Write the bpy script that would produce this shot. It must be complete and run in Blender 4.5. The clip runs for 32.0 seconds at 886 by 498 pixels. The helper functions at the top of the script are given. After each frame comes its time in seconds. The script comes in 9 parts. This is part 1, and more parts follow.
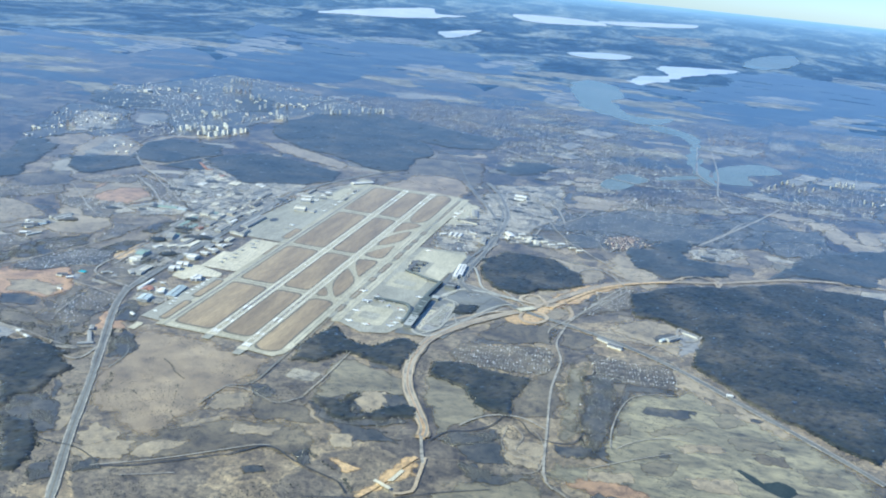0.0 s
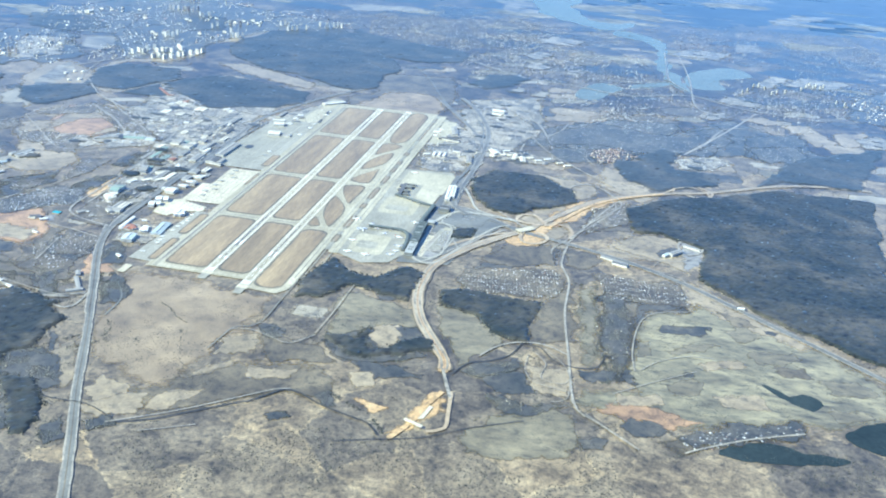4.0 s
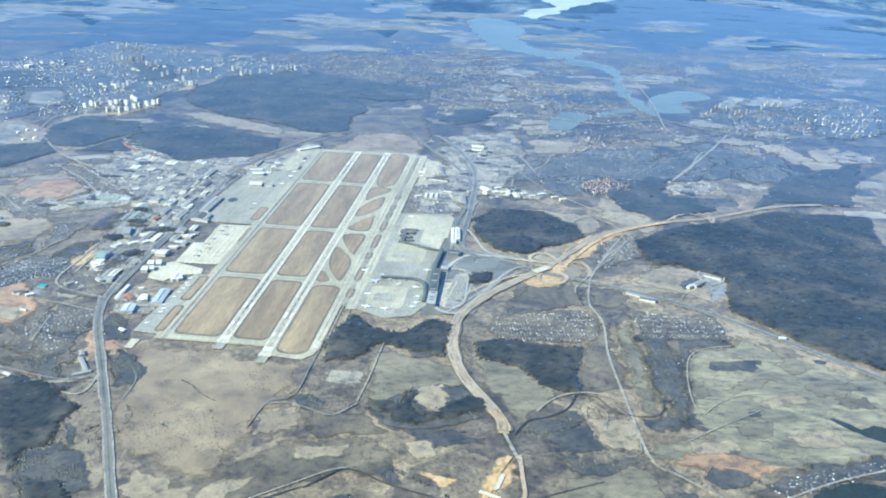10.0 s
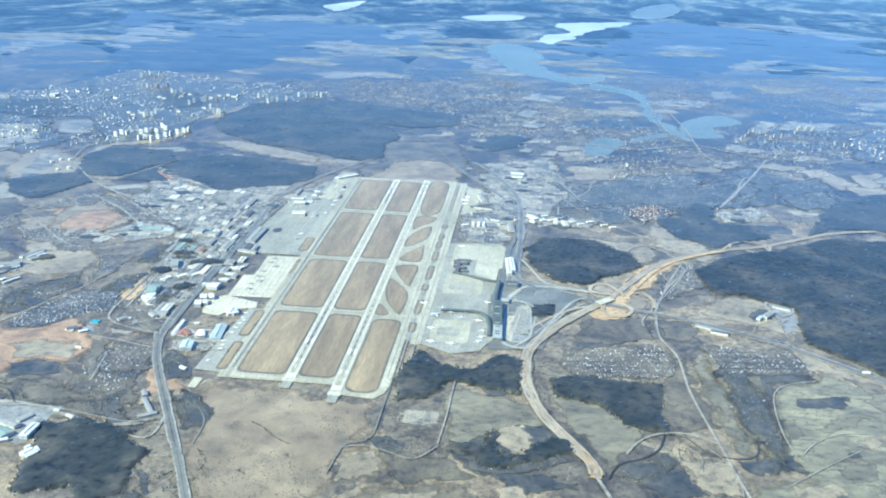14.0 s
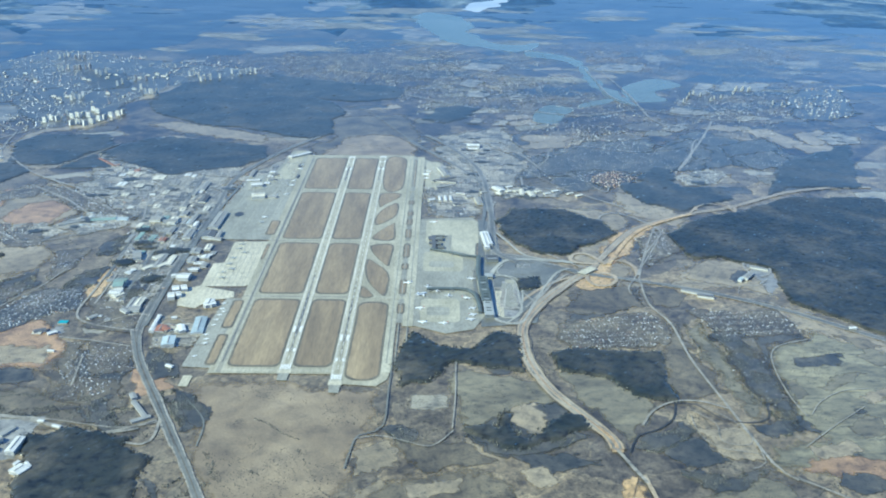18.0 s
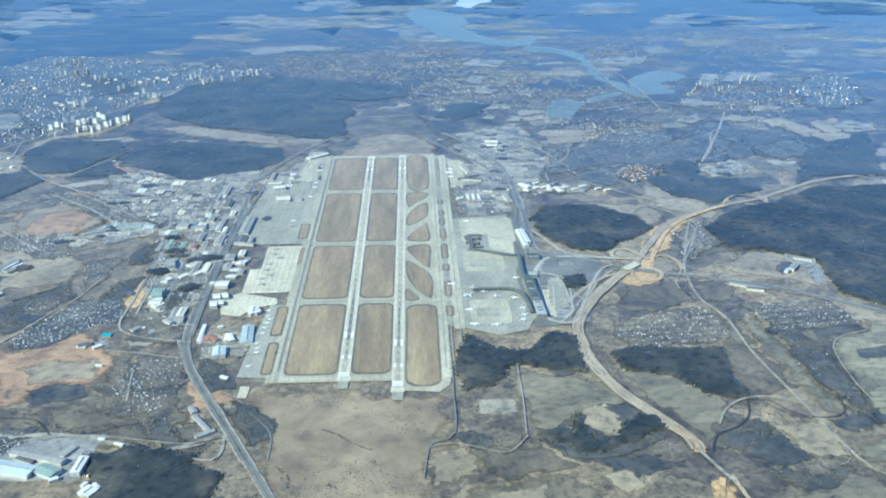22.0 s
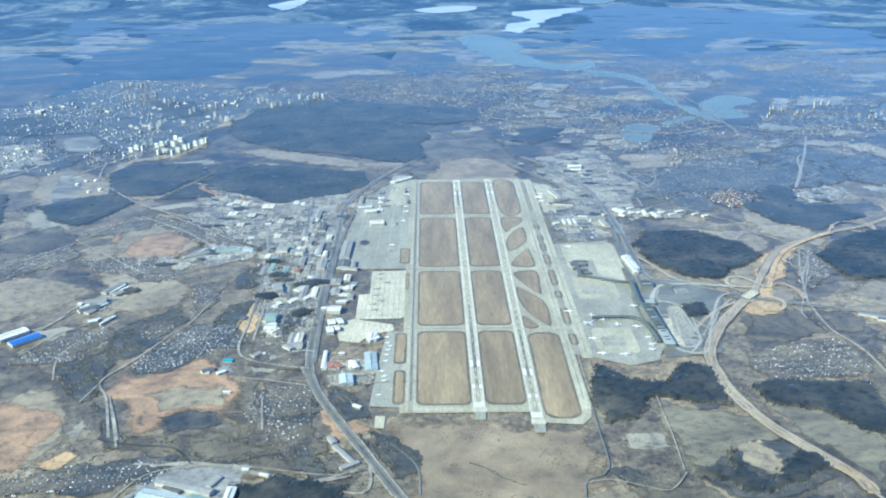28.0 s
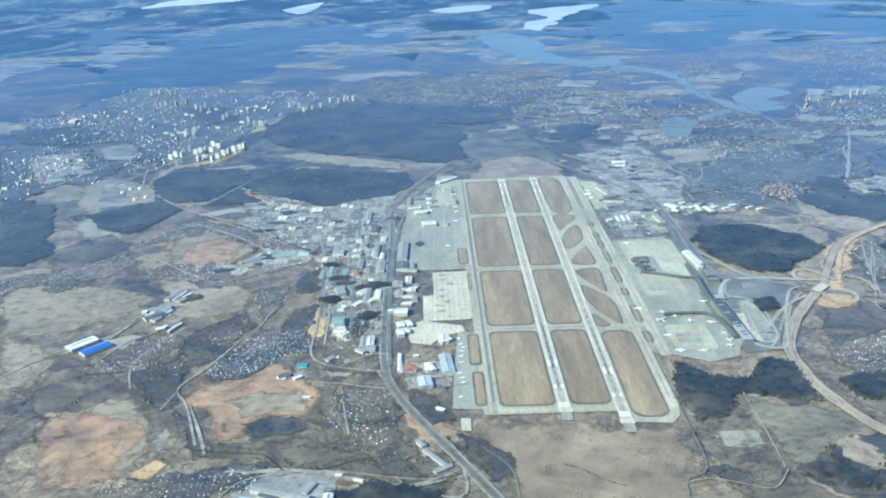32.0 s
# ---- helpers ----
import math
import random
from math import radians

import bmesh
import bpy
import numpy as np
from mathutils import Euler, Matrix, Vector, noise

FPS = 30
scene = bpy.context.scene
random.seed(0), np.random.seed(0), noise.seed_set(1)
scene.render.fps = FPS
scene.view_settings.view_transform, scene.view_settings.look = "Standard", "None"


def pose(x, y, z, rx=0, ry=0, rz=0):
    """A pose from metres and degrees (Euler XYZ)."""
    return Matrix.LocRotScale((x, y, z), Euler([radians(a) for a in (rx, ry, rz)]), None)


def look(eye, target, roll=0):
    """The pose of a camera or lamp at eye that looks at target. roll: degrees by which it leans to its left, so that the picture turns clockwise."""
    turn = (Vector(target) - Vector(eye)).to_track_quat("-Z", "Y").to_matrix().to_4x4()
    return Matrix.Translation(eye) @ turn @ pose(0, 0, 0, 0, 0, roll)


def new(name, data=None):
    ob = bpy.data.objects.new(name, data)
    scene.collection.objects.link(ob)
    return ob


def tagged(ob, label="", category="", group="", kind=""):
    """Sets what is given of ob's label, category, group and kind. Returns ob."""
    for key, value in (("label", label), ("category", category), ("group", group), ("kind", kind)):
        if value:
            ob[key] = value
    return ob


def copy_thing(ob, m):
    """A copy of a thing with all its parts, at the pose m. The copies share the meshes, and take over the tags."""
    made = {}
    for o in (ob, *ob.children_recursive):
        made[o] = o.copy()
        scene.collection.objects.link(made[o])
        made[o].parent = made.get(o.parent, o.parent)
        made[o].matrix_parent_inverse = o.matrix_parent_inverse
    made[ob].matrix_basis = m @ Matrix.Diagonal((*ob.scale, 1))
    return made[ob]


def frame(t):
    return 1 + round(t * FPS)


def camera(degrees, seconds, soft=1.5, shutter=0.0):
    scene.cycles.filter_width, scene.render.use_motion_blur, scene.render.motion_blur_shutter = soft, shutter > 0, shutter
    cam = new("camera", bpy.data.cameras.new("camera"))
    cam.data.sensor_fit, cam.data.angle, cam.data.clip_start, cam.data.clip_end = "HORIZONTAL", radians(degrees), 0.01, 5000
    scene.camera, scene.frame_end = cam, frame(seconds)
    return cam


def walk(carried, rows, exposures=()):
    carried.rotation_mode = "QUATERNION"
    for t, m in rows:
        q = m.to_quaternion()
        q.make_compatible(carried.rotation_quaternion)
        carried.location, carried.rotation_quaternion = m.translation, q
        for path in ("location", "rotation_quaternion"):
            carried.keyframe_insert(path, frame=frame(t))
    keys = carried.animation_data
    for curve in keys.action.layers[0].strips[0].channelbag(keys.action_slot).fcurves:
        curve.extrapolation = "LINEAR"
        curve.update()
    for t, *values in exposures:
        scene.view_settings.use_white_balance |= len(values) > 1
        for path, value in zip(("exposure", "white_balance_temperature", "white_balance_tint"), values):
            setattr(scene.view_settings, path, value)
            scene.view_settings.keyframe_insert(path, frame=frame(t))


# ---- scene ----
# One unit is ten metres of the real land, so that the country out to the horizon fits the lens's reach.
cam = camera(55.33, 32.0, 2.0)
# seconds, place, heading, downward tilt, lean
ROWS = [
    (0, 162.82, -301.25, 152.98, -12.429, 17.650, 5.872),
    (0.5, 159.71, -300.04, 152.70, -12.393, 19.514, 5.038),
    (1, 156.58, -298.82, 152.41, -10.834, 21.180, 4.354),
    (1.5, 153.44, -297.59, 152.13, -10.144, 21.719, 3.280),
    (2, 150.29, -296.36, 151.84, -9.806, 22.714, 3.048),
    (2.5, 147.13, -295.12, 151.56, -10.240, 22.183, 2.832),
    (3, 143.96, -293.87, 151.28, -9.662, 22.490, 3.712),
    (3.5, 140.77, -292.61, 151.00, -8.661, 23.294, 4.703),
    (5.5, 127.95, -287.56, 149.90, -6.841, 22.012, 3.713),
    (6, 124.73, -286.29, 149.63, -6.987, 21.736, 3.517),
    (6.5, 121.50, -285.02, 149.36, -7.029, 21.597, 3.395),
    (7, 118.26, -283.75, 149.09, -7.257, 21.538, 3.333),
    (7.5, 115.02, -282.48, 148.82, -5.435, 21.766, 3.656),
    (8, 111.78, -281.21, 148.56, -5.212, 21.143, 3.326),
    (8.5, 108.53, -279.95, 148.29, -5.248, 20.659, 2.926),
    (9, 105.28, -278.69, 148.03, -3.624, 20.340, 2.756),
    (9.5, 102.02, -277.43, 147.78, -2.162, 20.809, 2.892),
    (10, 98.77, -276.17, 147.52, -3.723, 20.701, 2.558),
    (10.5, 95.51, -274.93, 147.27, -4.414, 20.291, 2.061),
    (11, 92.26, -273.69, 147.02, -5.020, 20.200, 1.601),
    (11.5, 89.00, -272.45, 146.77, -4.623, 20.495, 1.655),
    (12, 85.74, -271.23, 146.52, -3.919, 20.369, 1.748),
    (12.5, 82.49, -270.01, 146.28, -3.562, 20.389, 1.864),
    (13, 79.24, -268.80, 146.03, -3.577, 20.015, 1.693),
    (13.5, 75.99, -267.60, 145.80, -3.158, 19.889, 1.963),
    (14, 72.74, -266.42, 145.56, -4.075, 19.055, 2.142),
    (14.5, 69.50, -265.24, 145.33, -5.582, 18.106, 2.408),
    (16.5, 56.59, -260.68, 144.42, -0.853, 14.582, 5.361),
    (17, 53.38, -259.57, 144.20, 1.407, 15.212, 4.802),
    (17.5, 50.18, -258.48, 143.99, 1.927, 18.208, 2.594),
    (18, 46.99, -257.41, 143.78, 1.495, 20.813, 1.183),
    (18.5, 43.80, -256.36, 143.57, 0.220, 20.983, 0.672),
    (19, 40.63, -255.33, 143.36, 0.370, 21.401, 0.457),
    (19.5, 37.47, -254.32, 143.16, 1.756, 20.999, 0.493),
    (20, 34.31, -253.32, 142.96, 2.121, 20.923, 0.168),
    (20.5, 31.17, -252.35, 142.77, 2.618, 21.012, 0.255),
    (21, 28.05, -251.40, 142.57, 2.875, 20.913, 0.253),
    (21.5, 24.93, -250.48, 142.39, 2.837, 20.862, 0.070),
    (22, 21.83, -249.57, 142.20, 2.650, 20.995, -0.032),
    (22.5, 18.75, -248.69, 142.02, 3.044, 21.002, 0.102),
    (23, 15.68, -247.84, 141.84, 3.132, 20.991, 0.149),
    (23.5, 12.62, -247.01, 141.67, 2.955, 20.871, 0.070),
    (24, 9.59, -246.21, 141.50, 2.395, 20.726, -0.229),
    (24.5, 6.57, -245.44, 141.34, 2.037, 20.741, -0.292),
    (25, 3.56, -244.69, 141.18, 1.896, 19.813, 0.111),
    (25.5, 0.58, -243.98, 141.02, 1.756, 19.734, 0.217),
    (27.5, -11.16, -241.42, 140.44, 0.825, 19.387, -0.100),
    (28, -14.04, -240.86, 140.31, 0.575, 19.377, -0.299),
    (28.5, -16.90, -240.33, 140.18, 0.455, 19.581, -0.435),
    (29, -19.74, -239.84, 140.05, 0.353, 19.568, -0.584),
    (29.5, -22.55, -239.39, 139.93, 0.221, 19.490, -0.752),
    (30, -25.34, -238.97, 139.81, 0.039, 19.332, -0.950),
    (30.5, -28.10, -238.59, 139.70, -0.122, 19.303, -1.116),
    (31, -30.84, -238.24, 139.60, -0.229, 19.022, -1.363),
    (31.5, -33.55, -237.94, 139.50, -0.234, 19.206, -1.536),
    (32, -36.24, -237.67, 139.40, -0.287, 19.321, -1.893),
]
walk(cam, [(t, pose(x, y, z, 90 - tilt, 0, -heading) @ pose(0, 0, 0, 0, 0, lean)) for t, x, y, z, heading, tilt, lean in ROWS],
     [(0, 0.82, 6400, 8), (1, 0.95, 6400, 8), (2, 1.08, 6400, 7), (3, 1.17, 6400, 7), (6, 1.3, 6400, 7), (8, 1.14, 6400, 7), (10, 1.05, 6350, 6), (11.5, 1.05, 6300, 6), (13, 1.12, 6250, 5), (14, 1.12, 6200, 4), (15.5, 0.72, 6150, 4), (17, 0.33, 6100, 2), (18, 0.64, 6100, 2), (19, 0.74, 6100, 2), (23, 0.82, 6100, 3), (28, 0.87, 6150, 4), (32, 0.8, 6150, 4)])

# ---- light ----
SUN_TO = Vector((-0.74, -0.40, 0.62)).normalized()
world = bpy.data.worlds.new("world")
scene.world = world
world.use_nodes = True
wn, wl = world.node_tree.nodes, world.node_tree.links
sky = wn.new("ShaderNodeTexSky")
sky.sky_type, sky.sun_disc = "NISHITA", False
sky.sun_elevation = math.asin(SUN_TO.z)
sky.sun_rotation = math.atan2(SUN_TO.x, SUN_TO.y)
sky.altitude, sky.air_density, sky.dust_density, sky.ozone_density = 1400, 1.0, 1.2, 4.0
tint = wn.new("ShaderNodeMix")
tint.data_type, tint.blend_type = "RGBA", "MULTIPLY"
tint.inputs[0].default_value = 1.0
tint.inputs[7].default_value = (0.58, 0.86, 1.12, 1)
# the air above the horizon is dimmer and greyer than the sky overhead
up_way = wn.new("ShaderNodeSeparateXYZ")
wl.new(wn.new("ShaderNodeTexCoord").outputs["Generated"], up_way.inputs[0])
veil = wn.new("ShaderNodeValToRGB")
veil.color_ramp.elements.new(0.06).color = (0.38, 0.62, 0.88, 1)
veil.color_ramp.elements[0].position, veil.color_ramp.elements[0].color = 0.0, (0.6, 0.74, 0.9, 1)
veil.color_ramp.elements[2].position, veil.color_ramp.elements[2].color = 0.3, (0.58, 0.86, 1.12, 1)
wl.new(up_way.outputs[2], veil.inputs[0])
wl.new(veil.outputs[0], tint.inputs[7])
wl.new(sky.outputs[0], tint.inputs[6])
wl.new(tint.outputs[2], wn["Background"].inputs[0])
wn["Background"].inputs[1].default_value = 0.135
sun = new("sun", bpy.data.lights.new("sun", "SUN"))
sun.data.energy, sun.data.angle, sun.data.color = 4.4, radians(0.53), (0.90, 0.935, 0.72)
sun.matrix_world = look(SUN_TO * 3000, (0, 0, 0))

# ---- materials ----
def shader(name):
    m = bpy.data.materials.new(name)
    m.use_nodes = True
    m.node_tree.nodes.clear()
    return m, m.node_tree.nodes, m.node_tree.links


def noise_node(n, l, scale, detail, where, distort=0.0, rough=0.55):
    k = n.new("ShaderNodeTexNoise")
    k.inputs["Scale"].default_value, k.inputs["Detail"].default_value = scale, detail
    k.inputs["Distortion"].default_value, k.inputs["Roughness"].default_value = distort, rough
    l.new(where, k.inputs["Vector"])
    return k


def ramp_node(n, l, fac, stops):
    r = n.new("ShaderNodeValToRGB")
    while len(r.color_ramp.elements) < len(stops):
        r.color_ramp.elements.new(0.5)
    for e, (at, c) in zip(r.color_ramp.elements, stops):
        e.position, e.color = at, (*c, 1)
    l.new(fac, r.inputs[0])
    return r.outputs[0]


def blend_node(n, l, fac, a, b, mode="MIX"):
    k = n.new("ShaderNodeMix")
    k.data_type, k.blend_type = "RGBA", mode
    if isinstance(fac, float):
        k.inputs[0].default_value = fac
    else:
        l.new(fac, k.inputs[0])
    for sock, v in ((k.inputs[6], a), (k.inputs[7], b)):
        if isinstance(v, tuple):
            sock.default_value = (*v, 1)
        else:
            l.new(v, sock)
    return k.outputs[2]


def finish(n, l, colour, rough=0.3, ior=1.95, bump=None, strength=0.3, far=0.4, sheen=1.0, soft=False):
    """Matt surface with a clear gloss that grows towards grazing view."""
    matt, gloss, mix = n.new("ShaderNodeBsdfDiffuse"), n.new("ShaderNodeBsdfGlossy"), n.new("ShaderNodeMixShader")
    fres, out = n.new("ShaderNodeFresnel"), n.new("ShaderNodeOutputMaterial")
    # on dry land this high gloss is added to imitate air haze
    fres.inputs["IOR"].default_value = ior
    gloss.inputs["Roughness"].default_value = rough
    l.new(colour, matt.inputs["Color"])
    if bump is not None:
        b = n.new("ShaderNodeBump")
        b.inputs["Strength"].default_value, b.inputs["Distance"].default_value = strength, far
        l.new(bump, b.inputs["Height"])
        l.new(b.outputs[0], matt.inputs["Normal"])
    less = n.new("ShaderNodeMath")
    less.operation, less.inputs[1].default_value = "MULTIPLY", sheen
    l.new(fres.outputs[0], less.inputs[0])
    l.new(less.outputs[0], mix.inputs[0])
    l.new(matt.outputs[0], mix.inputs[1])
    l.new(gloss.outputs[0], mix.inputs[2])
    if not soft:
        l.new(mix.outputs[0], out.inputs[0])
        return
    # growth thins out raggedly towards the border of the sheet
    edge, at = n.new("ShaderNodeAttribute"), n.new("ShaderNodeNewGeometry").outputs["Position"]
    edge.attribute_name = "outward"
    tuft = noise_node(n, l, 0.2, 7, at, 0.5, 0.7)
    both, half = n.new("ShaderNodeMath"), n.new("ShaderNodeMath")
    both.operation, half.operation, half.inputs[1].default_value = "ADD", "MULTIPLY", 0.5
    l.new(edge.outputs["Fac"], both.inputs[0])
    l.new(tuft.outputs[0], both.inputs[1])
    l.new(both.outputs[0], half.inputs[0])
    bare, cover = n.new("ShaderNodeBsdfTransparent"), n.new("ShaderNodeMixShader")
    l.new(ramp_node(n, l, half.outputs[0], [(0.42, (0, 0, 0)), (0.56, (1, 1, 1))]), cover.inputs[0])
    l.new(mix.outputs[0], cover.inputs[1])
    l.new(bare.outputs[0], cover.inputs[2])
    l.new(cover.outputs[0], out.inputs[0])


def land(name, dark, mid, light, patch=0.02, grain=0.35, fine=1.6, rough=0.3, spread=0.18, bump=0.3, mottle=1.0, along=1.0, sheen=1.0, soft=False):
    """Ground cover: broad patches, clumps and fine grain."""
    m, n, l = shader(name)
    at = n.new("ShaderNodeNewGeometry").outputs["Position"]
    if along != 1.0:
        pull = n.new("ShaderNodeVectorMath")
        pull.operation, pull.inputs[1].default_value = "MULTIPLY", (1.0, along, 1.0)
        l.new(at, pull.inputs[0])
        at = pull.outputs[0]
    a = noise_node(n, l, patch, 5, at, 0.6, 0.6)
    b = noise_node(n, l, grain, 6, at, 0.3, 0.65)
    c = noise_node(n, l, fine, 3, at)
    broad = ramp_node(n, l, a.outputs[0], [(0.5 - spread, dark), (0.5, mid), (0.5 + spread, light)])
    lo, hi = [tuple(1 + (v - 1) * mottle for v in c) for c in ((0.5, 0.52, 0.55), (1.3, 1.27, 1.2))]
    clump = ramp_node(n, l, b.outputs[0], [(0.34, lo), (0.47, (1, 1, 1)), (0.66, hi)])
    grit = ramp_node(n, l, c.outputs[0], [(0.3, (0.8, 0.8, 0.8)), (0.7, (1.16, 1.16, 1.16))])
    colour = blend_node(n, l, 1.0, blend_node(n, l, 1.0, broad, clump, "MULTIPLY"), grit, "MULTIPLY")
    finish(n, l, colour, rough, bump=b.outputs[0], strength=bump, sheen=sheen, soft=soft)
    return m


def plain(name, colour, rough=0.35, vary=0.25, scale=0.8, random_tone=0.0, sheen=0.6):
    """Built surface: paint, concrete or metal with weathering."""
    m, n, l = shader(name)
    at = n.new("ShaderNodeNewGeometry").outputs["Position"]
    a = noise_node(n, l, scale, 6, at, 0.4, 0.6)
    b = noise_node(n, l, scale * 0.12, 3, at)
    lo, hi = tuple(c * (1 - vary) for c in colour), tuple(min(1, c * (1 + vary)) for c in colour)
    tone = ramp_node(n, l, a.outputs[0], [(0.3, lo), (0.7, hi)])
    wash = ramp_node(n, l, b.outputs[0], [(0.35, (0.88, 0.88, 0.88)), (0.65, (1.08, 1.08, 1.08))])
    tone = blend_node(n, l, 1.0, tone, wash, "MULTIPLY")
    if random_tone:
        who = n.new("ShaderNodeNewGeometry").outputs["Random Per Island"]
        tone = blend_node(n, l, 1.0, tone, ramp_node(n, l, who, [(0, (1 - random_tone,) * 3), (1, (1 + random_tone,) * 3)]), "MULTIPLY")
    finish(n, l, tone, rough, sheen=sheen)
    return m


def assorted(name, stops, rough=0.4):
    """Roofs and walls of a district, each building with its own colour."""
    m, n, l = shader(name)
    geo = n.new("ShaderNodeNewGeometry")
    r = ramp_node(n, l, geo.outputs["Random Per Island"], stops)
    r.node.color_ramp.interpolation = "CONSTANT"
    a = noise_node(n, l, 2.5, 3, geo.outputs["Position"])
    tone = blend_node(n, l, 1.0, r, ramp_node(n, l, a.outputs[0], [(0.3, (0.8, 0.8, 0.8)), (0.7, (1.1, 1.1, 1.1))]), "MULTIPLY")
    finish(n, l, tone, rough)
    return m


def plain_of_scrub(name="scrubland", wooded=0.0, depth=1.0):
    """The open plain: dry grass, heath and brushwood in broad and small patches."""
    m, n, l = shader(name)
    at = n.new("ShaderNodeNewGeometry").outputs["Position"]
    big, mid = noise_node(n, l, 0.013, 8, at, 0.3, 0.68), noise_node(n, l, 0.085, 9, at, 0.25, 0.72)
    small, fine = noise_node(n, l, 0.5, 7, at, 0.3, 0.72), noise_node(n, l, 2.0, 3, at)
    grass = ramp_node(n, l, mid.outputs[0], [(0.34, (0.08, 0.068, 0.05)), (0.44, (0.165, 0.134, 0.092)), (0.54, (0.248, 0.202, 0.137)), (0.68, (0.345, 0.285, 0.195))])
    brush = ramp_node(n, l, mid.outputs[0], [(0.36, (0.03, 0.03, 0.027)), (0.5, (0.085, 0.071, 0.054)), (0.62, (0.21, 0.165, 0.118))])
    where = ramp_node(n, l, big.outputs[0], [(0.52 - wooded, (0, 0, 0)), (0.66 - wooded, (1, 1, 1))])
    base = blend_node(n, l, where, grass, brush)
    spots = ramp_node(n, l, small.outputs[0], [(0.36, (0.42, 0.44, 0.46)), (0.46, (0.88, 0.88, 0.88)), (0.52, (1.04, 1.03, 1.02)), (0.63, (1.4, 1.36, 1.28))])
    grit = ramp_node(n, l, fine.outputs[0], [(0.3, (0.78, 0.78, 0.78)), (0.7, (1.18, 1.18, 1.18))])
    bent = n.new("ShaderNodeVectorMath")
    bent.operation = "MULTIPLY_ADD"
    l.new(mid.outputs["Color"], bent.inputs[0])
    bent.inputs[1].default_value = (16, 16, 0)
    l.new(at, bent.inputs[2])
    cell, edge = n.new("ShaderNodeTexVoronoi"), n.new("ShaderNodeTexVoronoi")
    edge.feature = "DISTANCE_TO_EDGE"
    for v in (cell, edge):
        v.inputs["Scale"].default_value = 0.034
        l.new(bent.outputs[0], v.inputs["Vector"])
    tone = n.new("ShaderNodeSeparateColor")
    l.new(cell.outputs["Color"], tone.inputs[0])
    plots = ramp_node(n, l, tone.outputs[0], [(0.0, (0.66, 0.68, 0.72)), (0.5, (1, 1, 0.98)), (1.0, (1.3, 1.24, 1.12))])
    lines = ramp_node(n, l, edge.outputs["Distance"], [(0.0, (1.35, 1.32, 1.26)), (0.012, (1.3, 1.28, 1.22)), (0.02, (0.8, 0.82, 0.84)), (0.05, (1, 1, 1))])
    base = blend_node(n, l, 1.0, blend_node(n, l, 1.0, base, plots, "MULTIPLY"), lines, "MULTIPLY")
    base = blend_node(n, l, 1.0, base, (depth, depth, depth), "MULTIPLY")
    finish(n, l, blend_node(n, l, 1.0, blend_node(n, l, 1.0, base, spots, "MULTIPLY"), grit, "MULTIPLY"), bump=small.outputs[0])
    return m


def far_country():
    """Plain backdrop of distance: woods and clearings with painted haze, bluer and paler outwards."""
    m, n, l = shader("far_country")
    at = n.new("ShaderNodeNewGeometry").outputs["Position"]
    squash = n.new("ShaderNodeVectorMath")
    squash.operation, squash.inputs[1].default_value = "MULTIPLY", (1.0, 0.6, 1.0)
    l.new(at, squash.inputs[0])
    a, b = noise_node(n, l, 0.0062, 10, squash.outputs[0], 1.0, 0.68), noise_node(n, l, 0.06, 6, squash.outputs[0], 0.6, 0.65)
    # the tones of the woods already hold the blue of haze
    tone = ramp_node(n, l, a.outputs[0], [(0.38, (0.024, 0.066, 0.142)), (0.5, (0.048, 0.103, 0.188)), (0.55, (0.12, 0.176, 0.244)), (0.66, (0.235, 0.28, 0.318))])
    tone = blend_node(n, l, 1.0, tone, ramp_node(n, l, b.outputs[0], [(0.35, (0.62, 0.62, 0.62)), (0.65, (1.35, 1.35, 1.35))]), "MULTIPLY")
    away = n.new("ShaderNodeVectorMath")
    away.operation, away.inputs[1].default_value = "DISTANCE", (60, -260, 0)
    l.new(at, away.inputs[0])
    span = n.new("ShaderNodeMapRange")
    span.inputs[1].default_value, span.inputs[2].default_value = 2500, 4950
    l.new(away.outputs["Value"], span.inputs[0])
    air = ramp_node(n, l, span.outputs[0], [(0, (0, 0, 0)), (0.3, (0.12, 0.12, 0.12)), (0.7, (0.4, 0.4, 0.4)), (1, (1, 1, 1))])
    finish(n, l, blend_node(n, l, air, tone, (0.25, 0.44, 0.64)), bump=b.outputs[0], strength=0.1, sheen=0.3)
    return m


SCRUB = plain_of_scrub()
WOODED = plain_of_scrub("wooded_country", 0.15, 0.8)
FAR = far_country()
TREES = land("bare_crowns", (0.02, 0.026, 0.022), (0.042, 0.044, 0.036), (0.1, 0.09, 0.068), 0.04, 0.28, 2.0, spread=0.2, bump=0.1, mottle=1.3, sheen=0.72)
# mosaic woods carry a faint haze blue in their colour
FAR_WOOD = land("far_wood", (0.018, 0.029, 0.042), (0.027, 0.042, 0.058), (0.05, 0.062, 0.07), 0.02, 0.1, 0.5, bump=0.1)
# the same crowns for farther woods, lightened and greyed for haze
HAZED_TREES = land("hazed_far_crowns", (0.034, 0.043, 0.044), (0.056, 0.063, 0.06), (0.105, 0.1, 0.085), 0.03, 0.3, 1.4, spread=0.2, bump=0.1, sheen=0.82)
BUSH = land("leafless_bushes", (0.036, 0.043, 0.041), (0.054, 0.058, 0.052), (0.08, 0.078, 0.066), 0.05, 0.5, 2.0, bump=0.1, sheen=0.5)
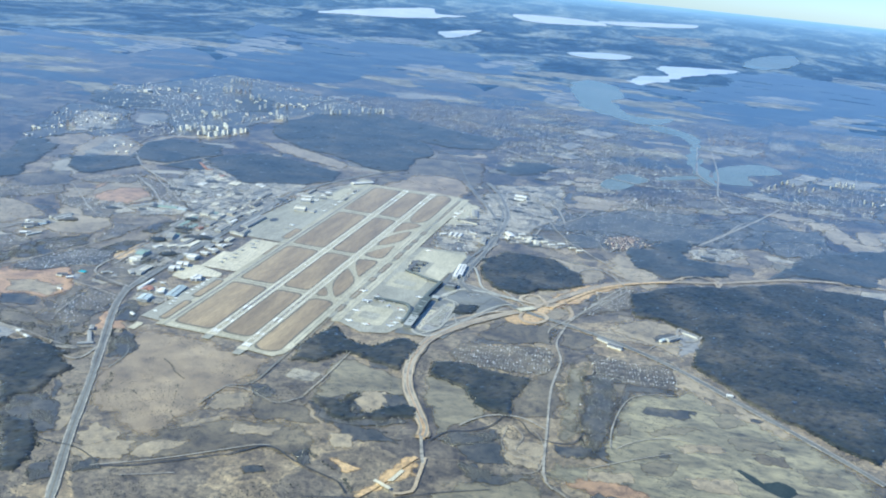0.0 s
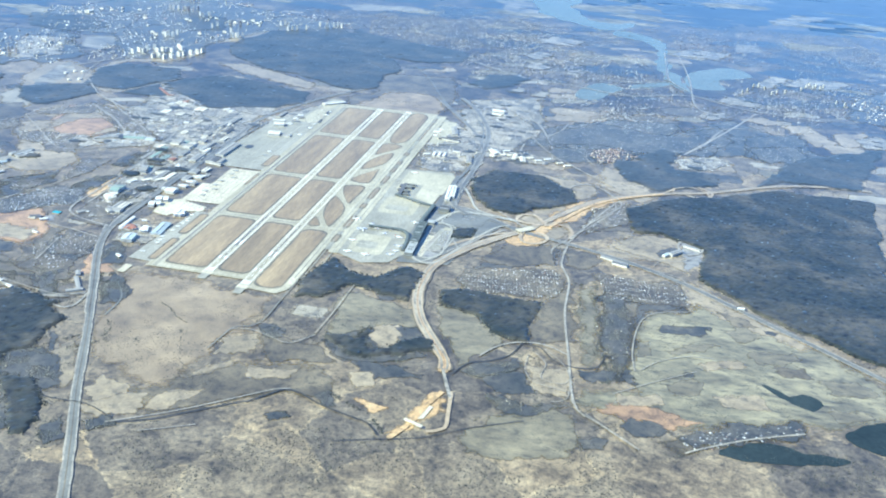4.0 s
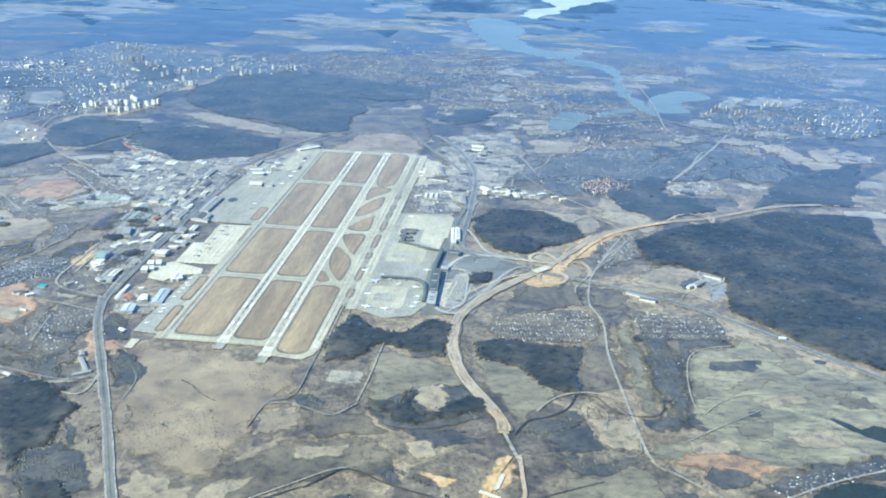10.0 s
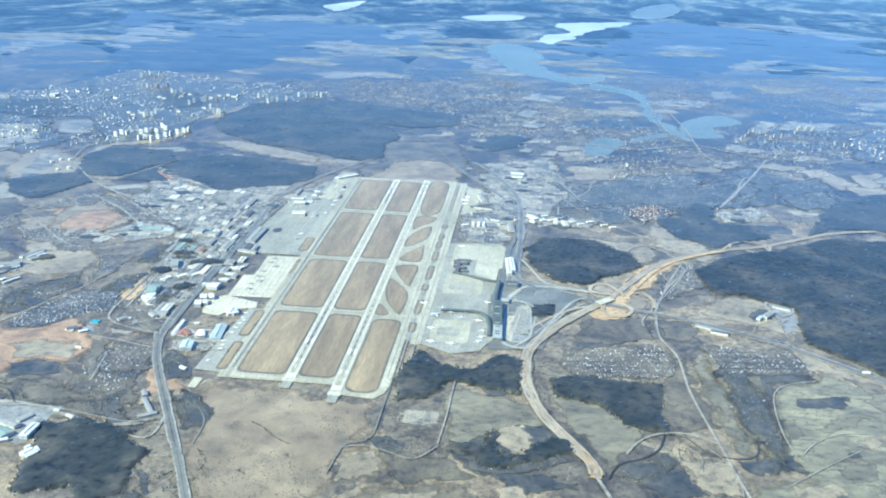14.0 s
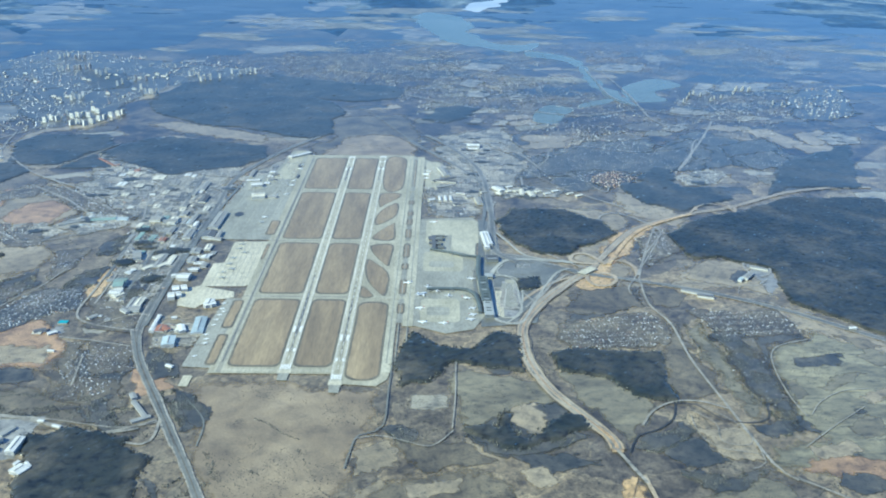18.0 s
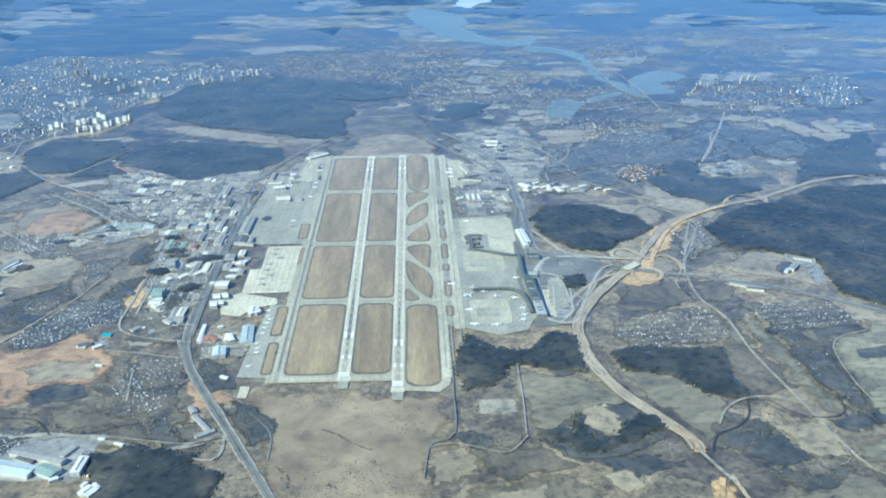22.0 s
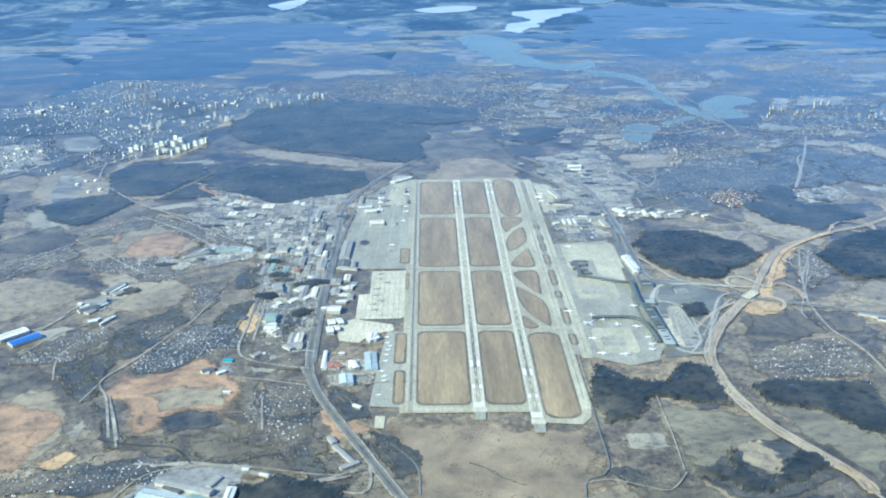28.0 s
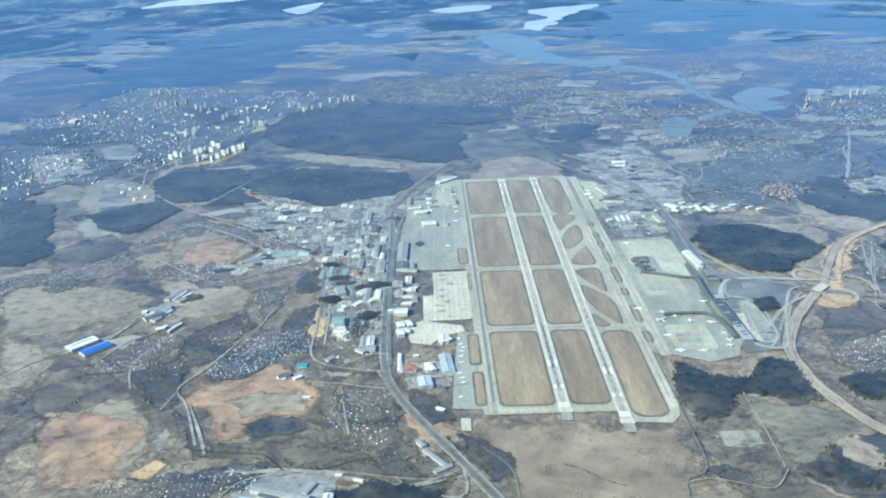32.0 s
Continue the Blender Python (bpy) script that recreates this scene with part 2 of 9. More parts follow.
COVER = {
    "field": land("dry_grass", (0.205, 0.158, 0.103), (0.3, 0.232, 0.149), (0.4, 0.312, 0.204), 0.04, 0.13, 1.5, mottle=0.6, soft=True),
    "tan": land("stubble", (0.21, 0.172, 0.115), (0.31, 0.252, 0.168), (0.40, 0.33, 0.225), 0.03, 0.25, 1.2, soft=True),
    # clearings far off, greyed in the colour for haze
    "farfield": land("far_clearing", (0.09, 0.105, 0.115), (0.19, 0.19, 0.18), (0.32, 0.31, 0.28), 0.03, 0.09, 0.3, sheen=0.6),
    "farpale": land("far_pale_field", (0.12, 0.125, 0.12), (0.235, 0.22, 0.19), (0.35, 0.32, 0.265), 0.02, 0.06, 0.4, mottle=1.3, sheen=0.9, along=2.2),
    # distant woods, with the blue of haze painted in
    "farwood": land("far_hazed_wood", (0.018, 0.048, 0.105), (0.034, 0.07, 0.13), (0.085, 0.115, 0.155), 0.009, 0.04, 0.3, bump=0.1, sheen=0.8, along=1.8),
    "pale": land("pale_field", (0.24, 0.215, 0.165), (0.33, 0.295, 0.225), (0.40, 0.36, 0.28), 0.02, 0.12, 0.8, soft=True),
    "red": land("ploughed_earth", (0.24, 0.155, 0.095), (0.38, 0.242, 0.142), (0.48, 0.31, 0.18), 0.05, 0.2, 1.2, soft=True),
    "olive": land("meadow", (0.11, 0.096, 0.066), (0.205, 0.178, 0.118), (0.31, 0.268, 0.176), 0.045, 0.25, 1.3, mottle=0.95, along=1.8, spread=0.24, soft=True),
    "straw": land("straw_meadow", (0.115, 0.104, 0.074), (0.235, 0.21, 0.138), (0.37, 0.325, 0.208), 0.045, 0.2, 1.0, mottle=1.15, along=2.4, spread=0.2, soft=True),
    "brown": land("heath", (0.07, 0.06, 0.042), (0.135, 0.112, 0.074), (0.22, 0.182, 0.118), 0.06, 0.4, 1.6, soft=True),
    "darkscrub": land("brushwood", (0.045, 0.048, 0.043), (0.082, 0.079, 0.067), (0.145, 0.13, 0.1), 0.08, 0.5, 1.8, soft=True),
    "suburb": land("wooded_plots", (0.05, 0.056, 0.05), (0.085, 0.085, 0.072), (0.15, 0.14, 0.112), 0.06, 0.35, 1.2, mottle=1.0, soft=True),
    "sand": land("bare_sand", (0.44, 0.29, 0.14), (0.54, 0.365, 0.185), (0.62, 0.44, 0.24), 0.1, 0.5, 2.0, soft=True),
    "grey": land("gravel_yard", (0.2, 0.195, 0.18), (0.27, 0.26, 0.24), (0.36, 0.35, 0.32), 0.1, 0.4, 2.0),
    "ice": land("lake_ice", (0.62, 0.68, 0.72), (0.8, 0.83, 0.85), (0.88, 0.89, 0.9), 0.01, 0.05, 0.4, bump=0.05, mottle=0.3),
    "water": land("open_water", (0.13, 0.165, 0.158), (0.16, 0.195, 0.184), (0.19, 0.22, 0.205), 0.01, 0.05, 0.4, rough=0.22, bump=0.05, mottle=0.3, sheen=0.85),
    "pool": land("dark_pool", (0.022, 0.034, 0.036), (0.03, 0.044, 0.046), (0.042, 0.056, 0.056), 0.03, 0.1, 0.6, rough=0.25, bump=0.02, mottle=0.3, sheen=0.45),
    "darkwater": land("stream_bed", (0.03, 0.035, 0.03), (0.045, 0.045, 0.038), (0.07, 0.065, 0.05), 0.1, 0.6),
    "asphalt": land("old_asphalt", (0.14, 0.138, 0.12), (0.19, 0.187, 0.16), (0.25, 0.245, 0.21), 0.06, 0.5, 2.0, bump=0.1, mottle=0.3),
    "sandroad": land("road_sand", (0.36, 0.275, 0.178), (0.45, 0.352, 0.232), (0.53, 0.43, 0.295), 0.06, 0.4, 1.6, mottle=0.4),
    "forecourt": land("pale_road_concrete", (0.34, 0.325, 0.27), (0.43, 0.41, 0.34), (0.5, 0.48, 0.4), 0.06, 0.4, 1.6, bump=0.05, mottle=0.3),
    "paleroad": land("dirt_track", (0.24, 0.22, 0.18), (0.33, 0.30, 0.245), (0.42, 0.385, 0.32), 0.1, 0.5),
}
SOFT = ("field", "tan", "pale", "red", "olive", "straw", "brown", "darkscrub", "sand", "suburb")


def town_ground():
    """Yards, plots and lanes between houses, squared to the runways."""
    m, n, l = shader("town_ground")
    at = n.new("ShaderNodeNewGeometry").outputs["Position"]
    warp = noise_node(n, l, 0.03, 2, at)
    bent = n.new("ShaderNodeVectorMath")
    bent.operation, bent.inputs[1].default_value = "MULTIPLY_ADD", (9, 9, 0)
    l.new(warp.outputs["Color"], bent.inputs[0])
    l.new(at, bent.inputs[2])
    layers = []
    for wide, deep, a, b, joint, gap in ((2.3, 1.5, (0.23, 0.207, 0.164), (0.48, 0.435, 0.345), (0.4, 0.365, 0.295), 0.1), (8.5, 6.0, (0.45, 0.47, 0.48), (1.5, 1.45, 1.36), (1.5, 1.45, 1.35), 0.16)):
        k = n.new("ShaderNodeTexBrick")
        k.offset, k.squash = 0.37, 0.7
        for name, v in (("Scale", 1.0), ("Mortar Size", gap), ("Mortar Smooth", 0.3), ("Bias", -0.15), ("Brick Width", wide), ("Row Height", deep)):
            k.inputs[name].default_value = v
        for name, v in (("Color1", a), ("Color2", b), ("Mortar", joint)):
            k.inputs[name].default_value = (*v, 1)
        l.new(bent.outputs[0], k.inputs["Vector"])
        layers.append(k.outputs["Color"])
    green = noise_node(n, l, 0.22, 7, at, 0.3, 0.7)
    grit = noise_node(n, l, 1.3, 6, at, 0.2, 0.7)
    tone = blend_node(n, l, 1.0, layers[0], layers[1], "MULTIPLY")
    tone = blend_node(n, l, ramp_node(n, l, green.outputs[0], [(0.57, (0, 0, 0)), (0.68, (0.75, 0.75, 0.75))]), tone, (0.07, 0.067, 0.054))
    tone = blend_node(n, l, 1.0, tone, ramp_node(n, l, grit.outputs[0], [(0.35, (0.62, 0.62, 0.62)), (0.65, (1.3, 1.3, 1.3))]), "MULTIPLY")
    finish(n, l, tone, soft=True)
    return m


TOWN_GROUND = town_ground()
CONCRETE = land("apron_concrete", (0.36, 0.335, 0.25), (0.45, 0.42, 0.32), (0.53, 0.495, 0.385), 0.05, 0.35, 1.6, bump=0.05, mottle=0.25, along=0.35, sheen=0.65)
WHITE_APRON = land("new_concrete", (0.47, 0.43, 0.325), (0.555, 0.51, 0.39), (0.64, 0.59, 0.46), 0.05, 0.35, 1.6, bump=0.05, mottle=0.25, along=0.35, sheen=0.65)
GREY_APRON = land("old_concrete", (0.26, 0.252, 0.21), (0.325, 0.315, 0.265), (0.39, 0.378, 0.32), 0.06, 0.35, 1.6, bump=0.05, mottle=0.25, along=0.35, sheen=0.65)
RUNWAY = land("runway_asphalt", (0.45, 0.42, 0.33), (0.54, 0.505, 0.4), (0.62, 0.58, 0.465), 0.03, 0.3, 1.6, bump=0.05, mottle=0.25, along=0.35, sheen=0.65)
TURF = land("airfield_turf", (0.225, 0.168, 0.1), (0.315, 0.236, 0.139), (0.41, 0.31, 0.182), 0.07, 0.22, 1.5, mottle=0.3, along=0.14, sheen=0.9)
TURF_EDGE = land("rank_verge_grass", (0.13, 0.115, 0.08), (0.17, 0.148, 0.102), (0.21, 0.18, 0.122), 0.1, 0.4, 1.5, mottle=0.4, along=0.3, sheen=0.9)
TAXI = land("taxiway_concrete", (0.34, 0.31, 0.225), (0.41, 0.375, 0.275), (0.47, 0.43, 0.32), 0.05, 0.35, 1.6, bump=0.05, mottle=0.25, along=0.35, sheen=0.75)
STRIP = land("worn_asphalt", (0.27, 0.252, 0.2), (0.335, 0.312, 0.246), (0.39, 0.365, 0.29), 0.05, 0.35, 1.6, bump=0.05, mottle=0.25, along=0.2, sheen=0.75)
RUBBER = land("tyre_rubber", (0.085, 0.085, 0.08), (0.125, 0.122, 0.112), (0.2, 0.195, 0.175), 0.08, 0.4, along=0.3)
PAINT = plain("white_paint", (0.8, 0.8, 0.78), 0.4, 0.1)

# ---- geometry helpers ----
HUB = Vector((60, -260))


def rim(x, y):
    """Height of the land: level plain, with a rim added up to the horizon."""
    s = min(1.0, max(0.0, (math.hypot(x - HUB.x, y - HUB.y) - 2600) / 2350))
    return 128 * s


def mesh(name, verts, faces, mat, parent=None, smooth=False):
    me = bpy.data.meshes.new(name)
    me.from_pydata([tuple(v) for v in verts], [], [tuple(f) for f in faces])
    me.materials.append(mat)
    if smooth:
        me.polygons.foreach_set("use_smooth", [True] * len(me.polygons))
    me.update()
    ob = new(name, me)
    if parent:
        ob.parent = parent
    return ob


def part(name, bm, mat, parent=None, label=""):
    me = bpy.data.meshes.new(name)
    bm.normal_update()
    bm.to_mesh(me)
    bm.free()
    me.materials.append(mat)
    ob = new(name, me)
    ob.parent = parent
    return tagged(ob, label) if label else ob


def spline(pts, closed, step=4.0):
    """Smooth line through the given corners."""
    n, out = len(pts), []
    for i in range(n if closed else n - 1):
        q = [pts[(i + k) % n] if closed else pts[min(n - 1, max(0, i + k))] for k in (-1, 0, 1, 2)]
        m = max(2, min(14, int(math.dist(q[1], q[2]) / step)))
        for j in range(m):
            t = j / m
            out.append(tuple(0.5 * (2 * q[1][k] + (q[2][k] - q[0][k]) * t + (2 * q[0][k] - 5 * q[1][k] + 4 * q[2][k] - q[3][k]) * t * t
                                    + (3 * q[1][k] - q[0][k] - 3 * q[2][k] + q[3][k]) * t ** 3) for k in (0, 1)))
    return out if closed else out + [pts[-1]]


def straight(pts, step):
    """Points along a closed line of straight sides."""
    out = []
    for a, b in zip(pts, pts[1:] + pts[:1]):
        m = max(2, min(26, int(math.dist(a, b) / step)))
        out += [(a[0] + (b[0] - a[0]) * k / m, a[1] + (b[1] - a[1]) * k / m) for k in range(m)]
    return out


def flat(name, outline, mat, z, parent=None):
    bm = bmesh.new()
    vs = [bm.verts.new((x, y, z + rim(x, y))) for x, y in outline]
    es = [bm.edges.new((a, b)) for a, b in zip(vs, vs[1:] + vs[:1])]
    bmesh.ops.triangle_fill(bm, use_beauty=True, edges=es)
    for f in bm.faces:
        f.normal_update()
        if f.normal.z < 0:
            f.normal_flip()
    return part(name, bm, mat, parent)


def drape(name, outline, mat, z, amp, gaps=-9.0):
    """A ragged sheet laid over the rising far country."""
    xs, ys = [p[0] for p in outline], [p[1] for p in outline]
    step = max(max(xs) - min(xs), max(ys) - min(ys)) / 130
    gx, gy = np.meshgrid(np.arange(min(xs) - amp, max(xs) + amp, step), np.arange(min(ys) - amp, max(ys) + amp, step))
    ny, nx = gx.shape
    shift = np.array([noise.turbulence_vector(Vector((x, y, 3.0)) / (amp * 5), 5, False, noise_basis="PERLIN_ORIGINAL") for x, y in zip(gx.ravel(), gy.ravel())])
    ok = inside(gx.ravel() + shift[:, 0] * amp, gy.ravel() + shift[:, 1] * amp, outline)
    if gaps > -9:
        ok &= np.array([noise.fractal(Vector((x / amp, y / amp * 2.5, 9.0)), 0.7, 2.0, 4) > gaps for x, y in zip(gx.ravel(), gy.ravel())])
    ix, iy = np.meshgrid(np.arange(nx - 1), np.arange(ny - 1))
    a = (iy * nx + ix).ravel()
    a = a[ok[a] & ok[a + 1] | ok[a + nx] & ok[a + nx + 1]]
    tris = np.concatenate([np.stack([a, a + 1, a + nx + 1], 1), np.stack([a, a + nx + 1, a + nx], 1)])
    used, back = np.unique(tris, return_inverse=True)
    pts = np.stack([gx.ravel(), gy.ravel(), np.zeros(gx.size)], 1)[used]
    pts[:, 2] = [z + rim(x, y) + 0.4 * min(1, max(0, (math.hypot(x - HUB.x, y - HUB.y) - 1940) / 640)) for x, y, _ in pts]
    return raw(name, pts, back.reshape(-1, 3), mat)


def soft_sheet(name, pts, mat, z, steps=44):
    """Ground cover inside a line, with a broad border in which it thins out; every point knows how far outward it lies."""
    xs, ys = [p[0] for p in pts], [p[1] for p in pts]
    size = max(max(xs) - min(xs), max(ys) - min(ys))
    band = min(max(1.4, size * 0.075), 7.0)
    gx, gy = np.meshgrid(np.linspace(min(xs) - 1.6 * band, max(xs) + 1.6 * band, steps), np.linspace(min(ys) - 1.6 * band, max(ys) + 1.6 * band, steps))
    px, py = gx.ravel(), gy.ravel()
    sway, dent = min(0.11 * size, 3.6), min(0.07 * size, 2.0)
    bend = np.array([noise.noise_vector(Vector((x, y, 3.0)) / (sway * 3.2)) * sway + noise.noise_vector(Vector((x, y, 8.0)) / (dent * 1.5)) * dent for x, y in zip(px, py)])
    flat_x, flat_y = px, py
    px, py = px + bend[:, 0], py + bend[:, 1]
    near = np.full(px.size, 1e9)
    for (x0, y0), (x1, y1) in zip(pts, pts[1:] + pts[:1]):
        dx, dy = x1 - x0, y1 - y0
        t = np.clip(((px - x0) * dx + (py - y0) * dy) / max(dx * dx + dy * dy, 1e-9), 0, 1)
        near = np.minimum(near, np.hypot(px - x0 - t * dx, py - y0 - t * dy))
    near = np.where(inside(px, py, pts), near, -near)
    out = np.clip(0.5 - near / (2 * band), 0, 1)
    ix, iy = np.meshgrid(np.arange(steps - 1), np.arange(steps - 1))
    a = (iy * steps + ix).ravel()
    a = a[np.minimum.reduce([out[a], out[a + 1], out[a + steps], out[a + steps + 1]]) < 0.84]
    tris = np.concatenate([np.stack([a, a + 1, a + steps + 1], 1), np.stack([a, a + steps + 1, a + steps], 1)])
    used, back = np.unique(tris, return_inverse=True)
    ob = raw(name, np.stack([flat_x, flat_y, np.full(px.size, z)], 1)[used], back.reshape(-1, 3), mat)
    ob.data.attributes.new("outward", "FLOAT", "POINT").data.foreach_set("value", out[used].astype(np.float32))
    return ob


LEVEL, WET = [0], []
TITLES = {
    "field": ("field", "dry yellow grass field beside the runway"), "tan": ("field", "tan stubble field"), "pale": ("field", "pale bleached open field"), "farfield": ("field", "pale clearing in far woods, greyed with painted haze"), "farpale": ("field", "pale dry fields far off"),
    "red": ("field", "reddish brown bare ploughed field"), "olive": ("meadow", "dull olive and straw-coloured wet meadow"), "brown": ("heath", "brown heath with low scrub"),
    "darkscrub": ("heath", "dark brushwood on low ground"), "sand": ("sand_pit", "bright orange bare sand"), "grey": ("yard", "grey gravel works yard"),
    "ice": ("frozen_lake", "white ice on a far lake"), "water": ("water", "blue-grey open water of a lake"), "pool": ("water", "dark still water of a small lake"), "straw": ("meadow", "pale straw-coloured wet meadow"), "farwood": ("far_wood", "woods far off, painted deep blue with haze"),
    "asphalt": ("road", "grey asphalt road"), "sandroad": ("road", "sandy highway under construction"), "paleroad": ("track", "pale dirt track"),
    "darkwater": ("stream", "dark narrow winding stream"),
}


def patch(kind, pts):
    LEVEL[0] += 1
    size = max(math.dist(pts[0], p) for p in pts)
    reach = math.hypot(pts[0][0] - HUB.x, pts[0][1] - HUB.y)
    wet = kind in ("water", "ice", "pool")
    if wet:
        WET.append(pts)
    if reach > 1250 and not wet:
        name, label = TITLES[kind]
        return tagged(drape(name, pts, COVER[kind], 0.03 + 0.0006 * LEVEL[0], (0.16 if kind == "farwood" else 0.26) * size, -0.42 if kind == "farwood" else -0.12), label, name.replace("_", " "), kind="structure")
    name, label = TITLES[kind]
    if kind in SOFT:
        return tagged(soft_sheet(name, pts, COVER[kind], 0.02 + 0.0006 * LEVEL[0]), label, name.replace("_", " "), kind="structure")
    line = spline(pts, True, max(2.0, size / 30)) if wet else straight(pts, max(0.7, size / 60))
    amp = size * (0.03 if wet else 0.045 if reach < 900 else 0.1)
    out = []
    for x, y in line:
        p = Vector((x, y, 3.0)) / max(size, 9)
        v = noise.noise_vector(p * 8) + noise.noise_vector(p * 24) * 0.5 + noise.noise_vector(p * 60) * 0.22
        out.append((x + v.x * amp, y + v.y * amp))
    z = 0.02 + 0.0006 * LEVEL[0] + (0.05 if kind in ("water", "ice") else 0) + (0.2 if reach > 1500 else 0) + (1.0 if reach > 2100 else 0)
    name, label = TITLES[kind]
    return tagged(flat(name, out, COVER[kind], z), label, name.replace("_", " "), kind="structure")


def ribbon(name, pts, width, mat, z, parent=None, jitter=0.0, aside=0.0):
    line, verts, faces = spline(pts, False, 2.5), [], []
    for i, (x, y) in enumerate(line):
        a, b = line[max(0, i - 1)], line[min(len(line) - 1, i + 1)]
        d = Vector((b[0] - a[0], b[1] - a[1])).normalized()
        w = width / 2 * (1 + jitter * noise.noise(Vector((x * 0.15, y * 0.15, 7))))
        x, y = x + d.y * aside, y - d.x * aside
        verts += [(x - d.y * w, y + d.x * w, z), (x + d.y * w, y - d.x * w, z)]
    for i in range(len(line) - 1):
        faces.append((2 * i, 2 * i + 1, 2 * i + 3, 2 * i + 2))
    return mesh(name, verts, faces, mat, parent)


def road(kind, width, pts):
    LEVEL[0] += 1
    name, label = TITLES[kind]
    if kind == "asphalt" and width >= 2:
        kerb = ribbon("verge", pts, width + 1.0, COVER["paleroad"], 0.09 + 0.001 * LEVEL[0], None, 0.3)
        tagged(kerb, "pale gravel verge of a highway", "verge", kind="structure")
        line = ribbon("median", pts, 0.3, COVER["brown"], 0.12 + 0.001 * LEVEL[0], None, 0.1)
        tagged(line, "narrow brown strip between the carriageways", "median", kind="structure")
    if kind == "sandroad" and width >= 3:
        for side, w, what, label2, up in ((0.0, width + 1.1, "brown", "churned brown earth beside the new highway", -0.02), (width * 0.25, width * 0.2, "pale", "pale graded carriageway of the new highway", 0.02),
                                          (-width * 0.23, width * 0.22, "pale", "pale graded carriageway of the new highway", 0.02), (0.1, width * 0.08, "red", "strip of bare earth between the carriageways", 0.025)):
            strip = ribbon("roadbed", pts, w, COVER[what], 0.10 + up + 0.001 * LEVEL[0], None, 0.5 if up < 0 else 0.25, side)
            tagged(strip, label2, "road", kind="structure")
    ob = ribbon(name, pts, width, COVER[kind], 0.10 + 0.001 * LEVEL[0], None, 0.3 if kind == "darkwater" else 0.12)
    return tagged(ob, label, name, kind="structure")


def inside(px, py, pts):
    hit = np.zeros(len(px), bool)
    for (x0, y0), (x1, y1) in zip(pts, pts[1:] + pts[:1]):
        if y0 != y1:
            hit ^= ((py < y0) != (py < y1)) & (px < (x1 - x0) * (py - y0) / (y1 - y0) + x0)
    return hit


def sown(pts, step, rng, jitter=0.45):
    xs, ys = [p[0] for p in pts], [p[1] for p in pts]
    gx, gy = np.meshgrid(np.arange(min(xs), max(xs), step), np.arange(min(ys), max(ys), step))
    px = gx.ravel() + rng.uniform(-jitter, jitter, gx.size) * step
    py = gy.ravel() + rng.uniform(-jitter, jitter, gx.size) * step
    ok = inside(px, py, pts)
    return px[ok], py[ok]


def raw(name, verts, tris, mat, smooth=False):
    """A large mesh of triangles from arrays."""
    me = bpy.data.meshes.new(name)
    me.vertices.add(len(verts))
    me.vertices.foreach_set("co", np.asarray(verts, np.float32).ravel())
    me.loops.add(tris.size)
    me.loops.foreach_set("vertex_index", tris.astype(np.int32).ravel())
    me.polygons.add(len(tris))
    me.polygons.foreach_set("loop_start", np.arange(0, tris.size, 3, dtype=np.int32))
    me.materials.append(mat)
    if smooth:
        me.polygons.foreach_set("use_smooth", np.ones(len(tris), bool))
    me.update(calc_edges=True)
    me.validate()
    return new(name, me)


def crowns(name, px, py, size, mat, rng, tall=1.0):
    """Many small tree crowns: a skirt, a shoulder and a tip each, all uneven."""
    n = len(px)
    h = rng.uniform(0.75, 1.35, n) * tall
    r = rng.uniform(0.45, 0.75, n) * size
    verts = np.zeros((n, 11, 3))
    for k in range(5):
        a = rng.uniform(-0.25, 0.25, n) + k * math.tau / 5
        u = r * rng.uniform(0.75, 1.25, n)
        verts[:, k] = np.stack([px + np.cos(a) * u, py + np.sin(a) * u, h * 0.12], 1)
        u = r * rng.uniform(0.45, 0.85, n)
        verts[:, 5 + k] = np.stack([px + np.cos(a + 0.5) * u, py + np.sin(a + 0.5) * u, h * rng.uniform(0.62, 0.82, n)], 1)
    verts[:, 10] = np.stack([px + rng.uniform(-0.2, 0.2, n) * r, py + rng.uniform(-0.2, 0.2, n) * r, h], 1)
    tri = []
    for k in range(5):
        j = (k + 1) % 5
        tri += [(k, j, 5 + k), (j, 5 + j, 5 + k), (5 + k, 5 + j, 10)]
    tris = (np.array(tri)[None] + 11 * np.arange(n)[:, None, None]).reshape(-1, 3)
    return raw(name, verts.reshape(-1, 3), tris, mat)


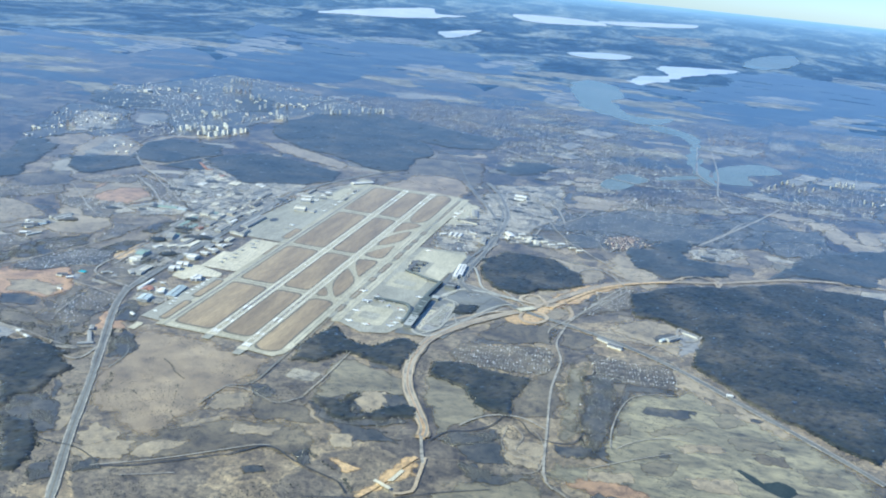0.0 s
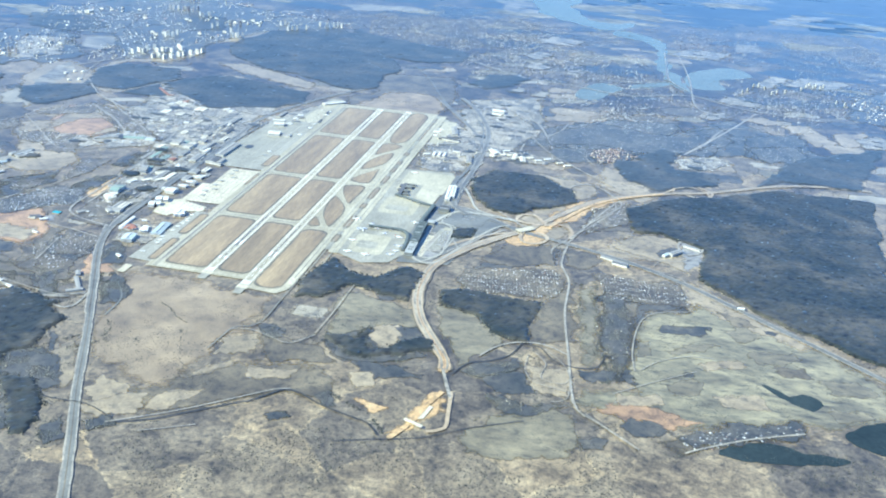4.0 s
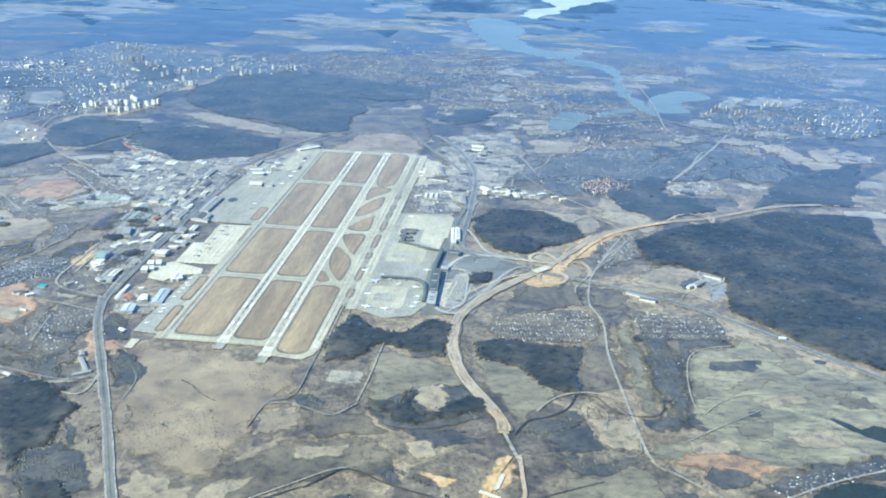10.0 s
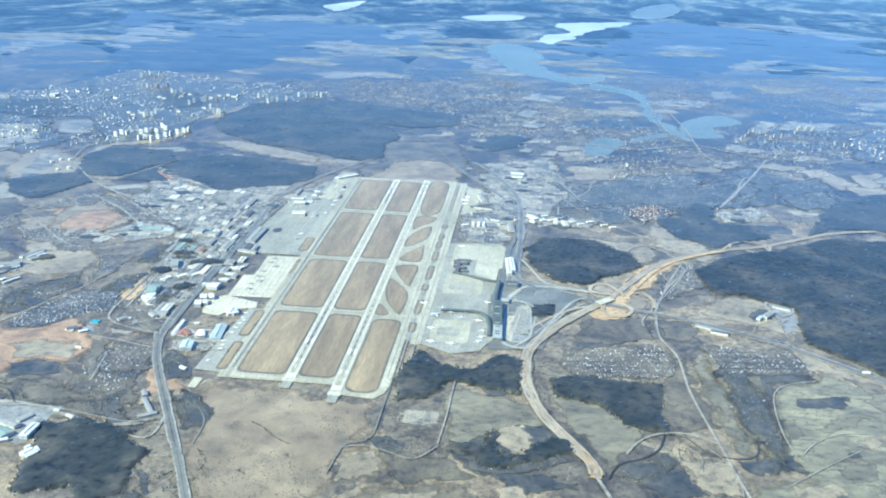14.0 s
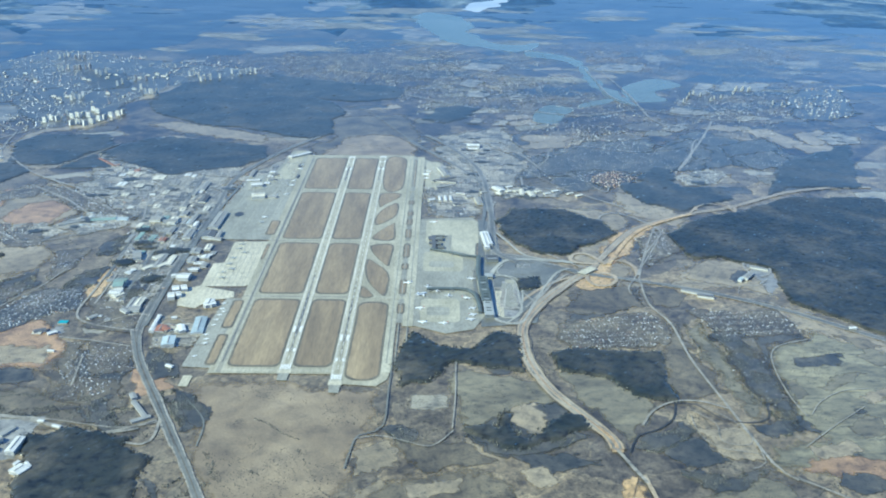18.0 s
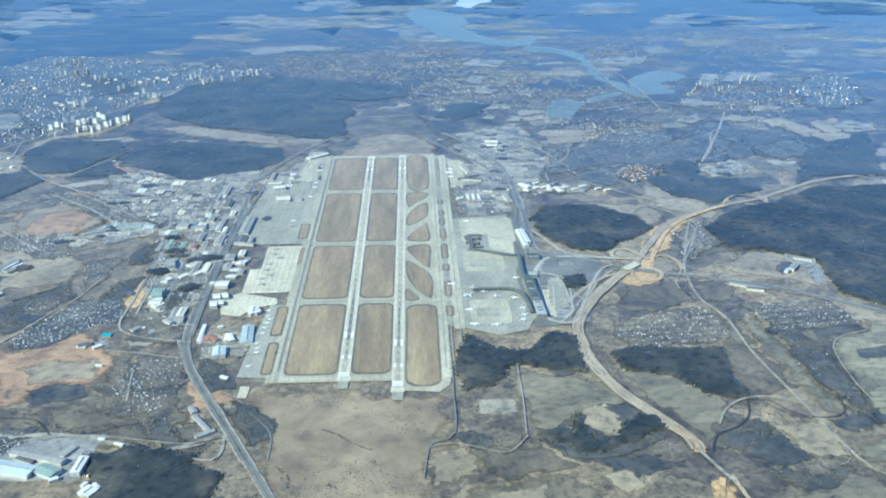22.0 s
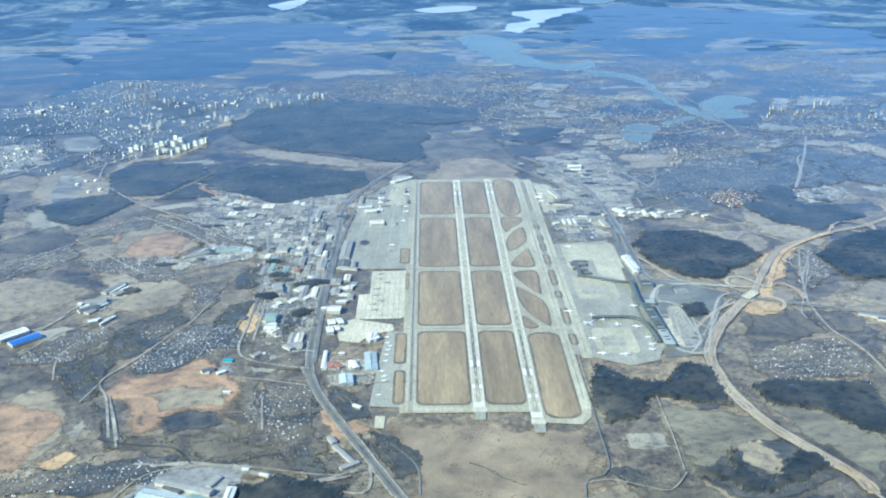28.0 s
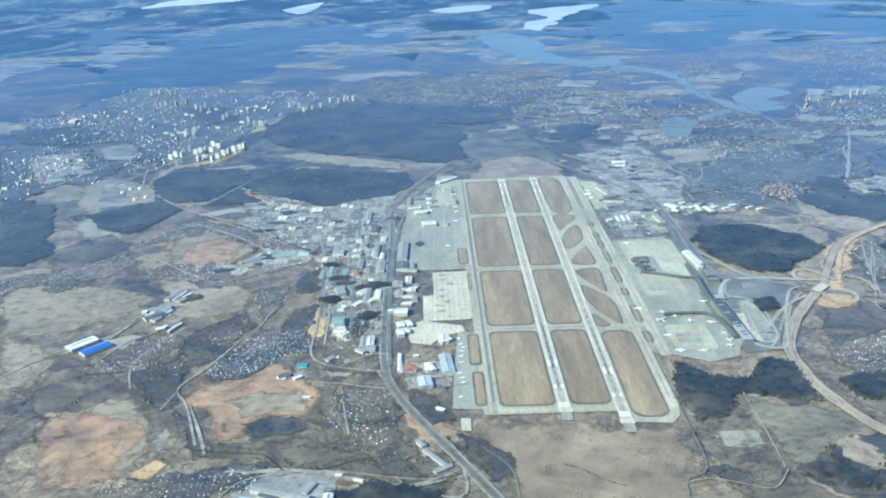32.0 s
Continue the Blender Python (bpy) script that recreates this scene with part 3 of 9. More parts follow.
def canopy(edge, step, rng, tall, mat):
    """A closed roof of crowns: uneven top, ragged and sloping edge."""
    xs, ys = [p[0] for p in edge], [p[1] for p in edge]
    gx, gy = np.meshgrid(np.arange(min(xs) - step, max(xs) + 2 * step, step), np.arange(min(ys) - step, max(ys) + 2 * step, step))
    ny, nx = gx.shape
    px = gx.ravel() + rng.uniform(-0.38, 0.38, gx.size) * step
    py = gy.ravel() + rng.uniform(-0.38, 0.38, gx.size) * step
    ok = inside(px, py, edge)
    broad = np.sin(px * 0.11 + 1.3 * np.sin(py * 0.07)) * np.sin(py * 0.13 + px * 0.03)
    pz = np.where(ok, tall * (0.82 + 0.1 * broad + rng.uniform(-0.09, 0.09, gx.size)), 0.02)
    ix, iy = np.meshgrid(np.arange(nx - 1), np.arange(ny - 1))
    a = (iy * nx + ix).ravel()
    b, c, d = a + 1, a + nx + 1, a + nx
    some = ok[a] | ok[b] | ok[c] | ok[d]
    a, b, c, d = a[some], b[some], c[some], d[some]
    tris = np.concatenate([np.stack([a, b, c], 1), np.stack([a, c, d], 1)])
    used, back = np.unique(tris, return_inverse=True)
    return raw("forest", np.stack([px, py, pz], 1)[used], back.reshape(-1, 3), mat, True)


def forest(pts, label="dark leafless and pine woodland with an uneven edge"):
    LEVEL[0] += 1
    rng = np.random.default_rng(LEVEL[0])
    size = max(math.dist(pts[0], p) for p in pts)
    edge = []
    for x, y in straight(pts, max(0.8, size / 60)):
        v = noise.noise_vector(Vector((x, y, 5.0)) * 0.06) * 2.6 + noise.noise_vector(Vector((x, y, 5.0)) * 0.25) * 1.5 + noise.noise_vector(Vector((x, y, 2.0)) / (size * 0.12)) * (size * 0.022)
        edge.append((x + v.x, y + v.y))
    reach = min(math.hypot(p[0] - HUB.x, p[1] - HUB.y) for p in pts)
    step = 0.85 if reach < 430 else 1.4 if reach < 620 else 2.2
    # woods farther off take the crowns with haze in their colour
    ob = tagged(canopy(edge, step, rng, 0.85 if reach < 430 else 0.5, TREES if reach < 430 else HAZED_TREES), label, "forest", kind="stuff")
    if reach < 430:
        rows = np.array(edge)[rng.integers(0, len(edge), 2 * len(edge))] + rng.normal(0, 0.7, (2 * len(edge), 2))
        px, py = rows[:, 0], rows[:, 1]
        top = crowns("tree_crown", px, py, 0.42, TREES, rng, 0.7)
        top.parent = ob
        tagged(top, "single crowns above the wood", kind="stuff")
    return ob


def thicket(pts):
    """Low leafless scrub: dark ground and loose bushes."""
    patch("darkscrub", pts)
    rng = np.random.default_rng(LEVEL[0] + 300)
    px, py = sown(pts, 0.55, rng)
    keep = np.array([noise.fractal(Vector((x * 0.16, y * 0.16, 2.0)), 0.8, 2.0, 3) > 0.0 for x, y in zip(px, py)], bool)
    tagged(crowns("thicket", px[keep], py[keep], 0.45, TREES, rng, 0.34), "loose dark thicket of leafless bushes", "bushes", kind="stuff")


def hedge(pts, thick=0.9):
    """A ragged line of bushes along a ditch or boundary."""
    LEVEL[0] += 1
    rng = np.random.default_rng(LEVEL[0] + 900)
    line = np.array(spline(pts, False, 0.5))
    rows = line[rng.integers(0, len(line), int(5 * len(line) * thick))]
    rows = rows + rng.normal(0, 0.4 * thick, rows.shape)
    keep = np.array([noise.noise(Vector((x * 0.3, y * 0.3, 4))) > -0.25 for x, y in rows])
    tagged(crowns("hedge", rows[keep, 0], rows[keep, 1], 0.34, BUSH, rng, 0.22), "ragged dark line of leafless bushes", "bushes", kind="stuff")


# ---- the land ----
def make_ground():
    seg = 160
    rings = [0, 120, 260, 420, 640, 950, 1350, 1850, 2600, 3300, 4950]
    verts, faces = [(HUB.x, HUB.y, 0)], []
    for r in rings[1:]:
        for k in range(seg):
            x, y = HUB.x + r * math.cos(math.tau * k / seg), HUB.y + r * math.sin(math.tau * k / seg)
            verts.append((x, y, rim(x, y)))
    faces += [(0, 1 + k, 1 + (k + 1) % seg) for k in range(seg)]
    for i in range(len(rings) - 2):
        a, b = 1 + i * seg, 1 + (i + 1) * seg
        faces += [(a + k, b + k, b + (k + 1) % seg, a + (k + 1) % seg) for k in range(seg)]
    tagged(mesh("ground", verts, faces, SCRUB), "dry brown scrubland plain with old grass", "ground", kind="structure")
    verts, faces = [], []
    for i, r in enumerate([600, 800, 1000, 1500]):
        for k in range(seg):
            a = math.tau * k / seg
            q = r + (230 * noise.noise(Vector((math.cos(a) * 9, math.sin(a) * 9, 8))) if i == 0 else 0)
            verts.append((HUB.x + q * math.cos(a), HUB.y + q * math.sin(a), 0.008))
    for i in range(3):
        faces += [(i * seg + k, i * seg + seg + k, i * seg + seg + (k + 1) % seg, i * seg + (k + 1) % seg) for k in range(seg)]
    tagged(mesh("ground", verts, faces, WOODED), "darker wooded country beyond the airport", "ground", kind="structure")
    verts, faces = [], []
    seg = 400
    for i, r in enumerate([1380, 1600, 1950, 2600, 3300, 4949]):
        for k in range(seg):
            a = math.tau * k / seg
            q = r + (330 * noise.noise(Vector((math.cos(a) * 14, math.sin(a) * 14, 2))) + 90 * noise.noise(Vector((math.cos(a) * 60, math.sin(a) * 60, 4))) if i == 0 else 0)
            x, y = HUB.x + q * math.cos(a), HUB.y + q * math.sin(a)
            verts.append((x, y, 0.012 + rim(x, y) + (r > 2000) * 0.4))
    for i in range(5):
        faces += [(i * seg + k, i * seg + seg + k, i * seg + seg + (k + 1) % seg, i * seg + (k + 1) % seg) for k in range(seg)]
    tagged(mesh("backdrop", verts, faces, FAR), "endless woods out to the horizon, painted with blue haze", "backdrop", kind="structure")


def wood_mosaic():
    """Far woods and clearings, ever denser with distance."""
    rng = np.random.default_rng(77)
    for i in range(520):
        r = 640 + 1000 * rng.uniform() ** 0.75
        a = math.radians(rng.uniform(35, 150))
        if rng.uniform() > (r - 560) / 900:
            continue
        x, y, size = HUB.x + r * math.cos(a), HUB.y + r * math.sin(a), (3 + 0.02 * r * rng.uniform(0.2, 1.3))
        long, flat_turn = rng.uniform(1.2, 3.4), rng.uniform(-0.5, 0.5)
        out = []
        for k in range(44):
            b = math.tau * k / 44
            p = Vector((math.cos(b), math.sin(b), i * 3.7))
            q = size * (1 + 0.65 * noise.noise(p * 1.3) + 0.35 * noise.noise(p * 3.5) + 0.2 * noise.noise(p * 9))
            u, v = q * long * math.cos(b), q * math.sin(b)
            out.append((x + u * math.cos(flat_turn) - v * math.sin(flat_turn), y + u * math.sin(flat_turn) + v * math.cos(flat_turn)))
        pale = rng.uniform() < 0.42
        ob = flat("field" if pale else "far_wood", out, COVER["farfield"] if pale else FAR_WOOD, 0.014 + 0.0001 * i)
        tagged(ob, "pale clearing in far woods, greyed with painted haze" if pale else "far dark wood on the plain, tinted with haze blue", "field" if pale else "woodland", kind="structure")


def field_quilt():
    """Small plots of grass, heath and plough over the country round the airport."""
    rng = np.random.default_rng(41)
    for i in range(420):
        r = 230 + 700 * rng.uniform() ** 0.8
        a = math.radians(rng.uniform(20, 165))
        x, y = HUB.x + r * math.cos(a) * 0.95, HUB.y + 120 + r * math.sin(a)
        if -75 < x < 120 and -60 < y < 320:
            continue
        lean, u, v = 0.5 * noise.noise(Vector((x, y, 0)) * 0.004) + 0.2, rng.uniform(5, 14) + 0.008 * r, rng.uniform(2.5, 6) + 0.006 * r
        out = []
        for p, q in straight([(-u, -v), (u, -v * rng.uniform(0.7, 1.1)), (u * rng.uniform(0.7, 1.1), v), (-u * rng.uniform(0.7, 1.1), v)], 2.0):
            w = noise.noise_vector(Vector((p + 9 * i, q, 0)) * 0.3) * 0.8
            out.append((x + (p + w.x) * math.cos(lean) - (q + w.y) * math.sin(lean), y + (p + w.x) * math.sin(lean) + (q + w.y) * math.cos(lean)))
        kind = ("tan", "brown", "brown", "olive", "darkscrub", "darkscrub", "pale")[int(rng.integers(0, 7))]
        name, label = TITLES[kind]
        tagged(soft_sheet(name, out[::4], COVER[kind], 0.0165 + 0.000015 * i, 18), label, name, kind="structure")


make_ground()
wood_mosaic()
field_quilt()
patch("water", [(30, 1202), (48, 1318), (92, 1286), (120, 1168), (119, 999), (154, 889), (207, 908), (192, 847), (156, 817), (117, 863), (79, 905), (51, 1022)])  # reservoir
patch("water", [(176, 822), (199, 816), (228, 766), (229, 718), (218, 703), (205, 752), (171, 780)])  # river reach
patch("water", [(228, 719), (225, 620), (229.1, 544.4), (236.4, 484.9), (230.1, 480.7), (216.8, 522.4), (214, 601), (217, 694)])  # canal
patch("water", [(185.7, 485.8), (221.6, 521.5), (230.7, 525.7), (212.9, 494.6), (182.9, 468)])  # river bend
patch("water", [(141.9, 450.2), (156.9, 477.7), (175.6, 464.2), (165, 436.9), (150.7, 403.6), (135.1, 410.3)])  # pond
patch("water", [(243, 574.1), (288, 629), (305.2, 589), (268.7, 552.5), (267.9, 507), (236, 504.3)])  # broad pond
patch("water", [(472, 2560), (592, 2722), (577, 2471), (456, 2211), (407, 2270)])  # side lake
patch("ice", [(-922, 2354), (-849, 2664), (-714, 2970), (-632, 2794), (-528, 2816), (-663, 2530), (-850, 2391)])  # ice a
patch("ice", [(-403, 3140), (-259, 3247), (-75, 3218), (-48, 3089), (-229, 2928), (-334, 2937)])  # ice b
patch("ice", [(-66, 3288), (285, 3584), (280, 3403), (16, 3180)])  # ice c
patch("ice", [(-61, 1993), (33, 2146), (104, 2113), (36, 1913), (-20, 1886)])  # ice d
patch("ice", [(132, 1480), (191, 1651), (178, 1877), (289, 2001), (376, 2037), (261, 1721), (176, 1420), (134, 1337)])  # ice e
patch("ice", [(-48, 1936), (13, 2086), (96, 2097), (81, 1949), (1, 1868)])  # ice g
patch("ice", [(-474, 2237), (-393, 2434), (-386, 2292), (-389, 2013)])  # ice h
patch("darkscrub", [(-108.2, -2.3), (-92.9, 2.7), (-84.2, -6.3), (-97.3, -11.5)])  # wood row
patch("brown", [(-26.9, 416.3), (30.8, 428.3), (44.6, 357.8), (44, 305.3), (-21.7, 293.3), (-33.8, 315.8), (-17.6, 342.1)])
patch("field", [(-20.2, 296.3), (-5.5, 347.6), (11.3, 358.7), (30.6, 346.7), (41.5, 319.5), (40.5, 295.2), (20.2, 293.6), (-2, 289.4)])
patch("tan", [(-161.7, 381.6), (-145, 390.1), (-106.3, 374.6), (-67.3, 346.2), (-67, 326.2), (-129.1, 355.1)])  # field strip
patch("pale", [(-245.1, 212.4), (-250.6, 273.3), (-260.9, 330.1), (-241.2, 292.8), (-225.8, 235.1), (-214.7, 210), (-207.5, 165.2)])  # field pale
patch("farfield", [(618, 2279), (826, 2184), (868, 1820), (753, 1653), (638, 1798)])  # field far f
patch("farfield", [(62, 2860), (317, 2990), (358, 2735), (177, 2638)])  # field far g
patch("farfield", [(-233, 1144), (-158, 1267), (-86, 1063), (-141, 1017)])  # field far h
patch("tan", [(158.4, 219.3), (177.3, 211.5), (189.4, 174.3), (180.7, 156.9), (157.4, 179.5)])  # field right a
patch("tan", [(113, 363.5), (153.8, 363.2), (145.9, 323.8), (114.1, 319.9)])  # field right b
patch("tan", [(185.5, 371.9), (216.4, 377), (200, 324.6), (177.1, 314.6)])  # field right c
patch("tan", [(153.4, 78.3), (173.6, 108.1), (187.6, 103.3), (185.1, 79.9), (164.4, 73.1)])  # field right e
patch("tan", [(96.2, 185.5), (130.7, 185.4), (154.8, 178.7), (153.1, 156.3), (145.9, 147.3), (131.7, 176.6)])  # field right f
patch("brown", [(106, 67.5), (126.5, 75.8), (142.8, 76.6), (136.9, 59.3), (114.5, 51.6)])  # field bare
patch("pale", [(44.2, -15.3), (55.2, -14.4), (54.4, -23.4), (45.8, -23.2)])  # field pad
patch("tan", [(-239.1, 117.9), (-222.6, 126.8), (-188.8, 120.5), (-165.9, 105.4), (-174.8, 82), (-194.1, 72.5), (-215, 68.7)])  # field west a
patch("tan", [(-163.5, 140), (-128.4, 115.5), (-119.3, 108.1), (-128.7, 84.2), (-143.1, 85.3), (-152.2, 69.4), (-155.1, 64.4)])  # field west b
patch("red", [(-189.4, 208.3), (-161.7, 210.5), (-136.4, 179), (-136.7, 153.3), (-162.9, 147.7), (-182.1, 174.4)])  # field west c
patch("brown", [(-242.1, 171.4), (-221.4, 201.5), (-197.2, 175.9), (-197, 143), (-218.7, 130)])  # field west d
patch("tan", [(-95.1, 100.6), (-88.5, 113.6), (-76.9, 75.4), (-80.2, 61.8)])  # field town a
patch("grey", [(186.3, 87.7), (195.8, 107.6), (206.5, 101.5), (204.5, 82.6), (195.3, 68)])  # site round
patch("tan", [(114.6, 117), (133.1, 112.1), (142.1, 99), (134.5, 78.1), (119.7, 79.3)])  # site loop
patch("darkwater", [(36.3, -36.5), (40.1, -32.2), (45.4, -35.7), (44.5, -41.5), (39.5, -41.4)])  # dark pond
patch("tan", [(-215, 68.7), (-198.7, 62.4), (-183.2, 46.8), (-183.7, 29.4), (-194.1, 25.9)])  # field west e
patch("brown", [(-181.8, 25.2), (-158.2, 36.2), (-146.1, 19), (-151.3, -2.5), (-165.2, -11.5)])  # field west f
patch("tan", [(-173.8, 226.8), (-140.8, 198.1), (-118.9, 180.8), (-132.7, 176.8), (-159.4, 177.8), (-178.8, 135.3), (-192.7, 161.4), (-171.2, 178.2)])  # tan a
patch("pale", [(-78.1, 111.8), (-65.8, 108.1), (-64.6, 84.8), (-75.2, 82.8)])  # yard y
patch("grey", [(-98.4, 26), (-88.8, 35.3), (-86.2, 28.7), (-90.7, 20.9)])  # yard s
patch("pale", [(-82.9, 38.7), (-80.5, 44.2), (-73.5, 44.9), (-69.9, 34.7), (-71.3, 28.3), (-79.4, 28.5)])  # ring yard
patch("tan", [(182.7, 369.1), (214, 375), (209.1, 344.3), (180.4, 312.7)])  # tan s
patch("tan", [(211.9, 261.1), (242.3, 266.3), (240.3, 240.8), (208, 236.2)])  # pale r
patch("brown", [(88.5, 309.4), (105, 265.8), (137.5, 245.3), (105.8, 226.5), (88.9, 238.9)])  # farm l
patch("tan", [(-281.2, 319.2), (-261, 326), (-230.9, 306.3), (-207.3, 279.8), (-218.3, 260.7), (-239.4, 252.9), (-239.7, 229.5), (-260.5, 262.5)])  # tan l
patch("darkscrub", [(-31.8, -58.7), (-26.6, -61.5), (-17.5, -75.2), (-19.2, -75.7)])  # west scrub b
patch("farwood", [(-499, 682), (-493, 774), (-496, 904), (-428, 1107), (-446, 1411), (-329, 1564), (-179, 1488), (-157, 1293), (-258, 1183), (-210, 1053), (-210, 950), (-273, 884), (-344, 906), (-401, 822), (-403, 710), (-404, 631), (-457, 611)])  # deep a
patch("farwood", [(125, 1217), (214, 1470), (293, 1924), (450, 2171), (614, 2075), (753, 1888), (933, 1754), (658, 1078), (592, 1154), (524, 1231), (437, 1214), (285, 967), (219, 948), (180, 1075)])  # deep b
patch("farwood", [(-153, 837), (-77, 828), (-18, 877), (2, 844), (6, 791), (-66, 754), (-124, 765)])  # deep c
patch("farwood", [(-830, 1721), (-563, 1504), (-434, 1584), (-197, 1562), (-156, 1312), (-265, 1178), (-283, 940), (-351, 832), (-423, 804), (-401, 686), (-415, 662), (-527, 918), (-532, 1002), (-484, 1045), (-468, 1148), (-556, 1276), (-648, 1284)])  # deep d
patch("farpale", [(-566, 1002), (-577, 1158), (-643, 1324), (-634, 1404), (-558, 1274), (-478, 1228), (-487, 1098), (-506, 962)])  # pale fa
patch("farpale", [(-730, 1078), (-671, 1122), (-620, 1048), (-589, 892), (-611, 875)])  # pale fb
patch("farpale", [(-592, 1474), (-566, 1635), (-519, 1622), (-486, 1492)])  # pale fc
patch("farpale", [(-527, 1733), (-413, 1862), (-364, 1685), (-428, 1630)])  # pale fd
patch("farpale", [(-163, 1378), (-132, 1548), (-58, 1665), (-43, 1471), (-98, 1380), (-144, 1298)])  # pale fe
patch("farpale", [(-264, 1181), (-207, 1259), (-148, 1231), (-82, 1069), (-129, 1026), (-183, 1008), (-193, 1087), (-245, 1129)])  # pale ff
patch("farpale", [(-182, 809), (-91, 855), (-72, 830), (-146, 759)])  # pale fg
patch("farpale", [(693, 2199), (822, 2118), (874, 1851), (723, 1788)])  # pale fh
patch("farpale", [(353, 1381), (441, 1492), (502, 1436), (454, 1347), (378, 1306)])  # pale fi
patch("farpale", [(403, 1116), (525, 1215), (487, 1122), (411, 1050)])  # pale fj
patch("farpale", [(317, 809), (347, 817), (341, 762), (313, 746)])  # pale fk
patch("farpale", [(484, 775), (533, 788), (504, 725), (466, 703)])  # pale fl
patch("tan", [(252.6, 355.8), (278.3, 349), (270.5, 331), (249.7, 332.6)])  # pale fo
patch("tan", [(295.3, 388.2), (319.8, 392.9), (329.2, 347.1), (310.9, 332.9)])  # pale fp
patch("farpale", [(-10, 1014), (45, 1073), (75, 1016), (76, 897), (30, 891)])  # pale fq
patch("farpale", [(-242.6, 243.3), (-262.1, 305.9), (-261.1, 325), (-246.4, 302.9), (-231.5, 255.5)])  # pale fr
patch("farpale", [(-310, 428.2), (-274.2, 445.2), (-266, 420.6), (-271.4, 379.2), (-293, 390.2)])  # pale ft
patch("darkscrub", [(-357.9, 477.9), (-336.6, 499.5), (-290.4, 479.5), (-279.7, 449.4), (-320.3, 434.9)])  # dark fa
patch("darkscrub", [(103.9, 358), (121.4, 367.7), (122.4, 331.6), (111.2, 323.9)])  # dark fb
patch("sand", [(-94.2, 83.9), (-88.7, 92.8), (-83.7, 80.7), (-85.1, 60), (-91.5, 64.4)])  # sand d
patch("red", [(-52.7, 0.5), (-42.5, 0), (-35.3, -10.9), (-44.8, -17.7)])  # red k
patch("grey", [(-85.2, 85.8), (-79.1, 88.6), (-76.6, 65.8), (-83.1, 64.9)])  # yard l
patch("pale", [(-121.4, 252.6), (-107, 248.5), (-104.6, 225), (-115.1, 228.7)])  # yard m
patch("darkscrub", [(35.3, -33.8), (40.6, -31.9), (46.3, -35.1), (44.8, -40.3), (38.8, -40.5)])  # marsh i
patch("field", [(-27.7, -15.4), (-27.2, -6.1), (-12.7, -7.4), (1.7, -6.4), (19.6, -13.6), (34.3, -11.8), (31.7, -31.1), (26.8, -46.1), (27.9, -57.6), (23.1, -65.7), (25, -72.8), (23.6, -80.1), (7.5, -78.8), (1.6, -73), (-6.4, -70.5), (-14.5, -58), (-21.1, -44.2), (-18.2, -35.1), (-26.6, -23.2)])
patch("tan", [(26.8, -46.1), (38, -40.7), (40.5, -45.7), (39.4, -54.3), (29.2, -57.3)])
patch("tan", [(26.3, -70.6), (35.8, -60.2), (41.7, -64.4), (33.1, -76.1)])
patch("pale", [(43.2, -22.9), (43.7, -15.2), (55.3, -15.3), (55.7, -23.1)])
patch("brown", [(14, -84.9), (28, -73.8), (41.3, -58.6), (66.7, -55.4), (74.7, -64.5), (72.4, -72.2), (60.5, -71.3), (46, -82.9), (24.6, -96.9)])
patch("tan", [(20.6, -93.2), (26, -81.6), (34.9, -79.1), (33.4, -84.7), (26.8, -94.1)])
patch("tan", [(0.4, -88.6), (1.4, -80.5), (13.1, -85.1), (15.7, -94.5), (8.6, -97.1)])
patch("tan", [(-21.4, -72.4), (-20.5, -58.9), (-11.2, -73.5), (-4.7, -90), (-9.7, -91.4)])
patch("tan", [(-25, -86.8), (-22.1, -82.3), (-14.4, -83.8), (-9.6, -93.1), (-16.4, -93.3)])
patch("olive", [(57.6, -18.6), (59, 2.6), (78.9, -1.1), (91.1, -8.8), (95.7, -19.4), (83.3, -18.3), (74.9, -27.8), (65.2, -35.1), (59.1, -33.2)])
patch("darkscrub", [(60.2, -36.5), (68.8, -29.5), (74.3, -25.7), (83.3, -18.3), (95.7, -19.4), (97.8, -38.6), (90.1, -44.9), (80.6, -47.6), (70.5, -48.4)])
patch("tan", [(74.5, -28.8), (77.7, -22.3), (83.6, -19.7), (86.9, -31), (84.4, -39.1), (79.7, -37.4)])
patch("darkscrub", [(63.3, 12.3), (72.5, 24), (76.6, 32.7), (83.9, 28.7), (78.7, 14.1), (80.7, 1), (71.3, 0.9)])
patch("olive", [(92.1, 4.4), (101.4, 1.9), (116.7, -8.6), (123.1, -19.7), (116, -31.3), (109.2, -39.5), (102.1, -24.4)])
patch("brown", [(134.1, 14.3), (146.3, 40.6), (148.3, -11.1), (141.2, -15.4), (131.1, -16.1), (132.3, -1.6)])
patch("darkscrub", [(119.3, 71.6), (139.1, 74.3), (137.7, 56.8), (115.9, 46.8), (104.3, 40)])
patch("straw", [(169.3, -22.5), (171, -4.6), (173.1, 12.9), (179.5, 22.5), (193.3, 27.6), (199.8, 39.4), (215.7, 27.9), (227.5, 18.9), (238.7, 10.3), (251.9, -3.3), (262.1, -14.4), (257.1, -33.2), (243.7, -38.5), (236.5, -46.1), (224.9, -44.3), (206.4, -50), (179.2, -59.3), (163, -55), (151.9, -53.2), (153.2, -43.5), (162.7, -40.9), (170.3, -41.7)])
patch("red", [(157.5, -54.1), (168.4, -45.9), (181.2, -51.1), (191.9, -52.5), (180.9, -59.4), (170.3, -57.4)])
patch("tan", [(191.1, 51.3), (198.7, 56.6), (216.3, 33.4), (239.1, 12.7), (233.9, 6.7), (212.8, 22), (197.4, 38.7), (193.4, 29.2)])
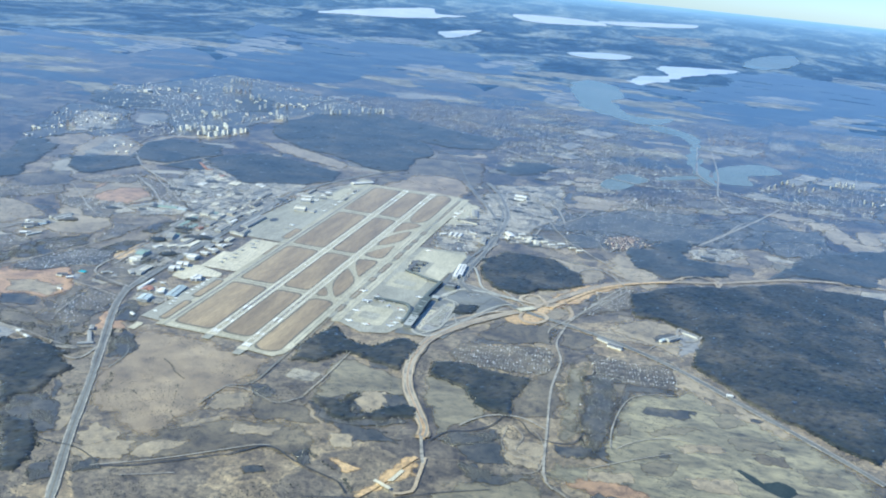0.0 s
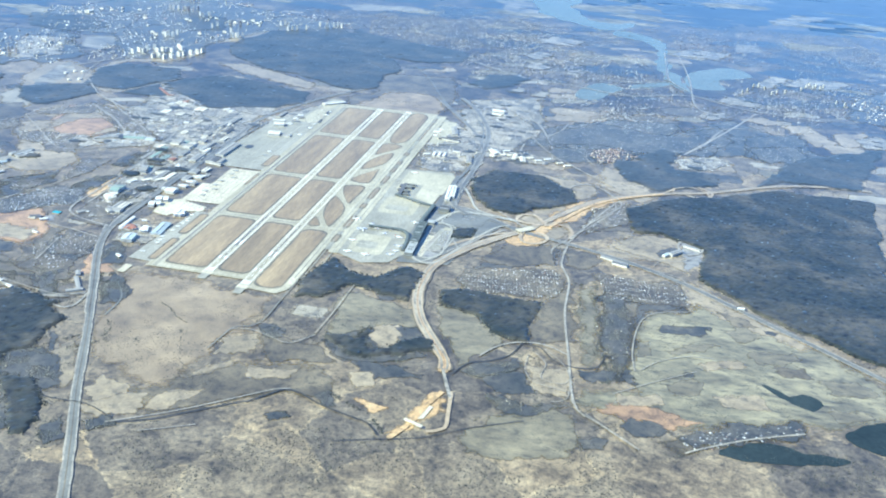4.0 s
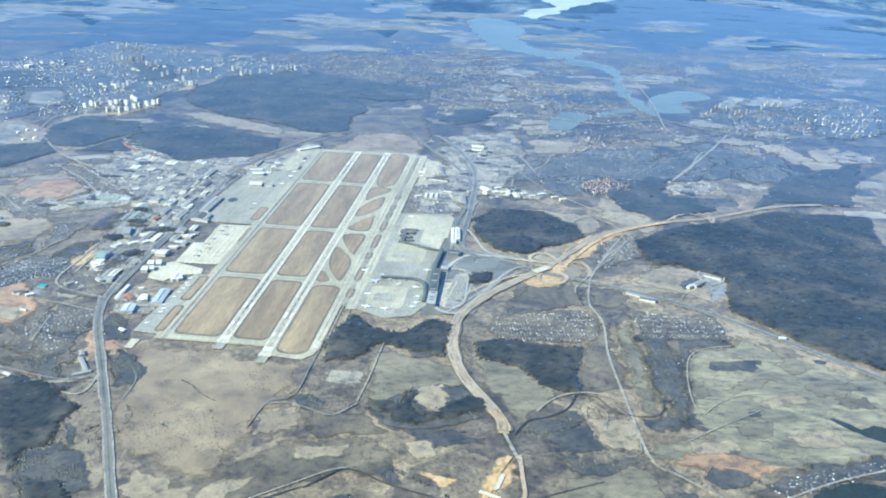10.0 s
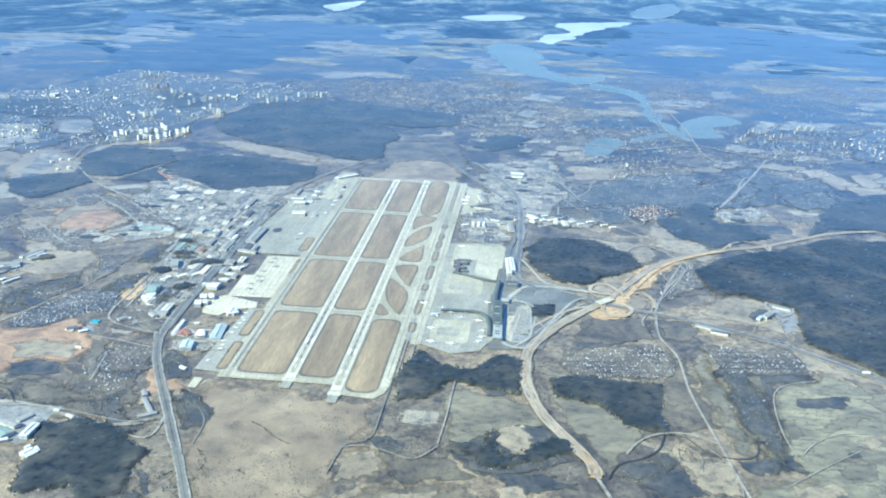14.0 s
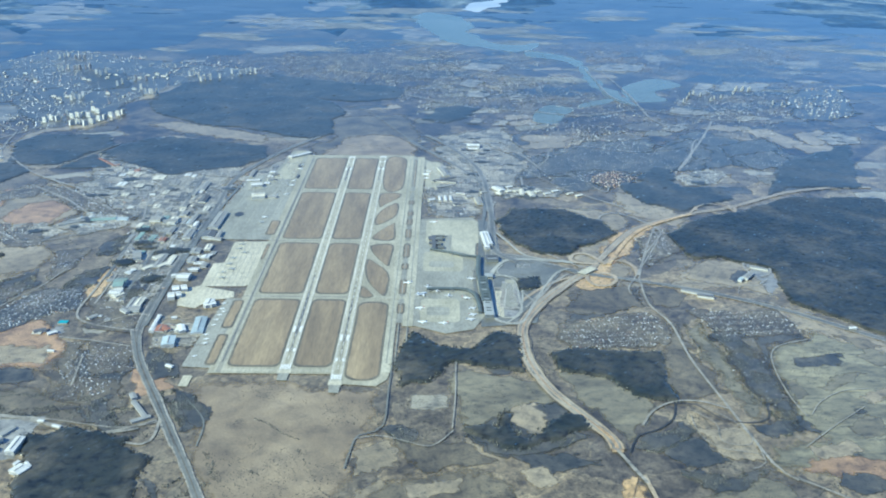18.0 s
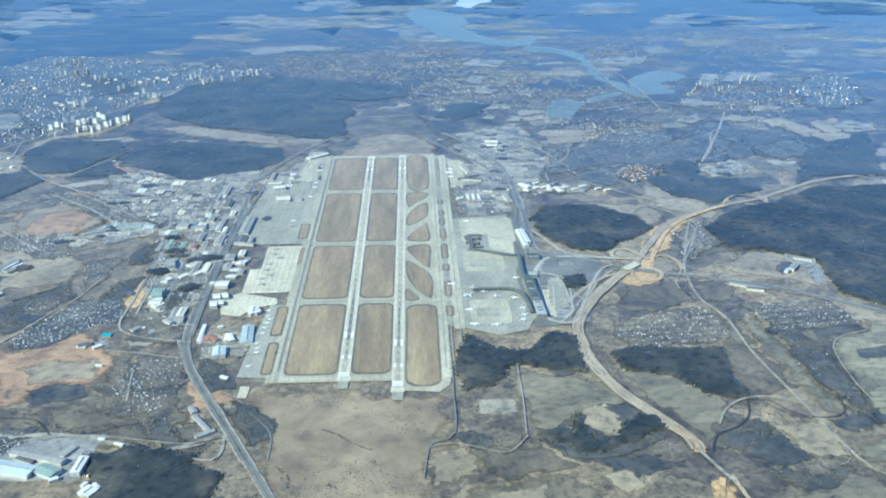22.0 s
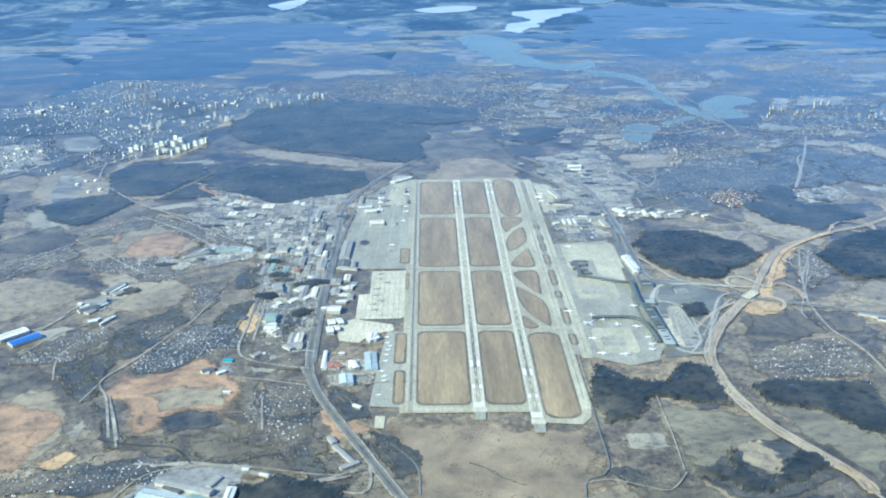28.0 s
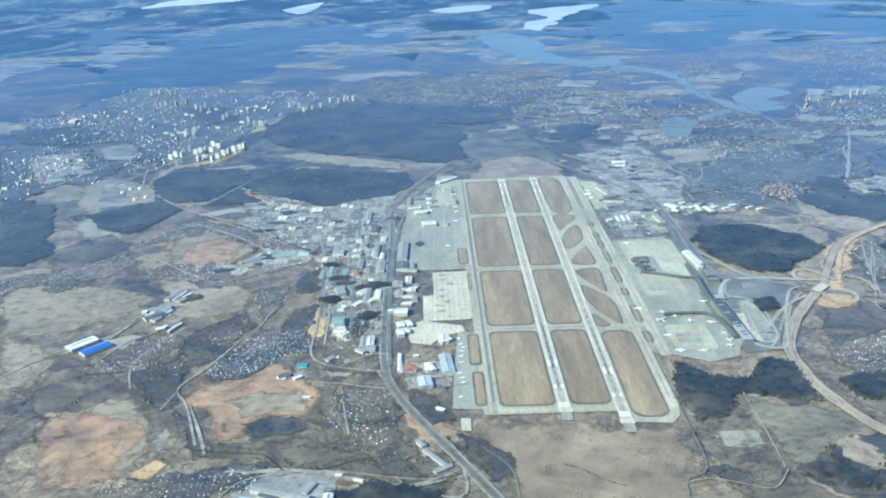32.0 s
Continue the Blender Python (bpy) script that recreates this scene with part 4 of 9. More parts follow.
patch("darkscrub", [(181.3, 7.8), (183.6, 12.4), (201.3, 16.6), (200, 10.4), (187.6, 4.9)])
patch("olive", [(172.5, -4.1), (177.8, -1.7), (176.5, -12.8), (172, -15.4)])
patch("olive", [(181, -32), (190, -25.6), (193.4, -27), (192.2, -36.4), (183.5, -39.9)])
patch("darkscrub", [(187.3, -22.3), (191.3, -20.4), (191.7, -23.5), (187.7, -25.4)])
patch("darkscrub", [(222.4, 20.8), (227.5, 21.3), (226.3, 18), (222.7, 17.9)])
patch("pool", [(214, -22), (218.2, -23.2), (222.7, -27.2), (227.5, -24), (232.7, -26.3), (233.4, -29.8), (228.8, -34.6), (224.2, -32.7), (219.2, -28.9)])
patch("darkscrub", [(164.9, -62.1), (168.5, -57.2), (175.7, -56.3), (180, -59.7), (177.3, -64.2), (169.4, -66.4)])
patch("olive", [(124.2, -69.9), (134.2, -62.9), (149.4, -58.7), (154.4, -66.6), (146.9, -83.7), (130.5, -88.1), (120.2, -87.9), (117.2, -81.3)])
patch("darkscrub", [(151.7, -73.6), (156.4, -70.5), (161.6, -70.3), (158.4, -76.3), (153.2, -76.8)])
patch("pool", [(194.3, -67.1), (200.7, -61.7), (210.7, -57.5), (221.4, -59.6), (233.9, -61), (227.9, -64.9), (204.1, -69.5)])
patch("pool", [(235.9, -46.9), (243.7, -38.9), (252.7, -34.4), (261.1, -32.8), (257.5, -51.5), (247.5, -54.7), (239, -51.8)])
patch("brown", [(177.2, -68.3), (195.3, -54.9), (224.3, -42.8), (224, -49.5), (205.2, -59.9), (183.8, -72.5)])
patch("darkscrub", [(150.6, -31.8), (169.3, -24.5), (170.3, -36.1), (162.6, -35.6), (153.9, -38)])
patch("darkscrub", [(159, 37.4), (171.6, 39.4), (192.9, 40.1), (191.1, 28.6), (177.2, 21.8), (171.5, 7.4), (169.9, -18.1), (165.5, -34.8), (160.3, -25), (158.5, 1.2)])
patch("olive", [(149.6, 24.3), (154.7, 43.2), (156.7, 21), (157.3, -8.5), (157.2, -23.8), (153.3, -27), (150.6, -10.4)])
patch("sand", [(81.1, -70.6), (83.2, -70), (92.2, -73.7), (89.9, -76.9)])
patch("sand", [(104, -61.8), (108.1, -58.9), (108.6, -64), (106.3, -76.4), (100.3, -84.9), (95.7, -87.9), (99, -79.9), (101.8, -72.7)])
patch("tan", [(-172.9, 9.1), (-161.5, 8.7), (-151.4, 15.9), (-137.6, 7.2), (-128.6, -14.5), (-131.9, -27.9), (-152.5, -32.9)])
patch("red", [(-169.2, 5.3), (-155.8, 8.5), (-143, 4.5), (-133.5, -6.2), (-135.5, -18.9), (-149.3, -18.5), (-155.2, -27.2), (-166, -5.2)])
patch("red", [(-152.2, -30.7), (-150.1, -18.5), (-143.3, -12.5), (-139.9, -8.7), (-135.8, -18.9), (-135.4, -30.6), (-145.7, -33.6)])
patch("sand", [(-130.3, -27.9), (-124.5, -21.1), (-121, -23.6), (-123, -29.8), (-128.1, -31.4)])
patch("pale", [(-128.9, -12.9), (-127.9, -5.8), (-125.6, -3.1), (-124.3, -15)])
patch("red", [(-125.8, 15.1), (-123.4, 26.2), (-115.8, 25.9), (-103.9, 34), (-99.9, 39.2), (-93.4, 32.3), (-85.9, 24.9), (-80, 13.5), (-81.1, 0.6), (-97.7, 0.1), (-106.9, -12), (-111.9, -6.9), (-118, 7.3)])
patch("tan", [(-112.6, 14.6), (-86.5, 17.6), (-81.9, 3.2), (-103.7, 2.4)])
patch("darkscrub", [(-103.2, -3.2), (-95.9, 0.1), (-84.7, 0.8), (-81.4, -7.2), (-96.1, -10.1)])
patch("brown", [(-113.2, -19.6), (-108.2, -13.6), (-84.1, -12.7), (-57.5, -18.3), (-49.7, -30.3), (-62, -35.5), (-89, -29.1)])
patch("grey", [(-94.3, -42.4), (-89, -30.3), (-69, -29.4), (-69.2, -44.4)])
patch("tan", [(193.5, 372.7), (213.7, 367.4), (208.6, 340.7), (190.9, 313.8), (175.5, 313.3)])
patch("tan", [(118, 361.6), (158.2, 358.6), (150.1, 341.5), (121.2, 340.2)])
patch("brown", [(235.2, 347.5), (277.3, 351.5), (272.7, 337.7), (232.8, 332.1)])
patch("grey", [(207.1, 245.4), (232.4, 268.5), (242.5, 262.5), (217.3, 239.9)])
patch("tan", [(92.5, 315.9), (115, 330.5), (115, 314.4), (97.5, 303.3)])
patch("tan", [(117.5, 106.1), (125, 129.1), (136.7, 135.3), (148.5, 140.7), (146.9, 127.2), (137, 104.1), (126, 100.8)])
patch("red", [(132.6, 114.6), (145.5, 138), (149.9, 139.4), (145.4, 122.6), (138.4, 104.5), (134.2, 103.3)])
patch("tan", [(162.1, 85.8), (169.7, 102.3), (182.6, 111.3), (195.5, 106.1), (197.4, 88.9), (195.6, 65.9), (188.2, 76.4), (176.2, 82.9)])
patch("sand", [(134.1, 125.9), (138.0, 135.0), (150.1, 147.8), (164.0, 161.4), (166.4, 156.4), (153.9, 138.1), (144.8, 118.4), (134.4, 105.7)])
patch("sand", [(116.5, 92.2), (126.1, 102.7), (135.5, 103.0), (132.2, 90.9), (131.5, 78.0), (121.2, 74.2), (113.7, 78.1)])
patch("tan", [(299.8, 388.2), (317.3, 396.5), (316.0, 374.0), (298.3, 359.0)])
patch("tan", [(331.1, 377.8), (360.8, 396.2), (350.0, 353.1), (329.3, 340.0)])
patch("tan", [(248.5, 350.1), (270.0, 362.5), (276.2, 340.1), (249.9, 327.2)])
patch("tan", [(264.2, 394.3), (284.9, 407.6), (302.0, 396.3), (282.7, 380.1)])
patch("brown", [(171.9, 355.6), (195.1, 372.6), (216.8, 359.8), (206.1, 329.6), (185.4, 308.5), (174.6, 318.6)])
patch("tan", [(314.7, 344.5), (342.4, 343.1), (353.6, 330.0), (318.5, 318.7)])
patch("tan", [(286.5, 337.7), (298.2, 343.8), (300.4, 323.6), (282.7, 316.3)])
patch("tan", [(-176.2, 162.2), (-183.3, 203.2), (-170.1, 217.1), (-143.4, 201.4), (-130.7, 187.1), (-134.5, 163.7), (-145.4, 139.7), (-165.5, 143.8)])
patch("red", [(-169.4, 156.8), (-166.1, 181.2), (-154.0, 188.1), (-139.9, 176.3), (-141.7, 152.2), (-154.7, 143.2)])
patch("tan", [(-171.1, 131.8), (-157.0, 135.7), (-136.9, 122.9), (-122.4, 108.4), (-122.7, 89.3), (-135.8, 81.1), (-151.6, 85.9)])
patch("tan", [(-236.0, 310.6), (-235.1, 351.6), (-228.1, 375.9), (-219.7, 406.0), (-200.2, 434.3), (-189.2, 412.8), (-199.9, 363.9), (-227.9, 348.0), (-220.5, 289.9)])
patch("tan", [(-220.0, 486.0), (-211.2, 533.0), (-184.8, 572.9), (-173.1, 548.5), (-185.1, 489.6), (-205.8, 461.4)])
patch("brown", [(142.5, 76.7), (152.8, 78.3), (160.1, 68.5), (152.2, 57), (142.4, 58.6)])
patch("brown", [(103.1, 51.4), (118, 73.2), (137.3, 76.6), (137.5, 56), (118.1, 49.4)])
patch("darkscrub", [(184.6, 90.1), (190.6, 97.4), (196.9, 95.7), (193.1, 85.7), (185, 82.1)])
patch("grey", [(-101.4, -47.1), (-97.4, -37.5), (-90.4, -28.2), (-73.2, -27.8), (-72.1, -37.5), (-72, -42.1), (-70, -42.1), (-69.2, -51.8), (-99.8, -50.9)])

patch("brown", [(199.8, 398), (228.3, 416.8), (261.9, 401.3), (249.5, 382), (211.1, 381)])
patch("tan", [(250.8, 346.3), (259.7, 362), (281.8, 356.6), (275.4, 339.3)])
patch("brown", [(104, 226.6), (127.9, 241.7), (145.2, 233.4), (136.9, 217.9), (114, 205.1)])
patch("tan", [(81.2, 316.7), (95.1, 349), (107.5, 341.2), (96.3, 315.7)])
patch("olive", [(180.8, -7.2), (198.1, 3.2), (204.3, 2.3), (186.9, -9.8)])
patch("olive", [(205.5, 14.9), (214.9, 21.6), (220.5, 14.4), (211.1, 7)])
patch("olive", [(212.1, -1.8), (229.6, 5.4), (232.7, -0.3), (217.3, -8.9)])
patch("tan", [(192.8, -13.8), (209.6, -6), (211.1, -10.7), (196.4, -18.1)])
patch("olive", [(234.4, -12.3), (250.4, -9.9), (254, -18.6), (238.1, -23)])
patch("tan", [(197, -34.3), (212.5, -30), (215.1, -38.4), (200.1, -41.4)])
patch("tan", [(162.7, -43.8), (177.9, -39.6), (179.6, -44.6), (164.8, -51.1)])
patch("olive", [(234.2, -33.2), (246, -28.9), (248.4, -33.9), (236.5, -39.5)])
patch("brown", [(220.4, -8), (231.7, -5.7), (234.4, -12.3), (222.5, -13.6)])
patch("brown", [(205, 32.7), (215.7, 27.9), (221.5, 22), (210.5, 21.3)])
patch("darkscrub", [(73, -49.7), (92.4, -46.2), (98.4, -54.2), (83.5, -57.6)])
patch("brown", [(36.8, -43.2), (61.6, -40.5), (69.2, -50.8), (48.7, -56.6)])
patch("darkscrub", [(118.2, -44.9), (131.3, -39.2), (138.4, -50.5), (125.5, -54.1)])
patch("tan", [(131.6, -33.1), (147.7, -32.7), (148.8, -49.5), (138.4, -50.5)])
patch("tan", [(41, -62.7), (60, -59.3), (58.5, -66.1), (45.4, -68.2)])
patch("tan", [(75.3, -56.9), (82.1, -53), (86.4, -61.2), (79.7, -64.9)])
patch("brown", [(-35.9, -80.5), (-27.7, -74.2), (-17.9, -79.2), (-18.1, -93.7), (-22.6, -98.4)])
patch("tan", [(2.5, -98.1), (10.6, -89.2), (20.7, -86.5), (20.6, -96.4), (10.8, -102.2)])
road("asphalt", 2.2, [(-25.1, -44.7), (-36.6, -21.6), (-48, 0.1), (-55.6, 17.2), (-60.3, 38.6), (-62.3, 79.2), (-63.7, 131.2), (-64.7, 181.2), (-65.6, 238.7), (-48.2, 302.4), (-26.6, 350.9)])  # highway main
road("asphalt", 2.2, [(121, -325), (62, -211), (36.2, -162.1), (12.4, -116.4), (-2.1, -89.4), (-18.8, -55.8), (-34.8, -25.3), (-51, 5.6), (-61.3, 32.1)])  # highway south
road("sandroad", 3, [(121.2, 92.1), (137.7, 122.6), (153.6, 148.6), (168.5, 162.9), (196.9, 180.8), (219.6, 191.4), (261, 220), (292.1, 231.8), (321.1, 234.8)])  # construction east
road("asphalt", 2.2, [(105.1, 101.4), (124.4, 89.7), (142, 83.8), (169.7, 71.5), (195.1, 54.7), (217.5, 34), (237.2, 15.8), (254.6, -0.8), (265.1, -11.8)])  # road east
road("asphalt", 2.0, [(35.2, 341.2), (68.7, 270.4), (82.1, 230.3), (84.7, 188.6), (80.1, 136), (78.6, 108), (87.3, 113), (103.2, 102.7), (120.5, 89.2)])  # road far
road("asphalt", 1.2, [(-127, 606), (-82.3, 527.8), (-41.3, 468.8), (-2.7, 447.1), (35.8, 346.1), (62.2, 284.1)])  # railway
road("paleroad", 0.9, [(142.7, 81.9), (140.8, 59.2), (144.8, 40.3), (144.3, 11.3), (146.9, -21.4), (149.8, -52), (153.9, -60.1)])  # track white
road("paleroad", 1.6, [(281.9, 420), (252.3, 352.5), (212.5, 269.5)])  # street right
road("paleroad", 1.2, [(-96.8, -30), (-85.7, -28.3), (-70.6, -31.9), (-62.2, -35.9), (-49.4, -38.4), (-38.4, -35.7)])  # road village
road("paleroad", 0.9, [(-114.8, -14.3), (-124.2, 10), (-130.5, 21.9), (-124, 38.4), (-116.7, 61.6)])  # road gully
road("paleroad", 1.0, [(-198.3, 34.5), (-186.3, 54.1), (-169.7, 68), (-164.8, 87), (-152.6, 110.8)])  # road west
road("paleroad", 0.9, [(-93.1, 161.7), (-90.8, 119.2), (-89.2, 70.1), (-85.2, 40.2), (-57.8, 29.7)])  # road west b
road("paleroad", 1.0, [(-172, 333.6), (-181.4, 276.8), (-203.1, 254), (-230.1, 289.2), (-247.8, 351.7)])  # road woods
road("paleroad", 1.2, [(-179.4, 217.6), (-147.5, 189.4), (-124.9, 164.7), (-97.8, 153.8)])  # road town a
road("asphalt", 0.5, [(-28.1, -19.1), (-19.9, -31.2), (-18.7, -45)])  # path rwy
road("sandroad", 1.6, [(198.5, 184.9), (202, 196.7), (212, 200.1), (221.2, 191.2), (216.4, 179.2), (206.4, 180.9)])  # loop far
road("paleroad", 0.9, [(-80.8, -28.9), (-59.1, -35.7), (-34.8, -44), (-33.5, -30.1)])  # track c
road("paleroad", 0.7, [(-147.5, 23), (-152.9, 44.8), (-142.2, 74)])  # track d
road("paleroad", 0.8, [(-100.6, 154.1), (-119.6, 136.2), (-143.2, 123.7), (-171.4, 148.4), (-200.2, 176.2)])  # track e
road("paleroad", 0.8, [(168.1, 156.6), (155.4, 124.1), (142.1, 83.1)])  # track g
road("asphalt", 1.2, [(-98, 166.4), (-92.8, 119.4), (-88.9, 81.2)])  # street a
road("asphalt", 1.2, [(-86.2, 246.9), (-81.5, 164.9), (-77.8, 104.7), (-74.6, 58.6)])  # street b
road("asphalt", 1.0, [(-148.9, 209.2), (-120.2, 206.3), (-96.7, 219.5), (-65.9, 210.9)])  # street c
road("paleroad", 1.0, [(-63.2, 131.2), (-81.8, 132.8), (-96.2, 141.7)])  # street d
road("paleroad", 1.6, [(-256.4, 306.3), (-237.1, 367.4), (-209.2, 464.3), (-177.8, 564.8), (-129, 613)])  # city road
road("paleroad", 1.6, [(-296, 311.2), (-280.7, 373.3), (-248.6, 351.8)])  # city road b
road("paleroad", 2.4, [(29.3, 518.7), (87.4, 464.1), (135.5, 450), (181.5, 436.4), (233, 463.1), (273.4, 433), (336.8, 418.4)])  # motorway
road("paleroad", 0.7, [(163.7, 155.5), (165.6, 141), (155.6, 117), (142.2, 88.7), (135.8, 74.7), (135.9, 68.7)])  # lane a
road("paleroad", 0.9, [(89.2, 54.5), (96.7, 68.9), (107.1, 91)])  # access r
road("asphalt", 1.4, [(-58, 34.4), (-60.2, 74.3), (-61.7, 125.3), (-62.1, 174.1), (-60, 224.3)])  # lane b
road("paleroad", 0.8, [(-84, 53.9), (-87.3, 99), (-97.3, 157.9), (-110.2, 215.4)])  # lane c
road("paleroad", 0.7, [(-65.4, 43.7), (-70.1, 98.4), (-76.1, 157.1)])  # lane d
road("paleroad", 0.8, [(-176.2, 234.8), (-156.9, 212), (-124.9, 181.1), (-117, 171.7)])  # lane e
road("paleroad", 0.7, [(-224.7, 131), (-211.7, 149.7), (-198.2, 172), (-189.8, 198), (-172.8, 223.4)])  # lane f
road("paleroad", 0.8, [(-170.2, 64.1), (-161.7, 89.1), (-152.2, 110.9)])  # lane g
road("paleroad", 0.6, [(-121, 55), (-113.4, 67.7), (-109.7, 90.4)])  # lane h
road("paleroad", 0.6, [(-123.6, 11.6), (-114.6, -9.9), (-110.5, -19.5)])  # lane i
road("paleroad", 0.7, [(-86.5, 24.5), (-74.3, 22.1), (-58.1, 17.6)])  # lane j
road("paleroad", 0.7, [(-76.5, 34.9), (-65.5, 44.7), (-59.1, 43.5)])  # lane k
road("paleroad", 0.6, [(-72.3, 10.2), (-68.3, -11)])  # lane l
road("paleroad", 0.7, [(-154, 251.7), (-176.5, 271.7), (-181.5, 252.9)])  # lane m
road("paleroad", 1.2, [(211.9, 267.7), (229.6, 302.6), (250, 354.6), (280.4, 364)])  # lane n
road("paleroad", 1.4, [(79.5, 374.5), (91.3, 325), (110.9, 308.3), (122.4, 265.1)])  # lane o
road("paleroad", 1.0, [(107.4, 246.6), (108.6, 211.9), (130.6, 222), (144.4, 205.1), (165.4, 179.3)])  # lane p
road("paleroad", 1.4, [(240, 672), (239.3, 534.9), (234.7, 420.9), (257.3, 388.4)])  # lane q
road("paleroad", 0.5, [(154, -58.5), (163.3, -67.4), (170.2, -73.1)])  # track m
road("paleroad", 0.5, [(-49.3, 29.2), (-53.4, 33.9), (-52.9, 40.3), (-48.9, 42), (-43.6, 37)])  # ring k
road("paleroad", 0.6, [(-48.3, 23.1), (-35.8, 19.1), (-22.1, 20.1), (-18.9, 18.3)])  # lane k2
road("paleroad", 0.5, [(-103.3, -48.4), (-98.9, -36.8), (-91.3, -31.6), (-70.4, -30.6), (-44.8, -35.3), (-32.3, -31.6)])  # lane k3
road("paleroad", 1.0, [(197, 89.1), (194.9, 98.7), (197.7, 108.7), (202.6, 113.4), (207.1, 110.2), (207.4, 101.2), (203.6, 92.6), (198.6, 89.6)])  # ring site
road("paleroad", 0.5, [(182, 70.6), (186.1, 78.7), (193.9, 79.7), (200.8, 86.8)])  # ring site b
road("paleroad", 0.6, [(183.1, 65.7), (192.8, 61), (195, 56.7)])  # ring site c
road("sandroad", 1.6, [(87.3, 59.5), (97.1, 73), (108.8, 84.2), (118, 88.8)])  # ramp a
road("asphalt", 1.6, [(75.2, 46.6), (70.1, 69.3), (71.5, 96), (79.1, 111.8), (95.3, 106.7)])  # access a
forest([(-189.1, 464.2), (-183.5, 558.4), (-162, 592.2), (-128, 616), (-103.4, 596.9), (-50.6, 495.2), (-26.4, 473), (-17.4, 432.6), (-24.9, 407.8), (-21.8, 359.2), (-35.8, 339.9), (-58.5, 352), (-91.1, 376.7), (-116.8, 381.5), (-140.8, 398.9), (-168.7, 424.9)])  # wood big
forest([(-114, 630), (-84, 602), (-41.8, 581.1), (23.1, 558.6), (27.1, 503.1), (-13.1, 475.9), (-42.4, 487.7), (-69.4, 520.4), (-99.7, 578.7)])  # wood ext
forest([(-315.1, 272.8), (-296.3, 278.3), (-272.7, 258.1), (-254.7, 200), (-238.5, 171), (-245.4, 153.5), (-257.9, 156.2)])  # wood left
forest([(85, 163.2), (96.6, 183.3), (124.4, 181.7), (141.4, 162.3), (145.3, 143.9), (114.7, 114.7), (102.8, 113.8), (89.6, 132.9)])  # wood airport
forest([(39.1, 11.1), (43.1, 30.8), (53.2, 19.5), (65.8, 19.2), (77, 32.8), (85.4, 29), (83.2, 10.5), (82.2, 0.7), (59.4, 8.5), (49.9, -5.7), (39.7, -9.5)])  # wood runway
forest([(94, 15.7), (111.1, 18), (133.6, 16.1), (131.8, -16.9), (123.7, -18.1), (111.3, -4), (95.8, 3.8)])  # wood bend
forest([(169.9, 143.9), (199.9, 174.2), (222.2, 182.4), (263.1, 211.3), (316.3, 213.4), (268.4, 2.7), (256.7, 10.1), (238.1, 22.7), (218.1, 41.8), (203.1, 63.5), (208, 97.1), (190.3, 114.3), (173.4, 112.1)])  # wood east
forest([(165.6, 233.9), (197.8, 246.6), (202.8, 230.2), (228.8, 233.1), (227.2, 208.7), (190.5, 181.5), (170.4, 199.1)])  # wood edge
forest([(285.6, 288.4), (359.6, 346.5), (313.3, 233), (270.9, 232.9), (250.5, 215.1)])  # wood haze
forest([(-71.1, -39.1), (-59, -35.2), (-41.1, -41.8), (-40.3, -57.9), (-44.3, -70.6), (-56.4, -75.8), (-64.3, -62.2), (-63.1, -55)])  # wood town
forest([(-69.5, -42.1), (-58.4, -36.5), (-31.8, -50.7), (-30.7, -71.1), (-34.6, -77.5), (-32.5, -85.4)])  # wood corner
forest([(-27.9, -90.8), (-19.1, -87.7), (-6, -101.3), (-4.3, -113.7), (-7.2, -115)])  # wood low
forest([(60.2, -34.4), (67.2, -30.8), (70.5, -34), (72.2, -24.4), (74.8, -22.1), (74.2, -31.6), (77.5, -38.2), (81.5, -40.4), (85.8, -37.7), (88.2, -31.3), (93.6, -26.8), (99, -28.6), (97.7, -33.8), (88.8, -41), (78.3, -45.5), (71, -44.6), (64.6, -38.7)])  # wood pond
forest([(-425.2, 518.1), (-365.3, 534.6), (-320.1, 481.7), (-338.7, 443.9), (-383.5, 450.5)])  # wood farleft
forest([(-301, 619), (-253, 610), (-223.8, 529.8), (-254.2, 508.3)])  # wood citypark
thicket([(-78.5, 73.7), (-63, 83), (-59.8, 54.2), (-73, 52.6)])  # low wood
thicket([(-45.9, -67.1), (-38.5, -65), (-18.3, -75.5), (-8, -90.9), (-16, -96.6), (-18.6, -103.8)])  # west scrub
thicket([(-35.2, -11.6), (-25.8, -16.4), (-20.2, -33.6), (-25.1, -36.8), (-31.3, -27.2)])  # scrub k
thicket([(-64, -16.8), (-55.4, -16.6), (-45.4, -32.4), (-55.2, -32.5)])  # scrub l
road("sandroad", 4.2, [(105.5, -45.3), (104.7, -39.1), (97.7, -25.7), (90.5, -11.4), (86, 5.3), (84.9, 21.8), (87.5, 41.1), (100.1, 65.5), (117.3, 88.9)])
road("sand", 1.7, [(96.5, -88.3), (101.3, -78.4), (104.3, -67.6), (107.6, -59)])
road("sand", 3.4, [(105.5, -46.9), (105.2, -40.6), (101.8, -33.2)])
road("sandroad", 1.3, [(106.7, -81.9), (111.7, -78.7), (111.4, -70.1), (110.5, -58.2)])
road("paleroad", 1.2, [(105.2, -44.6), (108.4, -55.2), (110.6, -61.7)])
road("darkwater", 0.48, [(128.9, -19.4), (136.4, -19.9), (142.3, -28.1), (150.5, -30.6), (157.4, -27.9), (160.1, -18.8)])
road("paleroad", 0.8, [(116.2, -32.5), (121.2, -24.3), (128.8, -18.5), (138.2, -17.6), (147, -22.5)])
road("darkwater", 0.54, [(108.8, -47.5), (113.5, -38.2), (120.6, -34.6), (126.9, -28.2), (130, -19.1)])
